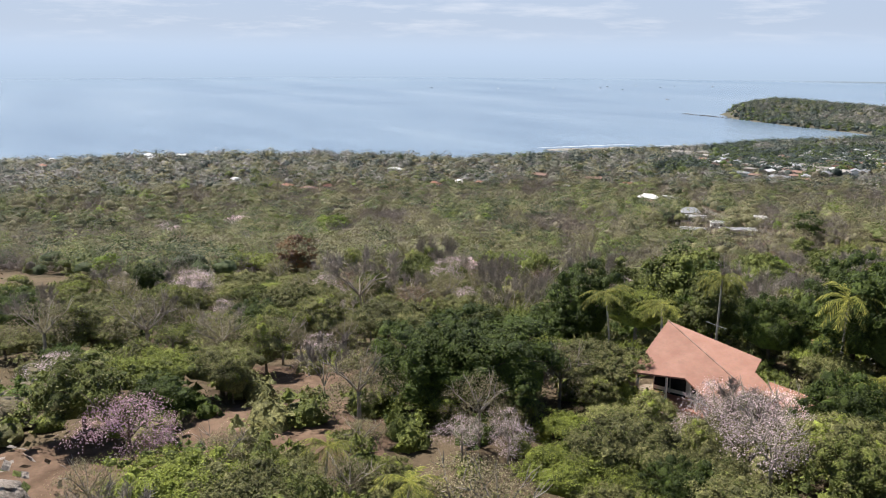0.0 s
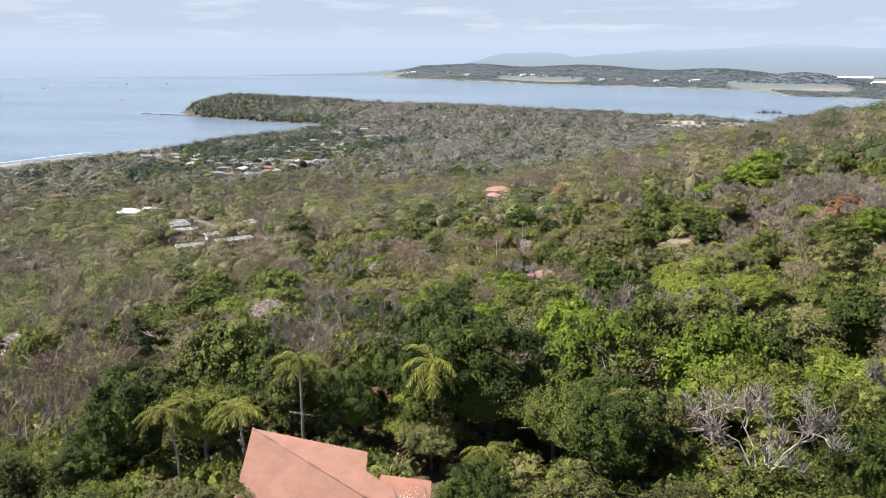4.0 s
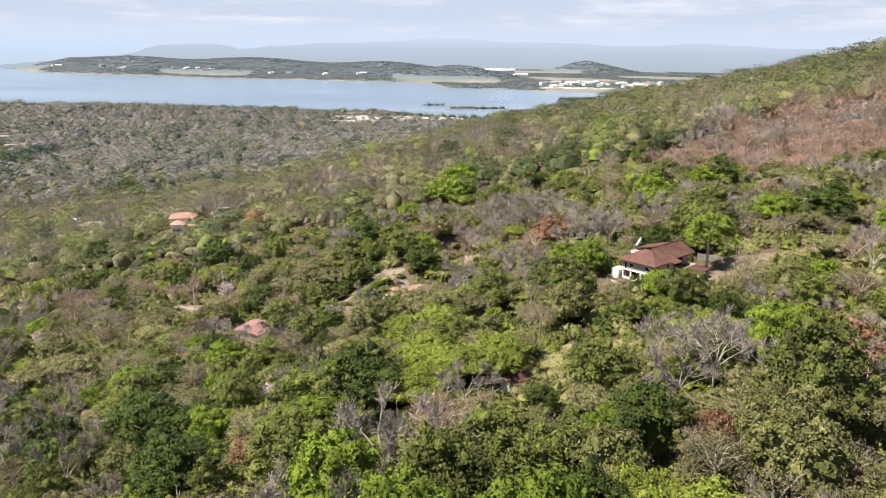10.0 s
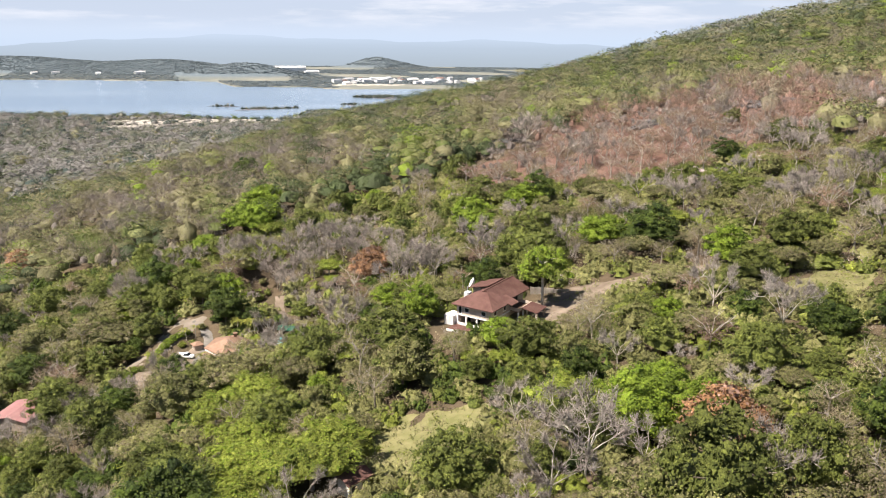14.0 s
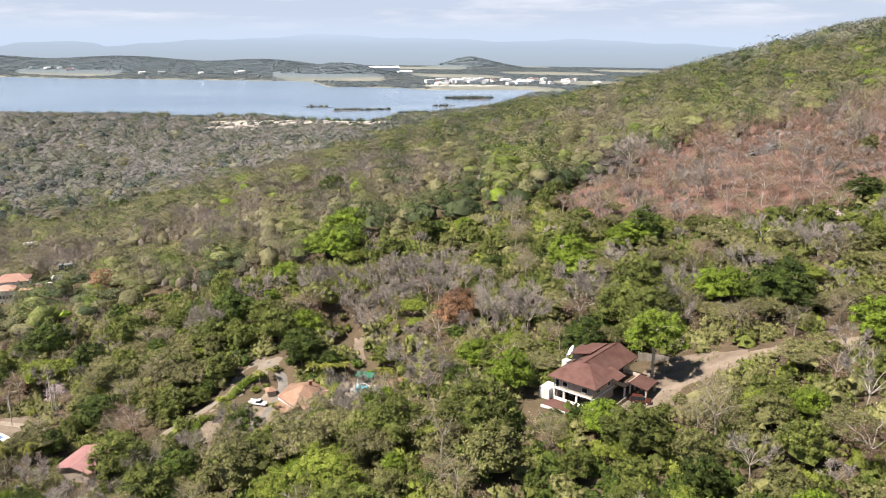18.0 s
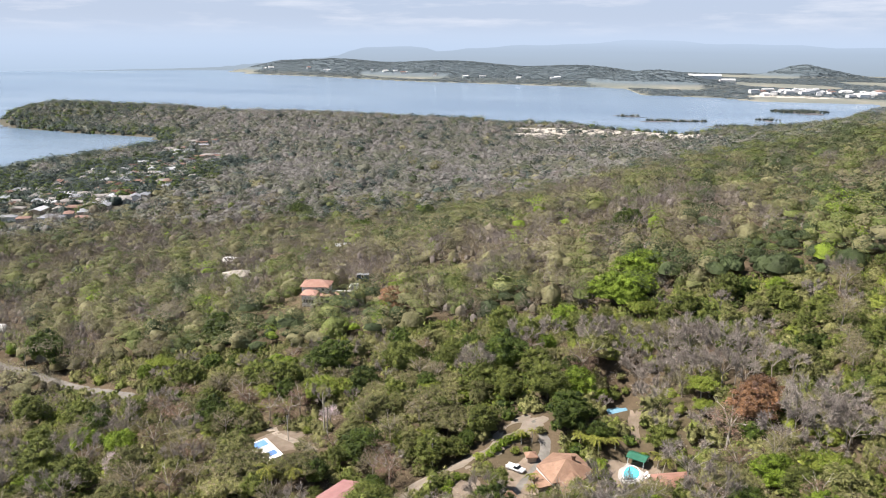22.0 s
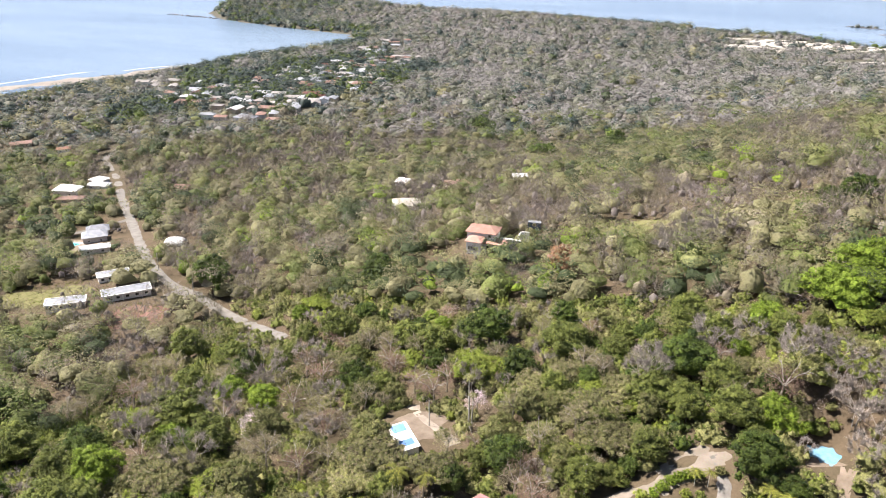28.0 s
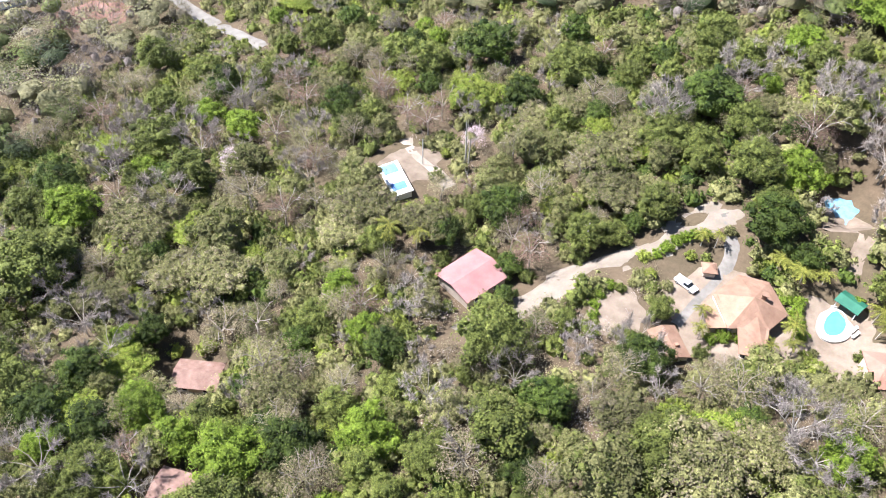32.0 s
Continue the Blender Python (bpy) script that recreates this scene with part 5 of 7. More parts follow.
def yard(name, cx, cy, rx, ry, turn, mat, label, lift=0.09, wob=0.12):
    """A patch of bare ground with an uneven edge, laid over the slope."""
    r = random.Random(int(cx * 7 + cy))
    ph = [r.uniform(0, 6) for _ in range(3)]
    rings, n = 7, 40
    v, f = [], []
    for i in range(rings + 1):
        for j in range(n):
            a = 2 * math.pi * j / n
            q = i / rings * (1 + wob * math.sin(2 * a + ph[0]) + wob * 0.7 * math.sin(5 * a + ph[1]) + wob * 0.4 * math.sin(9 * a + ph[2]))
            lx, ly = rx * q * math.cos(a), ry * q * math.sin(a)
            x, y = cx + lx * math.cos(turn) - ly * math.sin(turn), cy + lx * math.sin(turn) + ly * math.cos(turn)
            v.append((x, y, ground_z(x, y) + (lift if i < rings else -0.06)))
            if i:
                a0, a1 = (i - 1) * n + j, (i - 1) * n + (j + 1) % n
                f.append((a0, a0 + n, a1 + n, a1))
    ob = new(name, mesh_of(name, v, f, [mat]))
    return tagged(ob, label, "ground", kind="structure")


for key, (pts, w) in ROAD.items():
    ribbon("road", pts, w, TARMAC if key in ("driveway", "street") else GRAVEL if key == "lane" else LITTER if key == "track" else EARTH if key == "drive" else DIRT, "pale unpaved " + ("gravel road between the trees" if key in ("lane", "driveway", "street") else "dirt track between the trees"))
CONCRETE = surface("concrete", (0.40, 0.38, 0.35), (0.55, 0.53, 0.49), 0.5, 6, 0.9, 0.2, (0.3, 0.28, 0.25))
GRASS = surface("dry_grass", (0.14, 0.14, 0.055), (0.225, 0.205, 0.10), 0.35, 6.0, 0.95, 0.8, None, 0.1)
ASH = surface("burnt_ground", (0.15, 0.085, 0.065), (0.25, 0.15, 0.12), 0.12, 2.0, 0.95, 0.6, None, 0.1)
SAND = surface("pale_sand", (0.36, 0.33, 0.28), (0.46, 0.43, 0.38), 0.02, 0.8, 0.95, 0.2, None, 0.1)
for args in (("yard", -37, 296, 14, 13, 0.3, EARTH, "bare earth yard of the hamlet house"), ("yard", -16, 298, 10, 13, 0.2, EARTH, "bare earth round the pool"), ("yard", -58, 288, 7, 8, 0.2, EARTH, "bare earth yard with shrubs"),
             ("yard", 33, 235, 13, 10, 0.4, EARTH, "swept earth yard round the house"), ("yard", 52, 242, 13, 6, -0.2, EARTH, "swept earth yard beside the house"), ("yard", -121, 320, 9, 8, 0.5, EARTH, "bare earth clearing"),
             ("yard", -64, 80, 12, 10, 0.3, EARTH, "bare earth round the house"), ("yard", -272, 360, 13, 11, 0.6, ASH, "reddish bare slope below the road"), ("yard", -268, 385, 8, 5, 0.4, GRAVEL, "gravel turning place"), ("yard", -46, 320, 7, 4.5, 0.3, DIRT, "pale dirt turning place"), ("yard", -18, 328, 7, 12, 0.1, EARTH, "bare clearing in the wood"),
             ("path", -81.5, 77.5, 5, 2.6, 0.5, CONCRETE, "grey concrete forecourt beside the house"), ("path", -51.5, 91, 2.2, 6, 0.2, GRAVEL, "grey garden path beside the house"), ("yard", -88, 4, 9, 7, 0, LITTER, "bare brown ground under trees"), ("yard", -84, 30, 13, 12, 0, LITTER, "bare brown ground under trees"), ("yard", -106, 38, 9, 7, 0, LITTER, "bare brown ground under trees"), ("meadow", 0, 197, 14, 15, 0.4, GRASS, "dry yellow grass meadow"),
             ("meadow", 46, 227.5, 9, 4.5, 0.35, GRASS, "pale dry grass bank below the yard"), ("meadow", 92, 203, 12, 9, 0.4, GRASS, "dry yellow grass meadow"), ("meadow", -100, 476, 15, 10, 0.3, GRASS, "dry yellow grass meadow"), ("meadow", -40, 496, 24, 10, 0.2, GRASS, "dry yellow grass meadow"),
             ("burnt_slope", 160, 370, 92, 55, 0.1, ASH, "burnt red-brown slope with dead trees"), ("sand_flat", -60, 1715, 165, 62, 0.0, SAND, "pale sand flat by the lagoon"), ("sand_flat", 160, 1680, 105, 62, 0.1, SAND, "pale sand flat by the lagoon"), ("sand_flat", 60, 1505, 115, 82, 0.3, SAND, "pale bare ground near the lagoon"), ("sand_flat", -160, 1620, 70, 34, 0.1, SAND, "pale bare strip in the wooded plain"),
             ("beach", -815, 1330, 16, 90, -0.2, SAND, "pale sand beach by the town"),
             ("sand_flat", 560, 2900, 260, 90, 0.1, SAND, "pale bare flats beyond the bay"), ("meadow", -330, 362, 22, 13, 0.5, GRASS, "dry yellow grass slope"), ("yard", -378, 422, 17, 12, 0.6, EARTH, "bare earth round the pool")):
    yard(*args)


# ---- houses ----
def part(name, bm, mat, parent, label=""):
    me = bpy.data.meshes.new(name)
    bm.normal_update()
    bm.to_mesh(me)
    bm.free()
    for m in (mat if isinstance(mat, (list, tuple)) else [mat]):
        me.materials.append(m)
    o = new(name, me)
    o.parent = parent
    if label:
        o["label"] = label
    return o


def box(bm, x0, x1, y0, y1, z0, z1):
    v = [bm.verts.new(p) for p in ((x0, y0, z0), (x1, y0, z0), (x1, y1, z0), (x0, y1, z0), (x0, y0, z1), (x1, y0, z1), (x1, y1, z1), (x0, y1, z1))]
    for f in ((3, 2, 1, 0), (4, 5, 6, 7), (0, 1, 5, 4), (1, 2, 6, 5), (2, 3, 7, 6), (3, 0, 4, 7)):
        bm.faces.new([v[k] for k in f])


def boxes(*list_of):
    bm = bmesh.new()
    for b in list_of:
        box(bm, *b)
    return bm


def slab(bm, corners, thick):
    """A sloping roof plane with thickness."""
    top = [bm.verts.new(c) for c in corners]
    low = [bm.verts.new((c[0], c[1], c[2] - thick)) for c in corners]
    bm.faces.new(top)
    bm.faces.new(low[::-1])
    n = len(corners)
    for k in range(n):
        bm.faces.new((top[k], low[k], low[(k + 1) % n], top[(k + 1) % n]))


def hip_roof(w, d, z, rise, eave, ridge=0.4, thick=0.18):
    """Hip roof on a w by d plan; ridge is the share of the width that the ridge takes (1: gables)."""
    W, D, R = w / 2 + eave, d / 2 + eave, w / 2 * ridge + (eave if ridge >= 1 else 0)
    bm = bmesh.new()
    a, b, c, e = (-W, -D, z), (W, -D, z), (W, D, z), (-W, D, z)
    p, q = (-R, 0, z + rise), (R, 0, z + rise)
    slab(bm, [a, b, q, p], thick)
    slab(bm, [c, e, p, q], thick)
    if ridge < 1:
        slab(bm, [b, c, q], thick)
        slab(bm, [e, a, p], thick)
    return bm


def opening(parent, x, z, w, h, y, axis="y", sign=-1, door=False):
    """A window or a door set in a wall: frame, pane or leaf, and sill."""
    t = 0.08
    def put(name, u0, u1, z0, z1, o0, o1, mat, par, label=""):
        lo, hi = sorted((y + sign * o0, y + sign * o1))
        bm = boxes((u0, u1, lo, hi, z0, z1) if axis == "y" else (lo, hi, u0, u1, z0, z1))
        return part(name, bm, mat, par, label)
    bm = bmesh.new()
    lo, hi = sorted((y - sign * 0.02, y + sign * 0.07))
    for u0, u1, z0, z1 in ((x - w / 2, x + w / 2, z + h - t, z + h), (x - w / 2, x + w / 2, z, z + t), (x - w / 2, x - w / 2 + t, z + t, z + h - t), (x + w / 2 - t, x + w / 2, z + t, z + h - t)):
        box(bm, *((u0, u1, lo, hi, z0, z1) if axis == "y" else (lo, hi, u0, u1, z0, z1)))
    fr = part("door" if door else "window", bm, TIMBER if door else WHITE, parent)
    put("leaf" if door else "pane", x - w / 2 + t, x + w / 2 - t, z + t, z + h - t, -0.01, 0.03, TIMBER if door else GLASS, fr)
    if not door:
        put("sill", x - w / 2 - 0.08, x + w / 2 + 0.08, z - 0.07, z - 0.003, -0.01, 0.14, WHITE, fr)
    return fr


def glass_material():
    m, n, l, p = material("dark_glass", 0.06, 0, 0.5)
    p.inputs["Base Color"].default_value = (0.02, 0.025, 0.03, 1)
    return m


GLASS = glass_material()
WHITE = surface("white_paint", (0.76, 0.75, 0.73), (0.84, 0.83, 0.81), 0.7, 8, 0.7, 0.08, (0.52, 0.48, 0.42))
PINKMETAL = surface("faded_pink_roof", (0.24, 0.12, 0.115), (0.30, 0.165, 0.155), 0.3, 5, 0.7, 0.1, (0.22, 0.135, 0.12), 0.2)
CREAM = surface("cream_plaster", (0.4, 0.33, 0.27), (0.5, 0.43, 0.36), 0.6, 8, 0.85, 0.1, (0.42, 0.35, 0.29))
GREYWALL = surface("grey_block_wall", (0.38, 0.37, 0.35), (0.5, 0.49, 0.47), 0.6, 8, 0.9, 0.2)
TIMBER = surface("dark_timber", (0.09, 0.055, 0.035), (0.16, 0.10, 0.065), 1.5, 20, 0.7, 0.2)
TERRACOTTA = surface("terracotta_roof", (0.27, 0.125, 0.09), (0.35, 0.18, 0.13), 0.35, 6, 0.85, 0.3, (0.2, 0.11, 0.085))
SALMON = surface("salmon_roof", (0.29, 0.15, 0.11), (0.37, 0.205, 0.155), 0.35, 6, 0.85, 0.3, (0.24, 0.145, 0.11))
TILES = surface("weathered_tile_roof", (0.235, 0.142, 0.098), (0.315, 0.205, 0.145), 0.35, 6, 0.9, 0.3, (0.19, 0.12, 0.088), 0.1)
PALETILE = surface("pale_tile_roof", (0.34, 0.195, 0.15), (0.43, 0.265, 0.21), 0.35, 6, 0.9, 0.3, (0.28, 0.17, 0.135), 0.1)
MAROON = surface("maroon_roof", (0.105, 0.055, 0.046), (0.15, 0.083, 0.07), 0.35, 6, 0.95, 0.3, (0.08, 0.047, 0.04), 0.05)
RUST = surface("rusty_roof", (0.18, 0.105, 0.08), (0.29, 0.19, 0.155), 0.5, 5, 0.8, 0.2, (0.13, 0.08, 0.065))
ZINC = surface("zinc_roof", (0.38, 0.39, 0.4), (0.52, 0.53, 0.54), 0.3, 4, 0.45, 0.1, (0.40, 0.33, 0.28), 0.5)
BLUEROOF = surface("blue_roof", (0.10, 0.22, 0.50), (0.16, 0.30, 0.60), 0.4, 4, 0.5, 0.05)
GREENROOF = surface("green_roof", (0.018, 0.10, 0.062), (0.035, 0.145, 0.09), 0.4, 4, 0.5, 0.05)
SLATE = surface("grey_roof", (0.20, 0.21, 0.23), (0.30, 0.31, 0.33), 0.4, 4, 0.7, 0.1)


def house(name, x, y, turn, w, d, h, rise, roof, wall, label, ridge=0.45, eave=0.6, windows=2, category="house", z=None, door=True):
    """A small house: walls on a plinth, hip or gable roof, windows and a door."""
    root = new(name)
    root.matrix_basis = pose(x, y, ground_z(x, y) if z is None else z, 0, 0, turn)
    part("wall", boxes((-w / 2, w / 2, -d / 2, d / 2, -1.2, h)), wall, root)
    part("roof", hip_roof(w, d, h + 0.02, rise, eave, ridge), roof, root)
    if ridge >= 1:
        for s in (-1, 1):
            bm = bmesh.new()
            rows = [[bm.verts.new((s * (w / 2 - e), q, zz)) for q, zz in ((-d / 2, h - 0.1), (d / 2, h - 0.1), (0, h + rise - 0.25))] for e in (0.02, 0.2)]
            bm.faces.new(rows[0])
            bm.faces.new(rows[1][::-1])
            for i in range(3):
                bm.faces.new((rows[0][i], rows[1][i], rows[1][(i + 1) % 3], rows[0][(i + 1) % 3]))
            bmesh.ops.recalc_face_normals(bm, faces=bm.faces[:])
            part("gable", bm, wall, root)
    for k in range(windows):
        u = (k + 0.5) / windows * w - w / 2
        opening(root, u, 0.9, min(1.3, w / windows * 0.6), 1.2, -d / 2)
    if door:
        opening(root, 0, 0.02, 0.95, 2.05, w / 2, "x", 1, True)
    return tagged(root, label, category)


THATCH = surface("pale_thatch", (0.34, 0.31, 0.27), (0.46, 0.42, 0.37), 0.6, 9, 0.95, 0.6, (0.27, 0.24, 0.2))
PLACES = [("house", -89.3, 288, 66, 11.0, 9.6, 3.2, 1.2, PINKMETAL, CREAM, "low house with a faded red metal roof among trees", 1.0), ("house", -133, 245.5, 20, 9, 6, 2.8, 1.2, RUST, CREAM, "small house with a patchy rust-coloured roof", 1.0),
          ("house", -112, 218.5, 10, 9, 6, 2.8, 1.0, RUST, CREAM, "small house with a weathered pinkish roof", 1.0), ("house", -236, 527, 30, 15, 11, 3, 2.6, THATCH, WHITE, "white house with a pale thatched hip roof in the woods", 0.4),
          ("house", -17, 187.5, 30, 4.5, 3, 2.8, 0.9, MAROON, WHITE, "little hut with a brown roof and white wall", 1.0), ("house", -78, 119, 15, 9, 7, 4, 1.6, TERRACOTTA, SALMON, "reddish house glimpsed between dark trees", 1.0),
          ("house", -8, 290.5, 20, 8, 7, 3, 1.6, SALMON, CREAM, "low house with a salmon tiled roof", 0.5), ("house", -375, 431, 50, 12, 9, 3.5, 2.4, SLATE, GREYWALL, "grey-roofed house beside a round pool", 0.5), ("house", -384, 441, 50, 11, 9, 3.5, 2.4, SLATE, GREYWALL, "house with a steep grey roof", 0.5),
          ("house", -494, 512, 20, 16, 11, 4.2, 3.0, WHITE, WHITE, "white house with a pale grey roof", 0.5), ("house", -421, 544, 20, 10, 8, 3.0, 1.8, RUST, CREAM, "small house with a rusty roof in the woods", 0.5),
          ("house", -197, 604, 20, 9, 7, 3.0, 1.2, ZINC, WHITE, "small white house with a pale roof", 1.0), ("house", -235, 592, 40, 14, 8, 3.0, 1.6, RUST, CREAM, "house with a rust-brown roof in the woods", 0.5),
          ("house", -472, 496, 30, 17, 7, 2.8, 1.0, RUST, CREAM, "long low house with a pinkish roof", 1.0), ("house", -278, 599, 15, 8, 8, 3, 2.0, WHITE, WHITE, "small white house with a white roof", 0.2), ("house", -488, 533, 15, 15, 8, 3.2, 2.0, ZINC, WHITE, "white house with a pale roof near the road", 0.5), ("house", -359, 417, 50, 14, 6, 3.0, 1.2, ZINC, WHITE, "small white house beside the road", 1.0),
          ("house", -808, 294, 10, 14, 9, 3.2, 2.0, TERRACOTTA, WHITE, "house with an orange roof near the coast", 0.5), ("house", -780, 330, 30, 12, 9, 3.2, 2.0, MAROON, CREAM, "house with a maroon roof near the coast", 0.5),
          ("house", -1130, 215, 10, 18, 10, 3.5, 2.4, ZINC, WHITE, "white house on the shore", 0.5), ("house", -1080, 80, 10, 12, 8, 3.5, 2.0, TERRACOTTA, WHITE, "white house on the shore with an orange roof", 0.5)]
for args in PLACES:
    house(*args)

hr = random.Random(3)
for hx, hy in COAST_HOUSES:
    roof, wall, word = hr.choice([(WHITE, WHITE, "white"), (ZINC, CREAM, "pale zinc"), (RUST, CREAM, "rust-brown"), (TERRACOTTA, WHITE, "orange"), (ZINC, WHITE, "grey metal")])
    house("house", hx, hy, hr.uniform(-30, 60), hr.uniform(10, 18), hr.uniform(7, 10), 3.0, hr.uniform(1.2, 2.2), roof, wall, "small house with a " + word + " roof in the dry woods", hr.choice([1.0, 0.5]))

# the town by the bay
tr = random.Random(8)
DUSTY = surface("dusty_roof", (0.22, 0.205, 0.19), (0.34, 0.32, 0.30), 0.3, 4, 0.85, 0.2, (0.24, 0.19, 0.16))
ROOFS = [(ZINC, "pale zinc"), (DUSTY, "pale grey"), (DUSTY, "dusty"), (DUSTY, "grey"), (SLATE, "dark grey"), (MAROON, "dark red"), (RUST, "brownish"), (SLATE, "dull grey"), (RUST, "rusty")]
for x, y in TOWN:
    roof, word = tr.choice(ROOFS)
    w, d = tr.uniform(10, 20), tr.uniform(8, 11)
    ob = house("town_house", x, y, tr.choice([20, 110]) + tr.uniform(-12, 12), w, d, tr.uniform(3.4, 5.2), tr.uniform(1.2, 2.2), roof, tr.choice([WHITE, CREAM, GREYWALL]), "small town house with a " + word + " roof", tr.choice([1.0, 1.0, 0.5]), 0.6, 1)
    tagged(ob, group="houses of the town")

# beach and surf by the town
WETSAND = surface("wet_sand", (0.22, 0.19, 0.155), (0.32, 0.285, 0.24), 0.02, 0.6, 0.6, 0.1, None, 0.3)
FOAM = surface("surf_foam", (0.42, 0.44, 0.45), (0.56, 0.58, 0.59), 0.2, 2.0, 0.6, 0.5, None, 0.3)


def shore(name, text, width, z, mat, label, thick):
    """A strip that follows the shore, level, thinning out at both ends."""
    p = np.array([tuple(float(v) for v in q.split(",")) for q in text.split()])
    k = np.linspace(0, len(p) - 1, 12 * (len(p) - 1) + 1)
    q = np.stack([np.interp(k, np.arange(len(p)), p[:, i]) for i in (0, 1)], -1)
    for _ in range(20):
        q[1:-1] = (q[:-2] + 2 * q[1:-1] + q[2:]) / 4
    way = np.gradient(q, axis=0)
    way /= np.linalg.norm(way, axis=1)[:, None]
    side = np.stack([-way[:, 1], way[:, 0]], -1)
    s = np.linspace(0, 1, len(q))
    w = width * np.sqrt(np.clip(4 * s * (1 - s), 0.004, 1)) * (1 + 0.3 * np.sin(s * 31) + 0.2 * np.sin(s * 77))
    bm = bmesh.new()
    rows = [[bm.verts.new((*(q[i] + side[i] * w[i] * o), zz)) for i in range(len(q))] for o, zz in ((-0.5, z - thick), (-0.3, z), (0.3, z), (0.5, z - thick))]
    for a, b in zip(rows, rows[1:]):
        for i in range(len(q) - 1):
            bm.faces.new((a[i], a[i + 1], b[i + 1], b[i]))
    bmesh.ops.recalc_face_normals(bm, faces=bm.faces[:])
    me = bpy.data.meshes.new(name)
    bm.to_mesh(me)
    bm.free()
    me.materials.append(mat)
    return tagged(new(name, me), label, "beach" if name == "beach" else "surf", kind="structure")


shore("beach", "-955,765 -945,800 -925,850 -905,890 -880,940 -862,1000 -845,1080 -815,1180 -785,1260 -765,1340 -790,1430", 44, 0.9, WETSAND, "tan wet sand beach along the bay", 1.3)
shore("surf", "-985,770 -976,814 -968,858 -961,896 -946,939", 4, 0.2, FOAM, "white line of surf off the beach", 0.25)
shore("surf", "-916,956 -906,994 -872,1041 -850,1100", 4, 0.2, FOAM, "white line of surf off the beach", 0.25)


def long_house(x, y, turn, w, d, label):
    """A low house under a flat roof with white edges: bays of windows along the front."""
    root = new("long_house")
    root.matrix_basis = pose(x, y, ground_z(x, y), 0, 0, turn)
    part("wall", boxes((-w / 2, w / 2, -d / 2, d / 2, -1.2, 2.75)), WHITE, root)
    part("roof", boxes((-w / 2 - 0.3, w / 2 + 0.3, -d / 2 - 0.3, d / 2 + 0.3, 2.76, 2.95)), SLATE, root, "grey flat roof sheet")
    for b in ((-w / 2 - 0.5, w / 2 + 0.5, -d / 2 - 0.9, -d / 2 - 0.3, 2.6, 3.2), (-w / 2 - 0.5, w / 2 + 0.5, d / 2 + 0.3, d / 2 + 0.6, 2.6, 3.2), (-w / 2 - 0.6, -w / 2 - 0.3, -d / 2 - 0.3, d / 2 + 0.3, 2.6, 3.2), (w / 2 + 0.3, w / 2 + 0.6, -d / 2 - 0.3, d / 2 + 0.3, 2.6, 3.2)):
        part("roof_edge", boxes(b), WHITE, root, "white roof edge")
    n = int(w / 3.2)
    for k in range(n):
        u = (k + 0.5) / n * w - w / 2
        opening(root, u, 0.9, 1.5, 1.3, -d / 2)
        if k % 2:
            part("buttress", boxes((u + w / n / 2 - 0.2, u + w / n / 2 + 0.2, -d / 2 - 0.7, -d / 2, -1.2, 2.6)), WHITE, root)
    opening(root, 0, 0.02, 1.0, 2.05, w / 2, "x", 1, True)
    return tagged(root, label, "house", "long low houses by the road")


long_house(-288.6, 372.3, 53, 19, 6.4, "long low white house with a grey flat roof beside the road")
long_house(-304.5, 354.5, 44, 15, 6.0, "low white house with a grey flat roof on the grass slope")
long_house(-309.0, 384.0, 54, 13, 5.5, "low white house with a grey flat roof behind trees")


# ---- the angular house with the salmon roof ----
def plane_z(a, b, c):
    n = (Vector(b) - Vector(a)).cross(Vector(c) - Vector(a))
    return lambda x, y: a[2] - (n.x * (x - a[0]) + n.y * (y - a[1])) / n.z


def prism(bm, plan, low, top):
    """Upright walls on a plan, from low up to top(x, y)."""
    a = [bm.verts.new((x, y, low)) for x, y in plan]
    b = [bm.verts.new((x, y, top(x, y))) for x, y in plan]
    n = len(plan)
    bm.faces.new(a[::-1])
    bm.faces.new(b)
    for k in range(n):
        bm.faces.new((a[k], a[(k + 1) % n], b[(k + 1) % n], b[k]))
    return bm


def rod(bm, a, b, r, sides=6):
    v, f = tube([a, b], [r, r], sides)
    vs = [bm.verts.new(p) for p in v]
    for q in f:
        bm.faces.new([vs[k] for k in q])
    return bm


APEX, LOW_L, LOW_R, BACK = (-75.4, 83.9, 109.0), (-70.3, 71.9, 105.5), (-58.3, 80.2, 105.5), (-61.0, 86.0, 107.6)
left_z, right_z = plane_z(APEX, LOW_L, LOW_R), plane_z(APEX, LOW_R, BACK)
root = new("angular_house")
root.matrix_basis = Matrix.Translation((-66, 80, 101))
TO = Matrix.Translation((66, -80, -101))


def at_house(bm):
    bm.transform(TO)
    return bm


bm = bmesh.new()
slab(bm, [(x, y, left_z(x, y)) for x, y in ((-75.4, 83.9), (-70.3, 71.9), (-64.9, 76.2), (-58.9, 74.8), (-58.3, 80.2))], 0.22)
part("roof_plane", at_house(bm), SALMON, root, "sunlit salmon roof plane above the veranda")
bm = bmesh.new()
slab(bm, [(x, y, right_z(x, y)) for x, y in ((-75.4, 83.9), (-58.3, 80.2), (-54.6, 81.8), (-60.0, 83.5), (-61.0, 86.0))], 0.22)
part("roof_plane", at_house(bm), SALMON, root, "salmon roof plane sloping to the yard")
bm = bmesh.new()
rod(bm, (-75.4, 83.9, 109.02), (-58.3, 80.2, 105.55), 0.11, 6)
part("ridge_cap", at_house(bm), RUST, root, "weathered ridge tiles")
bm = bmesh.new()
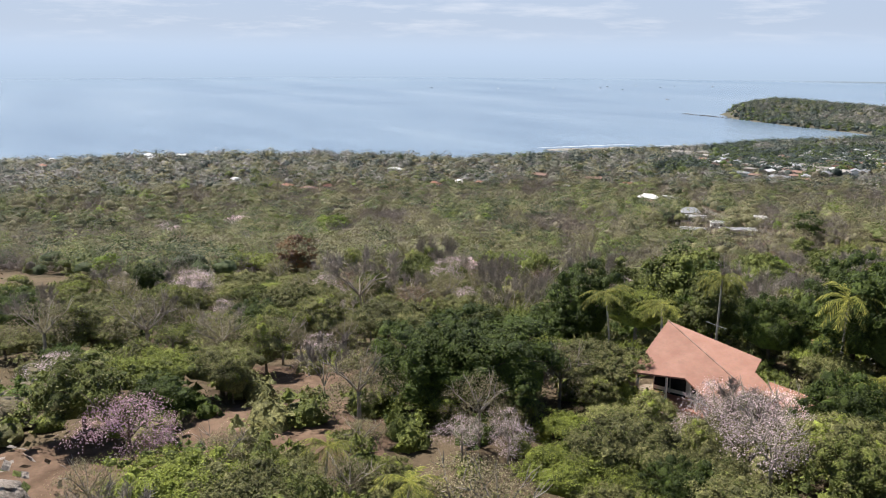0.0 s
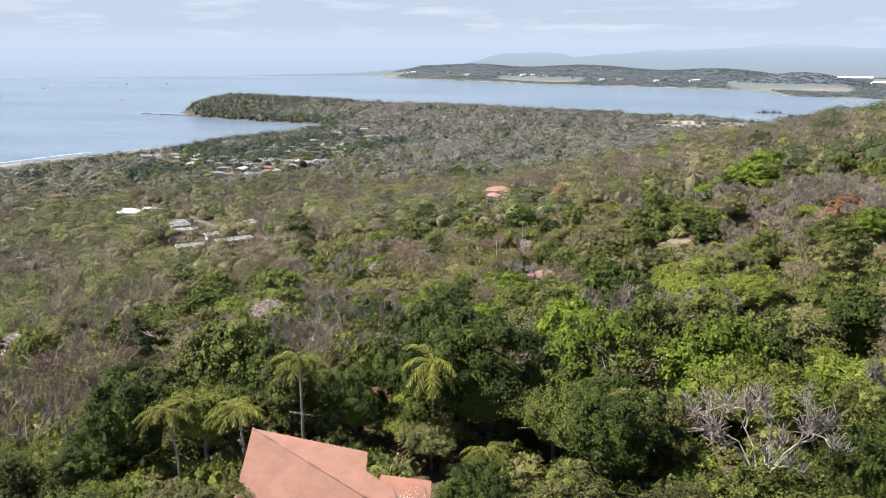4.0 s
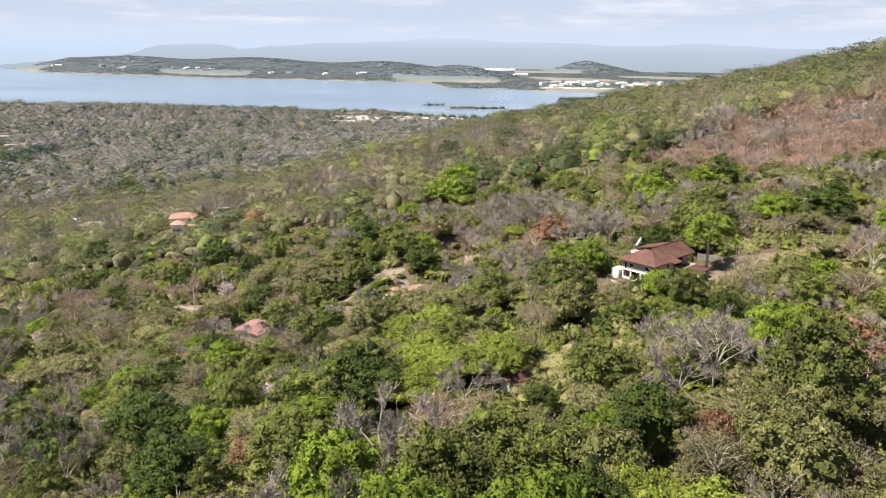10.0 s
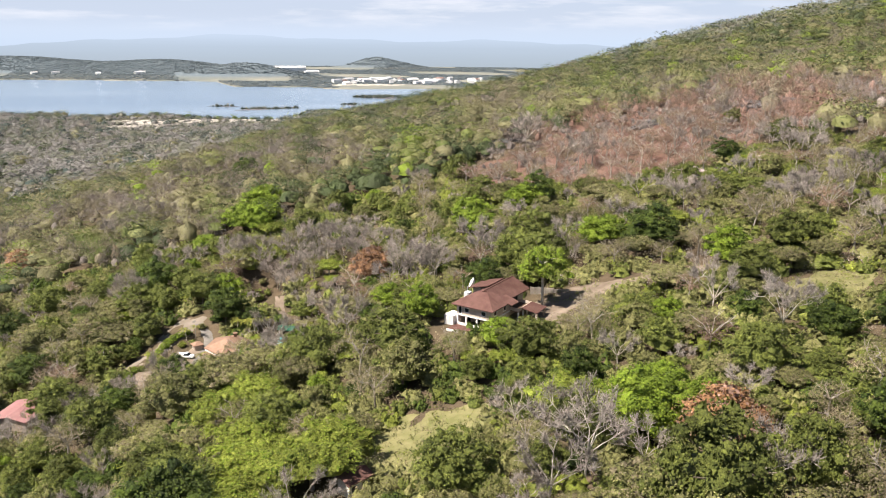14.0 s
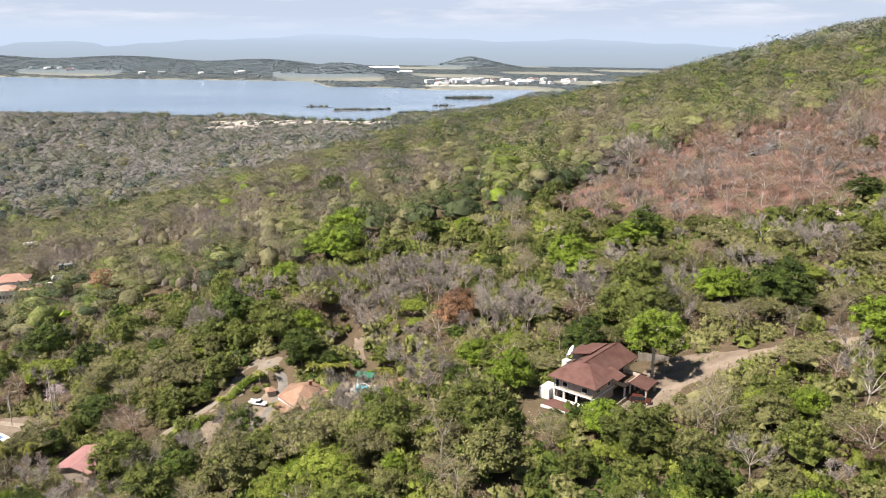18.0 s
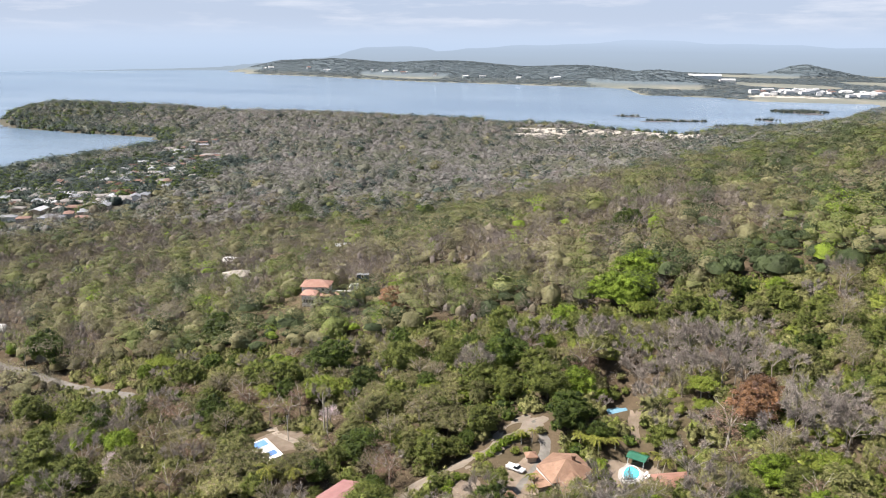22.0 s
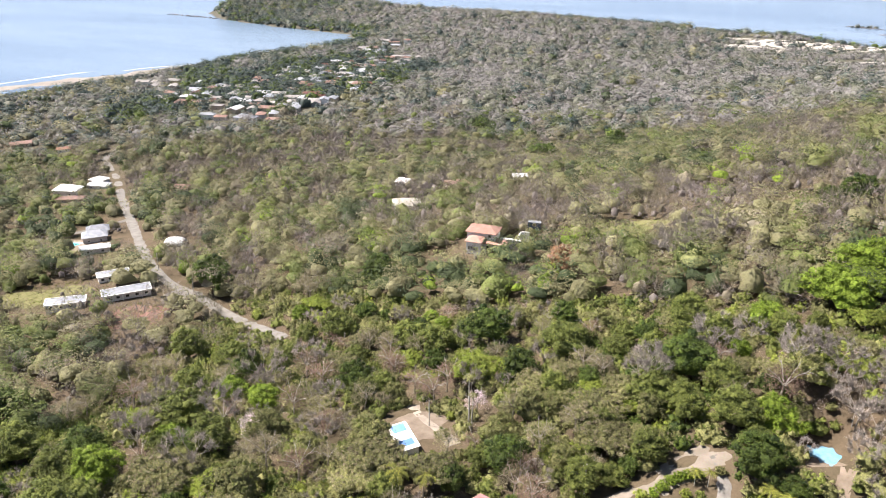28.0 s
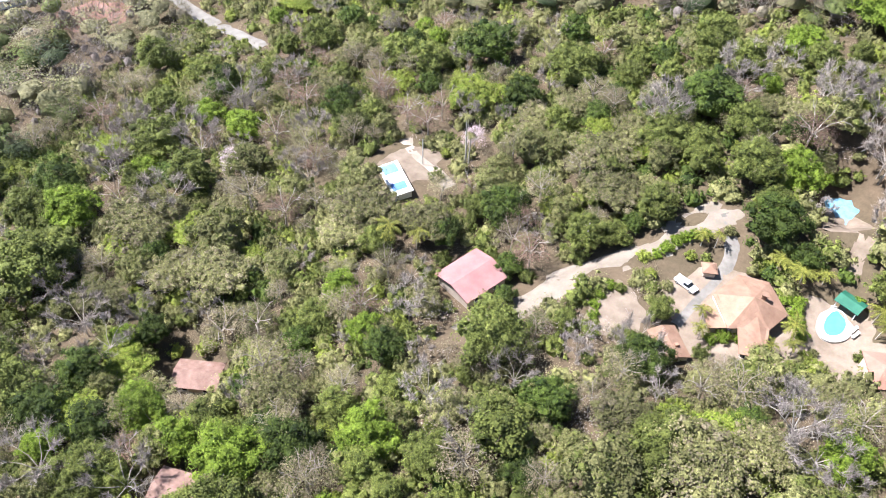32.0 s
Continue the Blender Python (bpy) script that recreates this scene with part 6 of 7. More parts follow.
prism(bm, [(-74.0, 83.2), (-70.6, 76.6), (-66.0, 78.6), (-60.2, 78.4), (-60.4, 80.3)], 99.6, lambda x, y: left_z(x, y) - 0.23)
part("wall", at_house(bm), WHITE, root)
bm = bmesh.new()
prism(bm, [(-73.6, 83.7), (-60.6, 80.8), (-57.5, 81.7), (-60.9, 83.0), (-61.8, 85.2)], 99.6, lambda x, y: right_z(x, y) - 0.23)
part("wall", at_house(bm), WHITE, root)
for p0, p1, z0, z1 in (((-70.4, 76.45), (-66.2, 78.25), 102.7, 104.9), ((-65.6, 78.3), (-63.2, 78.2), 102.9, 104.7), ((-62.9, 78.2), (-60.9, 78.15), 102.9, 104.5), ((-70.4, 76.45), (-66.2, 78.25), 100.2, 102.2)):
    v0, v1 = Vector((*p0, 0)), Vector((*p1, 0))
    nrm = Vector((v1.y - v0.y, -(v1.x - v0.x), 0)).normalized()
    count = 2 if (v1 - v0).length > 3 else 1
    for k in range(count):
        s, e = v0.lerp(v1, (k + 0.05) / count) + nrm * 0.14, v0.lerp(v1, (k + 0.95) / count) + nrm * 0.14
        bm = bmesh.new()
        vs = [bm.verts.new(q) for q in ((s.x, s.y, z0), (e.x, e.y, z0), (e.x, e.y, z1), (s.x, s.y, z1))]
        f = bm.faces.new(vs)
        bmesh.ops.solidify(bm, geom=[f], thickness=0.05)
        part("window", at_house(bm), GLASS, root)
bm = bmesh.new()
for x, y in ((-70.6, 73.6), (-67.4, 75.6), (-62.6, 76.0), (-59.9, 76.1)):
    box(bm, x - 0.12, x + 0.12, y - 0.12, y + 0.12, 100.6, left_z(x, y) - 0.2)
    part("post", at_house(bm), WHITE, root)
    bm = bmesh.new()
bm.free()
bm = bmesh.new()
prism(bm, [(-70.9, 73.2), (-67.2, 75.3), (-59.7, 75.8), (-60.2, 78.3), (-66.0, 78.5), (-70.6, 76.5)], 99.6, lambda x, y: 101.9)
part("veranda_floor", at_house(bm), TERRACOTTA, root, "terracotta tiled veranda floor")
bm = bmesh.new()
for z in (102.3, 102.6, 102.9):
    rod(bm, (-70.7, 73.5, z), (-67.3, 75.5, z), 0.03)
rod(bm, (-62.6, 76.0, 102.9), (-59.9, 76.1, 102.9), 0.03)
part("railing", at_house(bm), WHITE, root)
bm = bmesh.new()
slab(bm, [(-59.6, 86.0, 105.0), (-56.4, 80.6, 104.4), (-51.2, 80.9, 103.9), (-53.6, 87.6, 104.5)], 0.2)
part("annex_roof", at_house(bm), TERRACOTTA, root, "lower terracotta tiled annex roof")
bm = bmesh.new()
prism(bm, [(-59.0, 85.4), (-56.2, 81.4), (-52.0, 81.6), (-54.0, 87.0)], 99.6, lambda x, y: 103.8)
part("annex_wall", at_house(bm), CREAM, root)
tagged(root, "angular white house with a steep salmon-orange tiled roof and veranda", "house")

ant = new("antenna")
ant.matrix_basis = pose(-74.1, 92.9, ground_z(-74.1, 92.9), 0, 0, 20)
part("mast", rod(bmesh.new(), (0, 0, -0.3), (0, 0, 6.2), 0.04), ZINC, ant)
bm = rod(bmesh.new(), (-1.6, 0, 6.4), (1.6, 0, 5.9), 0.035)
for k in range(6):
    rod(bm, (-1.4 + 0.55 * k, -0.45, 6.36 - 0.085 * k), (-1.4 + 0.55 * k, 0.45, 6.36 - 0.085 * k), 0.015, 4)
part("aerial", bm, ZINC, ant)
tagged(ant, "thin metal television aerial on a mast", "antenna")

cw = new("curved_wall")
cw.matrix_basis = Matrix.Translation((-81.5, 77.0, ground_z(-81.5, 77.0)))
for k in range(9):
    a0, a1 = math.radians(150 + 22 * k), math.radians(150 + 22 * (k + 1) - 1)
    ring_part = [(5.4 * math.cos(a0), 2.9 * math.sin(a0)), (5.4 * math.cos(a1), 2.9 * math.sin(a1)), (5.1 * math.cos(a1), 2.65 * math.sin(a1)), (5.1 * math.cos(a0), 2.65 * math.sin(a0))]
    part("wall_panel", prism(bmesh.new(), ring_part, -1.5, lambda x, y: 0.75), CONCRETE, cw)
tagged(cw, "low curved concrete wall round the forecourt", "wall")

# ---- the brown-roofed house ----
BLUEGREY = surface("blue_grey_paint", (0.20, 0.26, 0.32), (0.28, 0.34, 0.40), 0.6, 6, 0.7, 0.1)
BROWN = new("two_storey_house")
BROWN.matrix_basis = pose(24.0, 231.4, 103.4, 0, 0, 40)
# in the house's own axes: x runs along the right flank, y along the front to the back
H = 5.3
for b in ((0.6, 9.0, 0.2, 1.0, -1, 2.4), (0.2, 0.6, 1.0, 9.6, 2.62, H), (0.2, 9.4, 0.2, 1.0, 2.62, H), (8.6, 9.4, 1.0, 9.6, -1, H), (0.6, 8.6, 8.8, 9.6, -1, H), (3.2, 3.6, 1.0, 8.8, -1, 2.4)):
    part("wall", boxes(b), CREAM, BROWN)
part("upper_floor", boxes((0.0, 9.4, 0.0, 9.6, 2.4, 2.62)), WHITE, BROWN)
for y in (0.4, 4.0, 7.0, 9.4):
    part("post", boxes((0.1, 0.5, y - 0.2, y + 0.2, -1, 2.4)), WHITE, BROWN)
part("parapet", boxes((-0.1, 0.1, 0.0, 9.6, -0.2, 0.7)), WHITE, BROWN)
bm = bmesh.new()
W0, W1, D0, D1, z0, z1 = -0.9, 10.3, -0.9, 10.5, H, H + 2.3
slab(bm, [(W0, D1, z0), (W0, D0, z0), (4.4, 3.6, z1), (4.4, 6.4, z1)], 0.2)
slab(bm, [(W0, D0, z0), (W1, D0, z0), (5.6, 3.6, z1), (4.4, 3.6, z1)], 0.2)
slab(bm, [(W1, D0, z0), (W1, D1, z0), (5.6, 6.4, z1), (5.6, 3.6, z1)], 0.2)
slab(bm, [(W1, D1, z0), (W0, D1, z0), (4.4, 6.4, z1), (5.6, 6.4, z1)], 0.2)
slab(bm, [(4.4, 3.6, z1), (5.6, 3.6, z1), (5.6, 6.4, z1), (4.4, 6.4, z1)], 0.15)
part("front_roof", bm, MAROON, BROWN)
# rear wing: its ridge runs back from the front hip
part("rear_wall", boxes((9.4, 19.0, 1.6, 8.6, -1, 5.4)), CREAM, BROWN)
bm = bmesh.new()
slab(bm, [(5.0, 0.2, 5.45), (20.0, 0.2, 5.45), (19.0, 4.7, 8.1), (5.0, 4.7, 8.1)], 0.2)
slab(bm, [(20.0, 9.6, 5.45), (5.0, 9.6, 5.45), (5.0, 4.7, 8.1), (19.0, 4.7, 8.1)], 0.2)
slab(bm, [(20.0, 0.2, 5.45), (20.0, 9.6, 5.45), (19.0, 4.7, 8.1)], 0.2)
part("rear_roof", bm, MAROON, BROWN)
part("gable_end", prism(bmesh.new(), [(5.2, 1.4), (5.5, 1.4), (5.5, 8.0), (5.2, 8.0)], 5.2, lambda x, y: 8.0 - abs(y - 4.7) * 0.56), MAROON, BROWN)
part("ridge_cap", rod(bmesh.new(), (5.0, 4.7, 8.12), (19.0, 4.7, 8.12), 0.12), MAROON, BROWN)
part("back_wall", boxes((12.6, 18.4, 8.6, 12.4, -1, 5.4)), CREAM, BROWN)
bm = bmesh.new()
slab(bm, [(11.6, 7.4, 7.0), (11.6, 13.4, 5.5), (19.4, 13.4, 5.5), (19.4, 7.4, 7.0)], 0.2)
part("back_roof", bm, MAROON, BROWN)
bm = bmesh.new()
slab(bm, [(10.0, -2.0, 5.1), (6.4, -2.0, 5.1), (6.4, 1.6, 6.3), (10.0, 1.6, 6.3)], 0.2)
part("porch_roof", bm, MAROON, BROWN)
# the shade of the recess is put into the floor's dark colour
part("balcony_floor", boxes((9.6, 16.6, -2.2, 1.5, 2.4, 2.6)), TIMBER, BROWN, "balcony floor darkened to stand for the shaded recess")
for b in ((9.6, 9.8, -2.2, 1.5, 2.6, 3.4), (9.8, 16.6, -2.2, -2.05, 2.6, 3.3), (16.4, 16.6, -2.05, 1.5, 2.6, 3.3)):
    part("parapet", boxes(b), CREAM, BROWN)
part("balcony_door", boxes((10.4, 15.8, 1.45, 1.58, 2.7, 4.9)), GLASS, BROWN)
part("water_tank", boxes((6.6, 8.2, 10.2, 11.6, -1, 5.9)), WHITE, BROWN, "white tank housing behind the roof")
for x, y in ((9.7, -2.05), (14.5, -2.05), (12.2, -2.05)):
    part("post", boxes((x - 0.15, x + 0.15, y - 0.15, y + 0.15, -1, 2.4)), WHITE, BROWN)
part("carport_roof", (lambda b: (slab(b, [(10.8, -6.6, 2.75), (16.8, -6.2, 2.75), (16.4, -2.3, 3.35), (10.8, -2.3, 3.35)], 0.18), b)[1])(bmesh.new()), MAROON, BROWN)
for x, y in ((11.2, -6.2), (16.2, -5.8)):
    part("post", boxes((x - 0.2, x + 0.2, y - 0.2, y + 0.2, -1, 2.6)), CREAM, BROWN)
part("side_terrace", boxes((4.4, 9.0, -2.8, 0.1, -1, 0.12)), TIMBER, BROWN, "dark tiled side terrace")
for b in ((4.2, 4.4, -3.0, 0.1, -1, 0.9), (4.4, 9.2, -3.0, -2.8, -1, 0.9)):
    part("parapet", boxes(b), CREAM, BROWN)
for y, zz, w, h in ((2.2, 3.4, 1.3, 1.1), (6.8, 3.4, 1.3, 1.1), (8.6, 2.8, 0.9, 1.9)):
    opening(BROWN, y, zz, w, h, 0.2, "x", -1)
for x, zz, w, h in ((2.2, 3.3, 1.4, 1.3), (6.8, 3.3, 1.2, 1.4), (2.0, 0.3, 1.0, 2.0)):
    opening(BROWN, x, zz, w, h, 0.2, "y", -1)
for y in (2.3, 5.6, 8.2):
    part("doorway", boxes((3.14, 3.2, y - 0.7, y + 0.7, 0.05, 2.1)), GLASS, BROWN)
part("front_terrace", boxes((-4.0, -0.12, -0.4, 9.8, -1.2, 0.06)), MAROON, BROWN, "dark red paved terrace along the front")
part("terrace_edge", boxes((-4.2, -4.0, -0.4, 9.8, -1.2, 0.16)), WHITE, BROWN)
part("store_wall", boxes((-1.2, 2.4, 9.75, 12.2, -1.2, 2.3)), WHITE, BROWN, "white garden store beside the terrace")
part("apron", boxes((2.6, 12.0, -7.4, -3.1, -1.0, 0.08)), CONCRETE, BROWN, "pale concrete apron")
tagged(BROWN, "two-storey cream house with maroon-brown hip roofs and balconies", "house")
gt = new("garden_terrace")
gt.matrix_basis = pose(20.4, 247.2, 103.4, 0, 0, -50)
for b in ((-1.6, -1.35, -4.5, 4.5, -1.5, 1.05), (1.35, 1.6, -4.5, 4.5, -1.5, 1.05), (-1.35, 1.35, -4.5, -4.25, -1.5, 1.05), (-1.35, 1.35, 4.25, 4.5, -1.5, 1.05)):
    part("wall", boxes(b), WHITE, gt)
bm = bmesh.new()
slab(bm, [(-1.35, -4.25, 0.3), (1.35, -4.25, 0.3), (1.35, 4.25, 0.75), (-1.35, 4.25, 0.75)], 0.12)
part("floor", bm, BLUEGREY, gt, "blue-grey sloping floor")
tagged(gt, "white walled terrace trough with a blue-grey floor beside the house", "terrace")

plant("emergent", 42.0, 242.6, 5.2, 1.15)
STONE = surface("field_stone", (0.2, 0.175, 0.145), (0.33, 0.29, 0.245), 0.8, 6, 0.95, 0.5)
yw = new("garden_wall")
yw.matrix_basis = pose(50.0, 248.6, ground_z(50, 248.6), 0, 0, -32)
for k in range(8):
    part("wall_panel", boxes((-8 + 2 * k + 0.06, -6 + 2 * k - 0.06, -0.12, 0.12, -1.5, 0.55 + 0.06 * (k % 3))), STONE, yw)
    part("post", boxes((-8 + 2 * k - 0.14, -8 + 2 * k + 0.05, -0.16, 0.16, -1.5, 0.75)), STONE, yw)
tagged(yw, "low pale concrete wall at the back of the yard", "wall")

dish = new("satellite_dish")
dish.matrix_basis = pose(22.2, 243.4, 108.2, 0, 0, 40)
part("mast", rod(bmesh.new(), (0, 0, -5.0), (0, 0, 3.0), 0.09), ZINC, dish)
bm = bmesh.new()
bmesh.ops.create_uvsphere(bm, u_segments=18, v_segments=12, radius=1.5)
bmesh.ops.delete(bm, geom=[v for v in bm.verts if v.co.z > -0.75], context="VERTS")
bmesh.ops.solidify(bm, geom=bm.faces[:], thickness=0.05)
bm.transform(pose(0, -0.2, 4.3, 62, 0, 215))
part("reflector", bm, WHITE, dish)
part("feed_arm", rod(bmesh.new(), (0, 0, 3.0), (-0.6, -1.2, 4.1), 0.03), ZINC, dish)
tagged(dish, "large white satellite dish on a mast behind the roof", "satellite dish")


def car(name, x, y, turn, paint, label, pickup=False, z=None):
    root = new(name)
    root.matrix_basis = pose(x, y, ground_z(x, y) + 0.10 if z is None else z, 0, 0, turn)
    bm = bmesh.new()
    ln = 5.2 if pickup else 4.4
    box(bm, -ln / 2, ln / 2, -0.88, 0.88, 0.35, 0.95)
    bmesh.ops.bevel(bm, geom=bm.edges[:], offset=0.12, segments=2, affect="EDGES")
    if pickup:
        box(bm, -ln / 2 + 0.05, -0.35, -0.86, -0.76, 0.95, 1.25)
        box(bm, -ln / 2 + 0.05, -0.35, 0.76, 0.86, 0.95, 1.25)
    part("body", bm, paint, root)
    cx0, cx1 = (-0.35, 1.35) if pickup else (-2.0, 0.9)
    bm = bmesh.new()
    v = [bm.verts.new(p) for p in ((cx0, -0.82, 0.93), (cx1, -0.82, 0.93), (cx1, 0.82, 0.93), (cx0, 0.82, 0.93), (cx0 + 0.25, -0.68, 1.55), (cx1 - 0.65, -0.68, 1.55), (cx1 - 0.65, 0.68, 1.55), (cx0 + 0.25, 0.68, 1.55))]
    for f in ((4, 5, 6, 7), (0, 1, 5, 4), (1, 2, 6, 5), (2, 3, 7, 6), (3, 0, 4, 7)):
        bm.faces.new([v[k] for k in f])
    part("windows", bm, GLASS, root)
    part("roof", boxes((cx0 + 0.22, cx1 - 0.62, -0.7, 0.7, 1.53, 1.6)), paint, root)
    for sx in (-1, 1):
        for sy in (-1, 1):
            bm = bmesh.new()
            bmesh.ops.create_cone(bm, cap_ends=True, segments=14, radius1=0.34, radius2=0.34, depth=0.22)
            bm.transform(pose(sx * ln * 0.31, sy * 0.82, 0.34, 90, 0, 0))
            w = part("wheel", bm, RUBBER, root)
            bm = bmesh.new()
            bmesh.ops.create_cone(bm, cap_ends=True, segments=10, radius1=0.19, radius2=0.19, depth=0.24)
            bm.transform(pose(sx * ln * 0.31, sy * 0.83, 0.34, 90, 0, 0))
            part("rim", bm, ZINC, w)
    for sy in (-1, 1):
        part("headlight", boxes((ln / 2 - 0.03, ln / 2 + 0.015, sy * 0.62 - 0.16, sy * 0.62 + 0.16, 0.62, 0.78)), WHITE, root)
    return tagged(root, label, "car")


RUBBER = surface("tyre_rubber", (0.02, 0.02, 0.02), (0.04, 0.04, 0.04), 2, 20, 0.9, 0.1)
CARBROWN = surface("brown_car_paint", (0.07, 0.022, 0.016), (0.09, 0.03, 0.022), 0.5, 4, 0.25, 0.0, None, 0.6)
CARWHITE = surface("white_car_paint", (0.80, 0.80, 0.80), (0.84, 0.84, 0.84), 0.5, 4, 0.25, 0.0, None, 0.6)
car("estate_car", 35.0, 233.0, -30, CARBROWN, "dark brown estate car parked in the earth yard")
car("pickup_truck", -46.6, 300.9, -24, CARWHITE, "white pickup truck parked on the drive", True)

# ---- the hamlet house with the faceted roof ----
OCT = new("faceted_house")
OCT.matrix_basis = Matrix.Translation((-34, 297, 76.4))
part("wall", prism(bmesh.new(), [(-3.2, 7.2), (-6.2, 0.6), (-1.6, -5.2), (4.2, -3.2), (6.2, 2.0), (2.2, 7.8)][::-1], -1.5, lambda x, y: 4.1), CREAM, OCT)
peak = (0.3, 1.2, 6.7)
rim = [(-3.6, 8.4, 4.0), (2.5, 9.2, 4.0), (7.4, 2.2, 4.0), (4.6, -3.6, 4.0), (-1.2, -5.8, 4.0), (-2.6, -6.4, 3.9), (-7.2, 0.9, 4.0)]
for k in range(len(rim)):
    a, b = rim[k], rim[(k + 1) % len(rim)]
    bm = bmesh.new()
    slab(bm, [peak, b, a], 0.2)
    part("roof_facet", bm, TILES, OCT)
bm = bmesh.new()
slab(bm, [(4.7, -3.4, 4.3), (5.4, -9.9, 3.1), (0.6, -10.8, 3.1), (-1.0, -5.6, 4.3), (1.5, -1.5, 5.9)][::-1], 0.2)
part("front_roof", bm, TILES, OCT)
part("front_wall", boxes((0.9, 4.6, -9.4, -3.0, -1.5, 2.95)), CREAM, OCT)
bm = bmesh.new()
slab(bm, [(-8.5, -1.5, 2.4), (-6.0, -6.7, 2.3), (-2.0, -5.2, 3.0), (-6.9, 0.9, 3.1)][::-1], 0.18)
part("lower_roof", bm, TILES, OCT)
part("lower_wall", prism(bmesh.new(), [(-7.8, -1.4), (-5.8, -6.0), (-2.2, -4.6), (-6.2, 0.4)], -1.5, lambda x, y: 2.15), CREAM, OCT)
bm = bmesh.new()
prism(bm, [(-7.0, 0.7), (-2.3, -5.9), (-2.0, -5.7), (-6.7, 0.9)], 2.9, lambda x, y: 4.0)
part("clerestory", bm, WHITE, OCT, "white clerestory wall strip")
part("roof_core", prism(bmesh.new(), [(-6.4, 0.7), (-2.0, -5.6), (4.3, -3.3), (1.0, 1.0)], 3.2, lambda x, y: 4.1 + 0.25 * max(0, min(1, (y + 5) / 6))), TILES, OCT)
part("chimney_vent", boxes((1.6, 2.5, 2.0, 2.8, 6.0, 7.1), (1.4, 2.7, 1.8, 3.0, 7.1, 7.25)), TILES, OCT)
for x, zz in ((1.6, 0.6), (3.6, 0.6)):
    opening(OCT, x, zz, 1.1, 1.3, -9.4, "y", -1)
tagged(OCT, "house with a faceted salmon-orange roof and low front wing", "house")

shed = house("garden_shed", -45.9, 283.2, -52, 7.0, 5.0, 2.3, 0.9, TILES, CREAM, "small shed with an orange tiled roof beside the drive", 1.0, 0.4, 1, "shed", 76.4)
part("vent", boxes((0.8, 1.5, 0.5, 1.2, 2.6, 3.5)), TILES, shed)
house("well_house", -43.2, 306.4, 20, 2.4, 2.4, 1.7, 0.9, TILES, CREAM, "tiny orange-roofed well house beside the drive", 0.05, 0.4, 0, "shed")

pav = new("pool_pavilion")
pav.matrix_basis = pose(-15.7, 308.2, 78.0, 0, 0, -25)
part("roof", hip_roof(4.6, 3.4, 2.35, 0.7, 0.3, 1.0, 0.12), GREENROOF, pav)
for sx in (-1, 1):
    for sy in (-1, 1):
        part("post", boxes((sx * 2.1 - 0.08, sx * 2.1 + 0.08, sy * 1.5 - 0.08, sy * 1.5 + 0.08, -0.6, 2.4)), WHITE, pav)
part("bench", boxes((-1.8, 1.8, 0.9, 1.3, 0.35, 0.45), (-1.7, -1.5, 0.95, 1.25, -0.5, 0.35), (1.5, 1.7, 0.95, 1.25, -0.5, 0.35)), TIMBER, pav)
tagged(pav, "open pool pavilion with a green metal roof", "pavilion")


def pool_water(name, c):
    m, n, l, p = material(name, 0.08, 0, 0.5)
    tc = n.new("ShaderNodeTexCoord")
    t = noise_tex(n, l, tc.outputs["Object"], 0.8, 3)
    r = ramp(n, [(0.3, c), (0.7, tuple(min(1, v * 1.25) for v in c))])
    l.new(t.outputs[0], r.inputs[0])
    l.new(r.outputs[0], p.inputs["Base Color"])
    bp = n.new("ShaderNodeBump")
    bp.inputs["Strength"].default_value, bp.inputs["Distance"].default_value = 0.2, 0.05
    l.new(t.outputs[0], bp.inputs["Height"])
    l.new(bp.outputs[0], p.inputs["Normal"])
    return m


POOLBLUE = pool_water("pool_water", (0.10, 0.50, 0.60))


def pool(x, y, turn, rx, ry, deck, label, z=None, wob=0.12):
    """A swimming pool with a rounded outline in a pale deck."""
    root = new("swimming_pool")
    root.matrix_basis = pose(x, y, (ground_z(x, y) + 0.12) if z is None else z, 0, 0, turn)
    def edge(s, n=36):
        out = []
        for k in range(n):
            a = 2 * math.pi * k / n
            q = 1 + wob * math.sin(a * 2 + 0.6) + wob * 0.6 * math.sin(3 * a)
            out.append(((rx + s) * q * math.cos(a), (ry + s) * q * math.sin(a)))
        return out
    inner, rimm, outer = edge(0.0), edge(0.35), edge(deck)
    def band(p, q, zp, zq, low):
        bm = bmesh.new()
        n = len(p)
        a, b = [bm.verts.new((*v, zp)) for v in p], [bm.verts.new((*v, zq)) for v in q]
        c, d = [bm.verts.new((*v, low)) for v in p], [bm.verts.new((*v, low)) for v in q]
        for k in range(n):
            j = (k + 1) % n
            bm.faces.new((a[k], b[k], b[j], a[j]))
            bm.faces.new((a[j], c[j], c[k], a[k]))
            bm.faces.new((b[k], d[k], d[j], b[j]))
        return bm
    part("coping", band(inner, rimm, 0.16, 0.16, -1.0), WHITE, root)
    part("deck", band(rimm, outer, 0.10, 0.08, -1.0), CONCRETE, root, "pale paved pool deck")
    bm = bmesh.new()
    bm.faces.new([bm.verts.new((*v, 0.05)) for v in inner])
    part("water", bm, POOLBLUE, root, "clear turquoise water")
    return tagged(root, label, "pool")


pool(-17.4, 303.4, 75, 3.5, 2.0, 1.5, "small turquoise swimming pool with a white deck", 77.95, 0.06)
pool(-379.5, 420.3, 10, 5.0, 3.6, 2.2, "turquoise swimming pool beside the grey-roofed house")


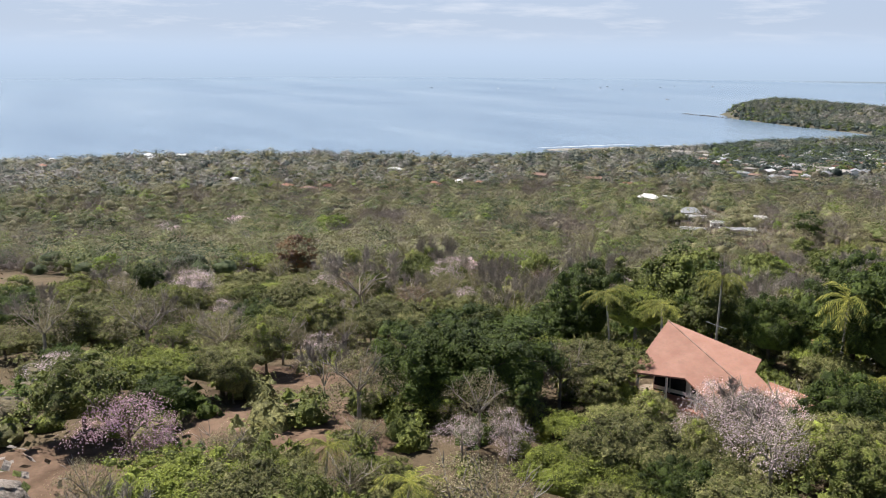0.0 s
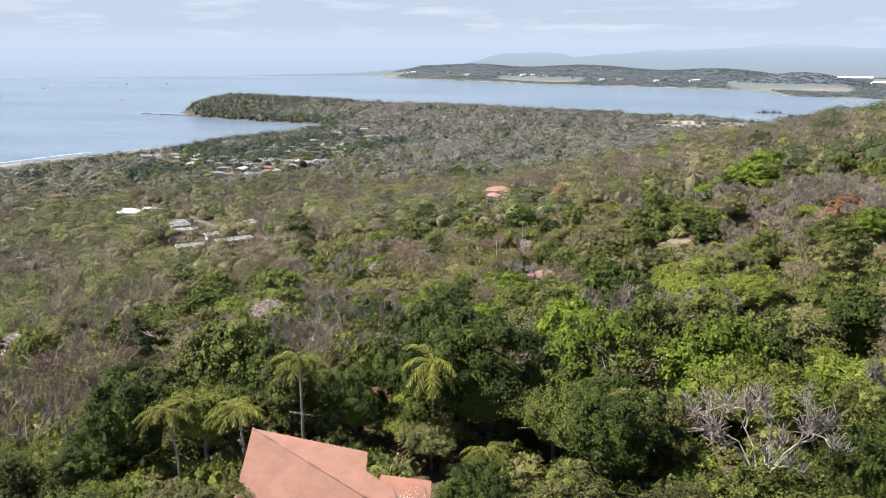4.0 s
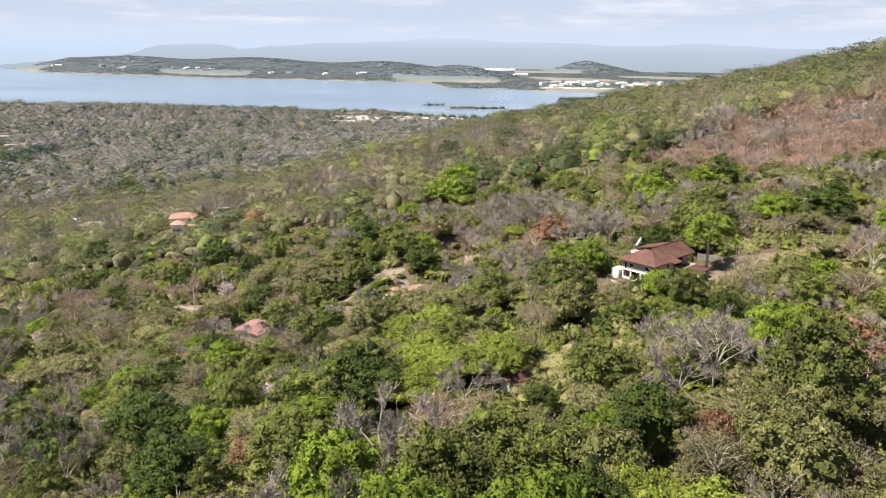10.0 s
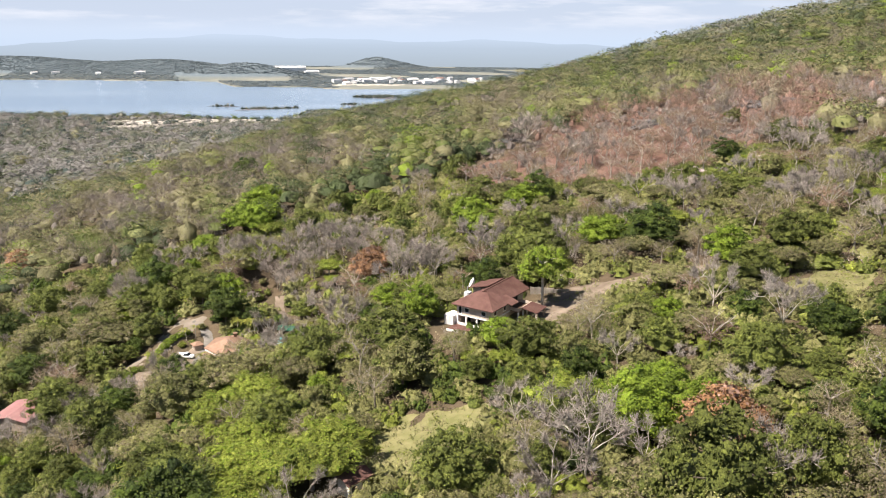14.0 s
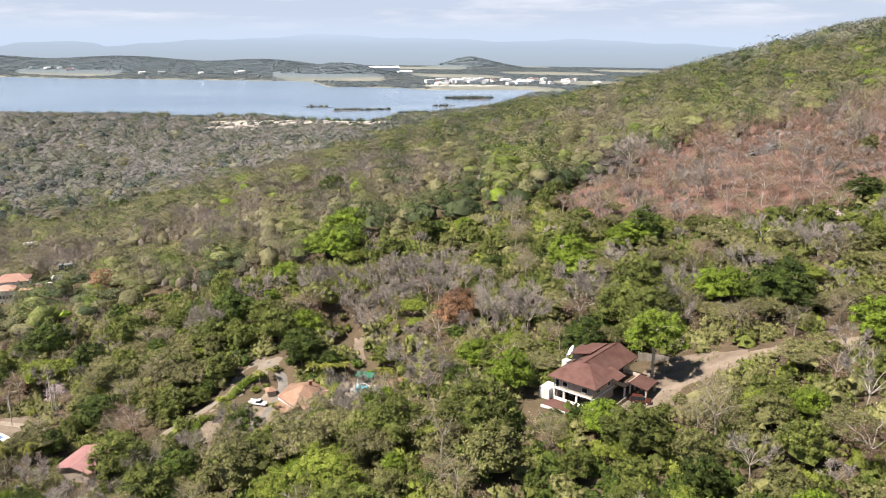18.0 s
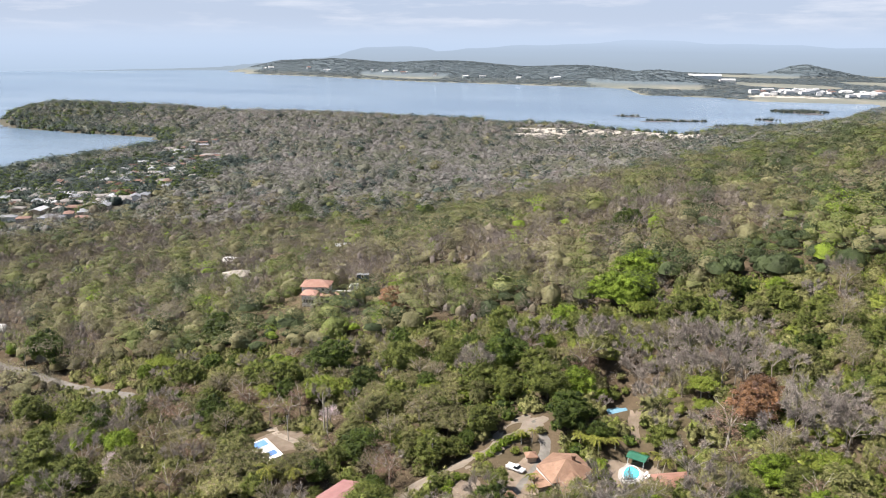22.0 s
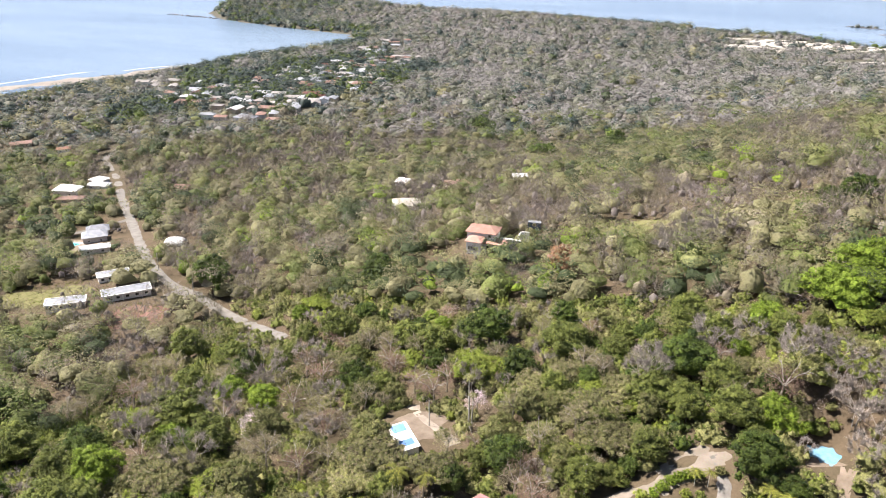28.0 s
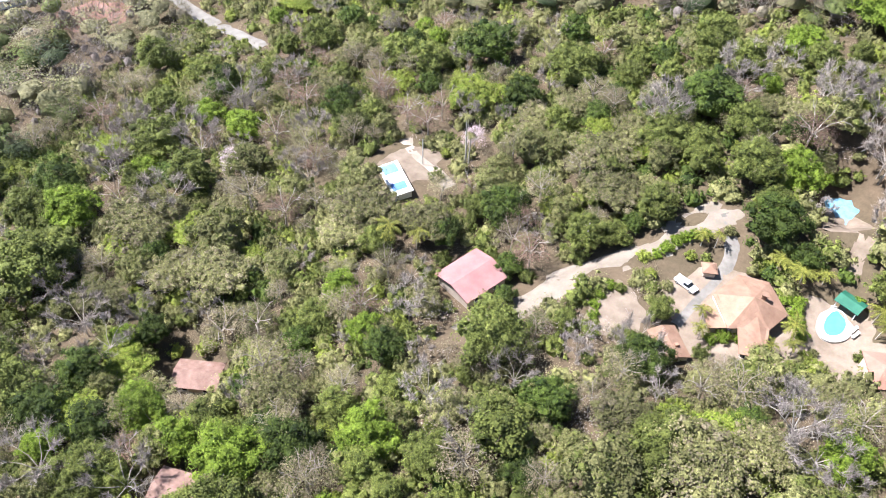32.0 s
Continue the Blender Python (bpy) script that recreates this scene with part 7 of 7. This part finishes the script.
def lounger(x, y, turn, z):
    root = new("sun_lounger")
    root.matrix_basis = pose(x, y, z, 0, 0, turn)
    part("bed", boxes((-0.95, 0.35, -0.3, 0.3, 0.28, 0.36)), WHITE, root)
    bm = bmesh.new()
    slab(bm, [(0.35, -0.3, 0.36), (0.95, -0.3, 0.75), (0.95, 0.3, 0.75), (0.35, 0.3, 0.36)], 0.06)
    part("backrest", bm, WHITE, root)
    for sx in (-0.85, 0.3):
        for sy in (-0.26, 0.26):
            part("leg", boxes((sx - 0.03, sx + 0.03, sy - 0.03, sy + 0.03, 0, 0.28)), GREYWALL, root)
    return tagged(root, "grey and white sun lounger on the pool deck", "lounger", "loungers by the pool")


lounger(-13.9, 303.2, 60, 78.04)
lounger(-13.5, 302.0, 60, 78.04)

# a roof with solar panels in the clearing
sol = new("panel_roof_house")
sol.matrix_basis = pose(-120.6, 311.0, 65.6, 0, 0, -42)
part("wall", boxes((-5.6, 5.6, -2.2, 2.2, -1.5, 2.3)), WHITE, sol)
bm = bmesh.new()
slab(bm, [(-6.0, -2.6, 2.35), (6.0, -2.6, 2.35), (6.0, 2.6, 2.9), (-6.0, 2.6, 2.9)], 0.15)
part("roof", bm, WHITE, sol)
for x0, x1 in ((-5.4, -2.0), (1.8, 4.4)):
    bm = bmesh.new()
    slab(bm, [(x0, -2.1, 2.52), (x1, -2.1, 2.52), (x1, 1.7, 2.92), (x0, 1.7, 2.92)], 0.08)
    part("solar_panel", bm, BLUEROOF, sol, "bright blue roof panel")
tagged(sol, "low white house with bright blue panels on its roof", "house")
v = [(x, y, 0.12 * math.sin(x * 1.7) * math.cos(y * 1.3)) for y in np.linspace(-6.5, 6.5, 13) for x in np.linspace(-4.5, 4.5, 11)]
f = [(j * 11 + i, j * 11 + i + 1, (j + 1) * 11 + i + 1, (j + 1) * 11 + i) for j in range(12) for i in range(10)]
TARP = surface("faded_blue_tarp", (0.13, 0.30, 0.42), (0.25, 0.42, 0.52), 0.5, 5, 0.6, 0.2)
me = mesh_of("blue_tarp", v, f, [TARP])
tarp = new("blue_tarp", me)
tarp.matrix_basis = pose(-18, 339.0, ground_z(-18, 339.0) + 0.25, 3, -2, 15)
sm = tarp.modifiers.new("thick", "SOLIDIFY")
sm.thickness = 0.06
tagged(tarp, "faded blue tarpaulin spread in a clearing", "tarpaulin")

# ---- the pink-roofed house ----
NAVY = surface("navy_paint", (0.03, 0.05, 0.11), (0.05, 0.075, 0.15), 0.6, 6, 0.6, 0.05)
PK = new("hillside_house")
PK.matrix_basis = pose(-159.5, 447.5, 63.5, 0, 0, 8)
part("tower_wall", boxes((-3.0, 3.0, -3.6, 3.0, -4, 6.0)), WHITE, PK)
for k in range(3):
    opening(PK, -1.7 + 1.7 * k, -1.2, 1.2, 1.9, -3.6, "y", -1)
bm = hip_roof(6.2, 7.0, 6.0, 1.6, 0.7, 0.15)
part("tower_roof", bm, PALETILE, PK)
part("main_wall", boxes((-4.5, 8.0, 3.0, 12.0, -2, 8.0)), WHITE, PK)
bm = hip_roof(12.5, 9.0, 8.0, 2.2, 0.8, 0.4)
bm.transform(Matrix.Translation((1.75, 7.5, 0)))
part("main_roof", bm, PALETILE, PK)
bm = bmesh.new()
slab(bm, [(3.2, -0.5, 4.6), (13.6, 1.5, 3.8), (12.8, 6.8, 4.8), (3.2, 5.0, 5.8)], 0.2)
part("wing_roof", bm, PALETILE, PK)
part("wing_wall", boxes((3.3, 12.4, 2.2, 5.5, -2, 3.9)), WHITE, PK)
for k in range(4):
    part("post", boxes((4.2 + 2.6 * k, 4.45 + 2.6 * k, 0.5, 0.75, -2, 3.9)), WHITE, PK)
for k in range(4):
    opening(PK, -1.9 + 1.25 * k, 2.2, 1.1, 1.7, -3.6, "y", -1)
for x in (5.0, 7.4):
    opening(PK, x, 1.0, 1.4, 1.6, 2.2, "y", -1)
opening(PK, 0.0, 2.2, 1.2, 1.5, 3.0, "x", 1)
opening(PK, 5.5, 6.0, 1.4, 1.3, 3.0, "y", -1)
part("terrace", boxes((9.0, 18.5, 5.6, 9.0, -2, 4.6), (9.0, 18.5, 5.4, 5.6, 4.6, 5.3)), CONCRETE, PK, "pale terrace with a parapet")
part("side_wall", boxes((16.6, 17.0, 9.0, 15.0, -1, 6.2), (17.0, 20.5, 14.6, 15.0, -1, 6.2)), WHITE, PK)
tagged(PK, "white multi-level villa with salmon tiled roofs on the slope", "house")
house("blue_container", -141.0, 470.8, 10, 5.6, 2.8, 2.5, 0.12, SLATE, NAVY, "dark blue container hut beside the villa", 1.0, 0.1, 1, "hut", 70.4)

# white domed shelter by the road
dm = new("domed_shelter")
dm.matrix_basis = pose(-321.5, 435.5, ground_z(-321.5, 435.5), 0, 0, 25)
v, f = [], []
for i in range(9):
    for j in range(15):
        a = math.pi * j / 14
        q = 4.0 * (1 - 0.15 * abs(i / 4 - 1) ** 2)
        v.append((-5.0 + 10.0 * i / 8, q * math.cos(a), 0.6 + 3.0 * math.sin(a) ** 0.8 - (1.2 * abs(i / 4 - 1) ** 3)))
        if i and j:
            b = (i - 1) * 15 + j - 1
            f.append((b, b + 15, b + 16, b + 1))
o = new("cover", mesh_of("cover", v, f, [WHITE]))
o.parent = dm
sm = o.modifiers.new("thick", "SOLIDIFY")
sm.thickness = 0.08
for sx in (-4.4, 0, 4.4):
    for sy in (-1, 1):
        part("post", boxes((sx - 0.08, sx + 0.08, sy * 3.4 - 0.08, sy * 3.4 + 0.08, -0.6, 1.6)), ZINC, dm)
tagged(dm, "white domed shelter cover beside the gravel road", "shelter")


def utility_pole(x, y, turn, tall=8.5):
    root = new("utility_pole")
    root.matrix_basis = pose(x, y, ground_z(x, y), 0, 0, turn)
    part("post", rod(bmesh.new(), (0, 0, -1), (0, 0, tall), 0.14, 8), CONCRETE, root)
    part("crossarm", boxes((-0.9, 0.9, -0.06, 0.06, tall - 0.7, tall - 0.58)), TIMBER, root)
    for k in (-0.8, 0.0, 0.8):
        part("insulator", rod(bmesh.new(), (k, 0, tall - 0.58), (k, 0, tall - 0.35), 0.05), WHITE, root)
    return tagged(root, "grey concrete utility pole with a crossarm beside the track", "utility pole", "utility poles")


for x, y, a in ((-69.6, 305.4, 30), (-118, 321, 10), (-264, 386, 50), (-300, 402, 50), (-258, 377, 50), (-410, 431, 0)):
    utility_pole(x, y, a)

# rocks and boulders on the burnt slope and off the headland
ROCK = surface("dark_rock", (0.06, 0.06, 0.065), (0.17, 0.165, 0.17), 0.15, 1.5, 0.95, 0.8)


def rock(x, y, z, sx, sy, sz, seed, label):
    r = np.random.default_rng(seed)
    bm = bmesh.new()
    bmesh.ops.create_icosphere(bm, subdivisions=3, radius=1.0)
    for v in bm.verts:
        n1 = noise.noise(v.co * 1.7 + Vector((seed, 0, 0))) + 0.5 * noise.noise(v.co * 4.1 + Vector((0, seed, 0)))
        v.co = Vector((v.co.x * sx, v.co.y * sy, v.co.z * sz)) * (1 + 0.35 * n1)
    me = bpy.data.meshes.new("rock")
    bm.to_mesh(me)
    bm.free()
    me.materials.append(ROCK)
    o = new("rock", me)
    o.matrix_basis = pose(x, y, z, 0, 0, seed * 40)
    return tagged(o, label, "rock")


for k, (x, y, s) in enumerate(((93, 432, 7), (99, 428, 5), (105, 436, 6), (112, 431, 4), (157, 392, 6), (166, 396, 7), (176, 392, 5), (205, 372, 8), (216, 368, 6))):
    rock(x, y, ground_z(x, y) + 0.2, s, s * 0.6, s * 0.28, k + 1, "dark weathered rock outcrop on the burnt slope")
for k in range(9):
    rock(-1235 - 17 * k, 1520 + 1.5 * k, 0.3, 9, 3.0, 1.1, k + 20, "dark rocks awash off the headland")

# ---- across the bay ----
pier = new("pier")
pier.matrix_basis = pose(-1975, 4190, 0, 0, 0, 172)
part("deck", boxes((0, 330, -4, 4, 2.6, 4.0)), CONCRETE, pier)
for k in range(14):
    part("pile", boxes((10 + 24 * k, 12 + 24 * k, -3, 3, -6, 2.6)), CONCRETE, pier)
tagged(pier, "long low pier reaching out from the far shore", "pier")
house("warehouse", 330, 3432, 5, 130, 34, 12, 6, WHITE, WHITE, "long white warehouse beyond the bay", 1.0, 1, 3, "warehouse")
house("warehouse", 430, 3500, 5, 60, 30, 12, 6, ZINC, WHITE, "pale warehouse beyond the bay", 1.0, 1, 3, "warehouse")
for k in range(46):
    x, y = 640 + tr.uniform(-230, 420), 2980 + tr.uniform(-110, 150)
    house("distant_building", x, y, tr.uniform(0, 90), tr.uniform(20, 45), tr.uniform(14, 24), tr.uniform(6, 12), tr.uniform(2, 5), tr.choice([WHITE, ZINC, ZINC, RUST]), WHITE, "pale building on the flats beyond the bay", 1.0, 0.5, 0, door=False)
for k in range(16):
    u = tr.random()
    x, y = -1850 + 1700 * u + tr.uniform(-30, 30), 3950 - 560 * u + tr.uniform(20, 60)
    if coast_distance(np.array(x), np.array(y)) > 15:
        house("distant_building", x, y, tr.uniform(0, 90), tr.uniform(14, 30), tr.uniform(10, 16), 6, 3, tr.choice([WHITE, TERRACOTTA, ZINC]), WHITE, "pale building on the far shore", 1.0, 0.5, 0, door=False)


def boat(x, y, turn, ln):
    root = new("boat")
    root.matrix_basis = pose(x, y, 0, 0, 0, turn)
    bm = bmesh.new()
    plan = [(-0.5, -0.16), (0.25, -0.18), (0.5, 0.0), (0.25, 0.18), (-0.5, 0.16)]
    prism(bm, [(a * ln, b * ln) for a, b in plan], -0.6, lambda p, q: 0.06 * ln)
    part("hull", bm, SLATE, root)
    part("cabin", boxes((-0.3 * ln, 0.0, -0.1 * ln, 0.1 * ln, 0.06 * ln, 0.14 * ln)), GREYWALL, root)
    return tagged(root, "small dark fishing boat far out on calm water", "boat", "boats on the sea")


for x, y in ((-2630, 2130), (-2560, 2330), (-2650, 2450), (-2480, 2600), (-2540, 2750), (-2420, 2860), (-2700, 1900), (-2400, 2300), (-2650, 2620), (-2900, 1700), (-1830, 1950)):
    boat(x, y, tr.uniform(0, 180), 16)
ISLETS = ((120, 2000, 75, 12), (255, 1905, 70, 16), (455, 2320, 75, 40), (330, 2080, 40, 7), (20, 2090, 40, 6))
for x, y, rx, ry in ISLETS:
    rock(x, y, 0.2, rx, ry, 1.2, int(x + y), "dark low mangrove islet in the lagoon")
mx, my, ms = [], [], []
r = np.random.default_rng(91)
for x, y, rx, ry in ISLETS:
    n = max(8, int(rx * ry / 16))
    a, q = r.uniform(0, 6.283, n), np.sqrt(r.random(n)) * 0.95
    mx.append(x + rx * q * np.cos(a))
    my.append(y + ry * q * np.sin(a))
X, Y = np.concatenate(mx), np.concatenate(my)
scatter("mangrove", "dark green mangroves on low islets in the lagoon", dense_far, np.stack([X, Y, np.full(len(X), 0.4)], -1), r.choice([10, 10, 8], len(X)), r.uniform(0.6, 1.1, len(X)))

# ---- garden plants of the hamlet ----
GARDEN = {
    "pink": "-56.5,72.5,5.2 -50,76,5.0 -34,81,3.8 -31,77,4 -62,46,3.4 -44,79,4.2 -53,67,4.6",
    "olive": "-69,65,3.6 -60,60,3.6 -38,72,3.8 -52,68,3.6 -46,70,3.4",
    "green": "-49.4,290.2,3.6 -51,277,3.0 -34.7,323.5,5.2 -29.9,277.5,3.6 -23.8,279.5,3.4 -10,311,3.6 -64,309,4",
    "dark": "-80.5,286,3.2 -83,294,2.8",
    "bare": "-101,282,4 -11.5,331,4 -25,329,3.4 -15,322,3.6",
    "hedge": "-25.2,304.4,1.9 -24.8,302,1.8 -24.4,299.6,1.9 -27.2,304.4,1.6 -22.9,297.2,1.6 -33.6,291.8,1.8 -36.5,290.4,1.8 -38.8,289.2,1.5 -51.5,311.4,1.7 -50,312.9,1.7 -48.4,314.2,1.7 -52.8,308.8,1.8 -54.2,306.8,1.5 -14.4,309.6,1.4 -61.2,284.2,1.4 -62,287.3,1.4 -62,290.3,1.5 -60.6,293.5,1.5 -46.2,315.4,1.5",
    "yellow": "-56.6,305,1.9 -54.1,300.1,1.7 -33.7,311.5,1.9 -20.2,289.1,2.2 -19.4,286.1,2.3 -31.8,312.5,1.5 -21.8,291.5,1.6 -47.6,308.8,1.5 -28.2,306,1.3",
    "shrub": "-52.5,296.5,1.9 -50,298.6,1.6 -58.6,293.6,1.5 -56.4,296.4,1.4 -44.6,309.6,1.4 -41.6,317.6,1.6 -12,296.5,1.5 -20.4,293.6,1.2 -14,287.5,1.8 -72.5,301.5,2 -78.5,293.5,2.2 -81,283,2.4 -98,291,2.4 -84,297,2.2 -112.5,318,2.2 -128,309,2.4 -39.6,284.6,2 -55,281.5,2.2 26,226,2.2 20.5,227.6,1.9 37.5,226.5,2 42,229.5,1.8 16,231.5,1.5",
    "palm": "-24.8,295.4,2.3 -25.7,309,2.6 -41.5,292.8,1.7 -41.1,288.4,1.8 -31,310,2.4 -10.9,306.3,2.2 -9.9,302.6,2.2 -11.3,292.9,2 -28,290.4,1.5 -21.5,311,2 -24.2,291,1.7 -46.4,312.6,1.9 -43.6,313.4,1.6",
}
for kind, text in GARDEN.items():
    for spot in text.split():
        x, y, r = (float(v) for v in spot.split(","))
        plant(kind, x, y, r, 0.75 if kind == "palm" else 1.0)
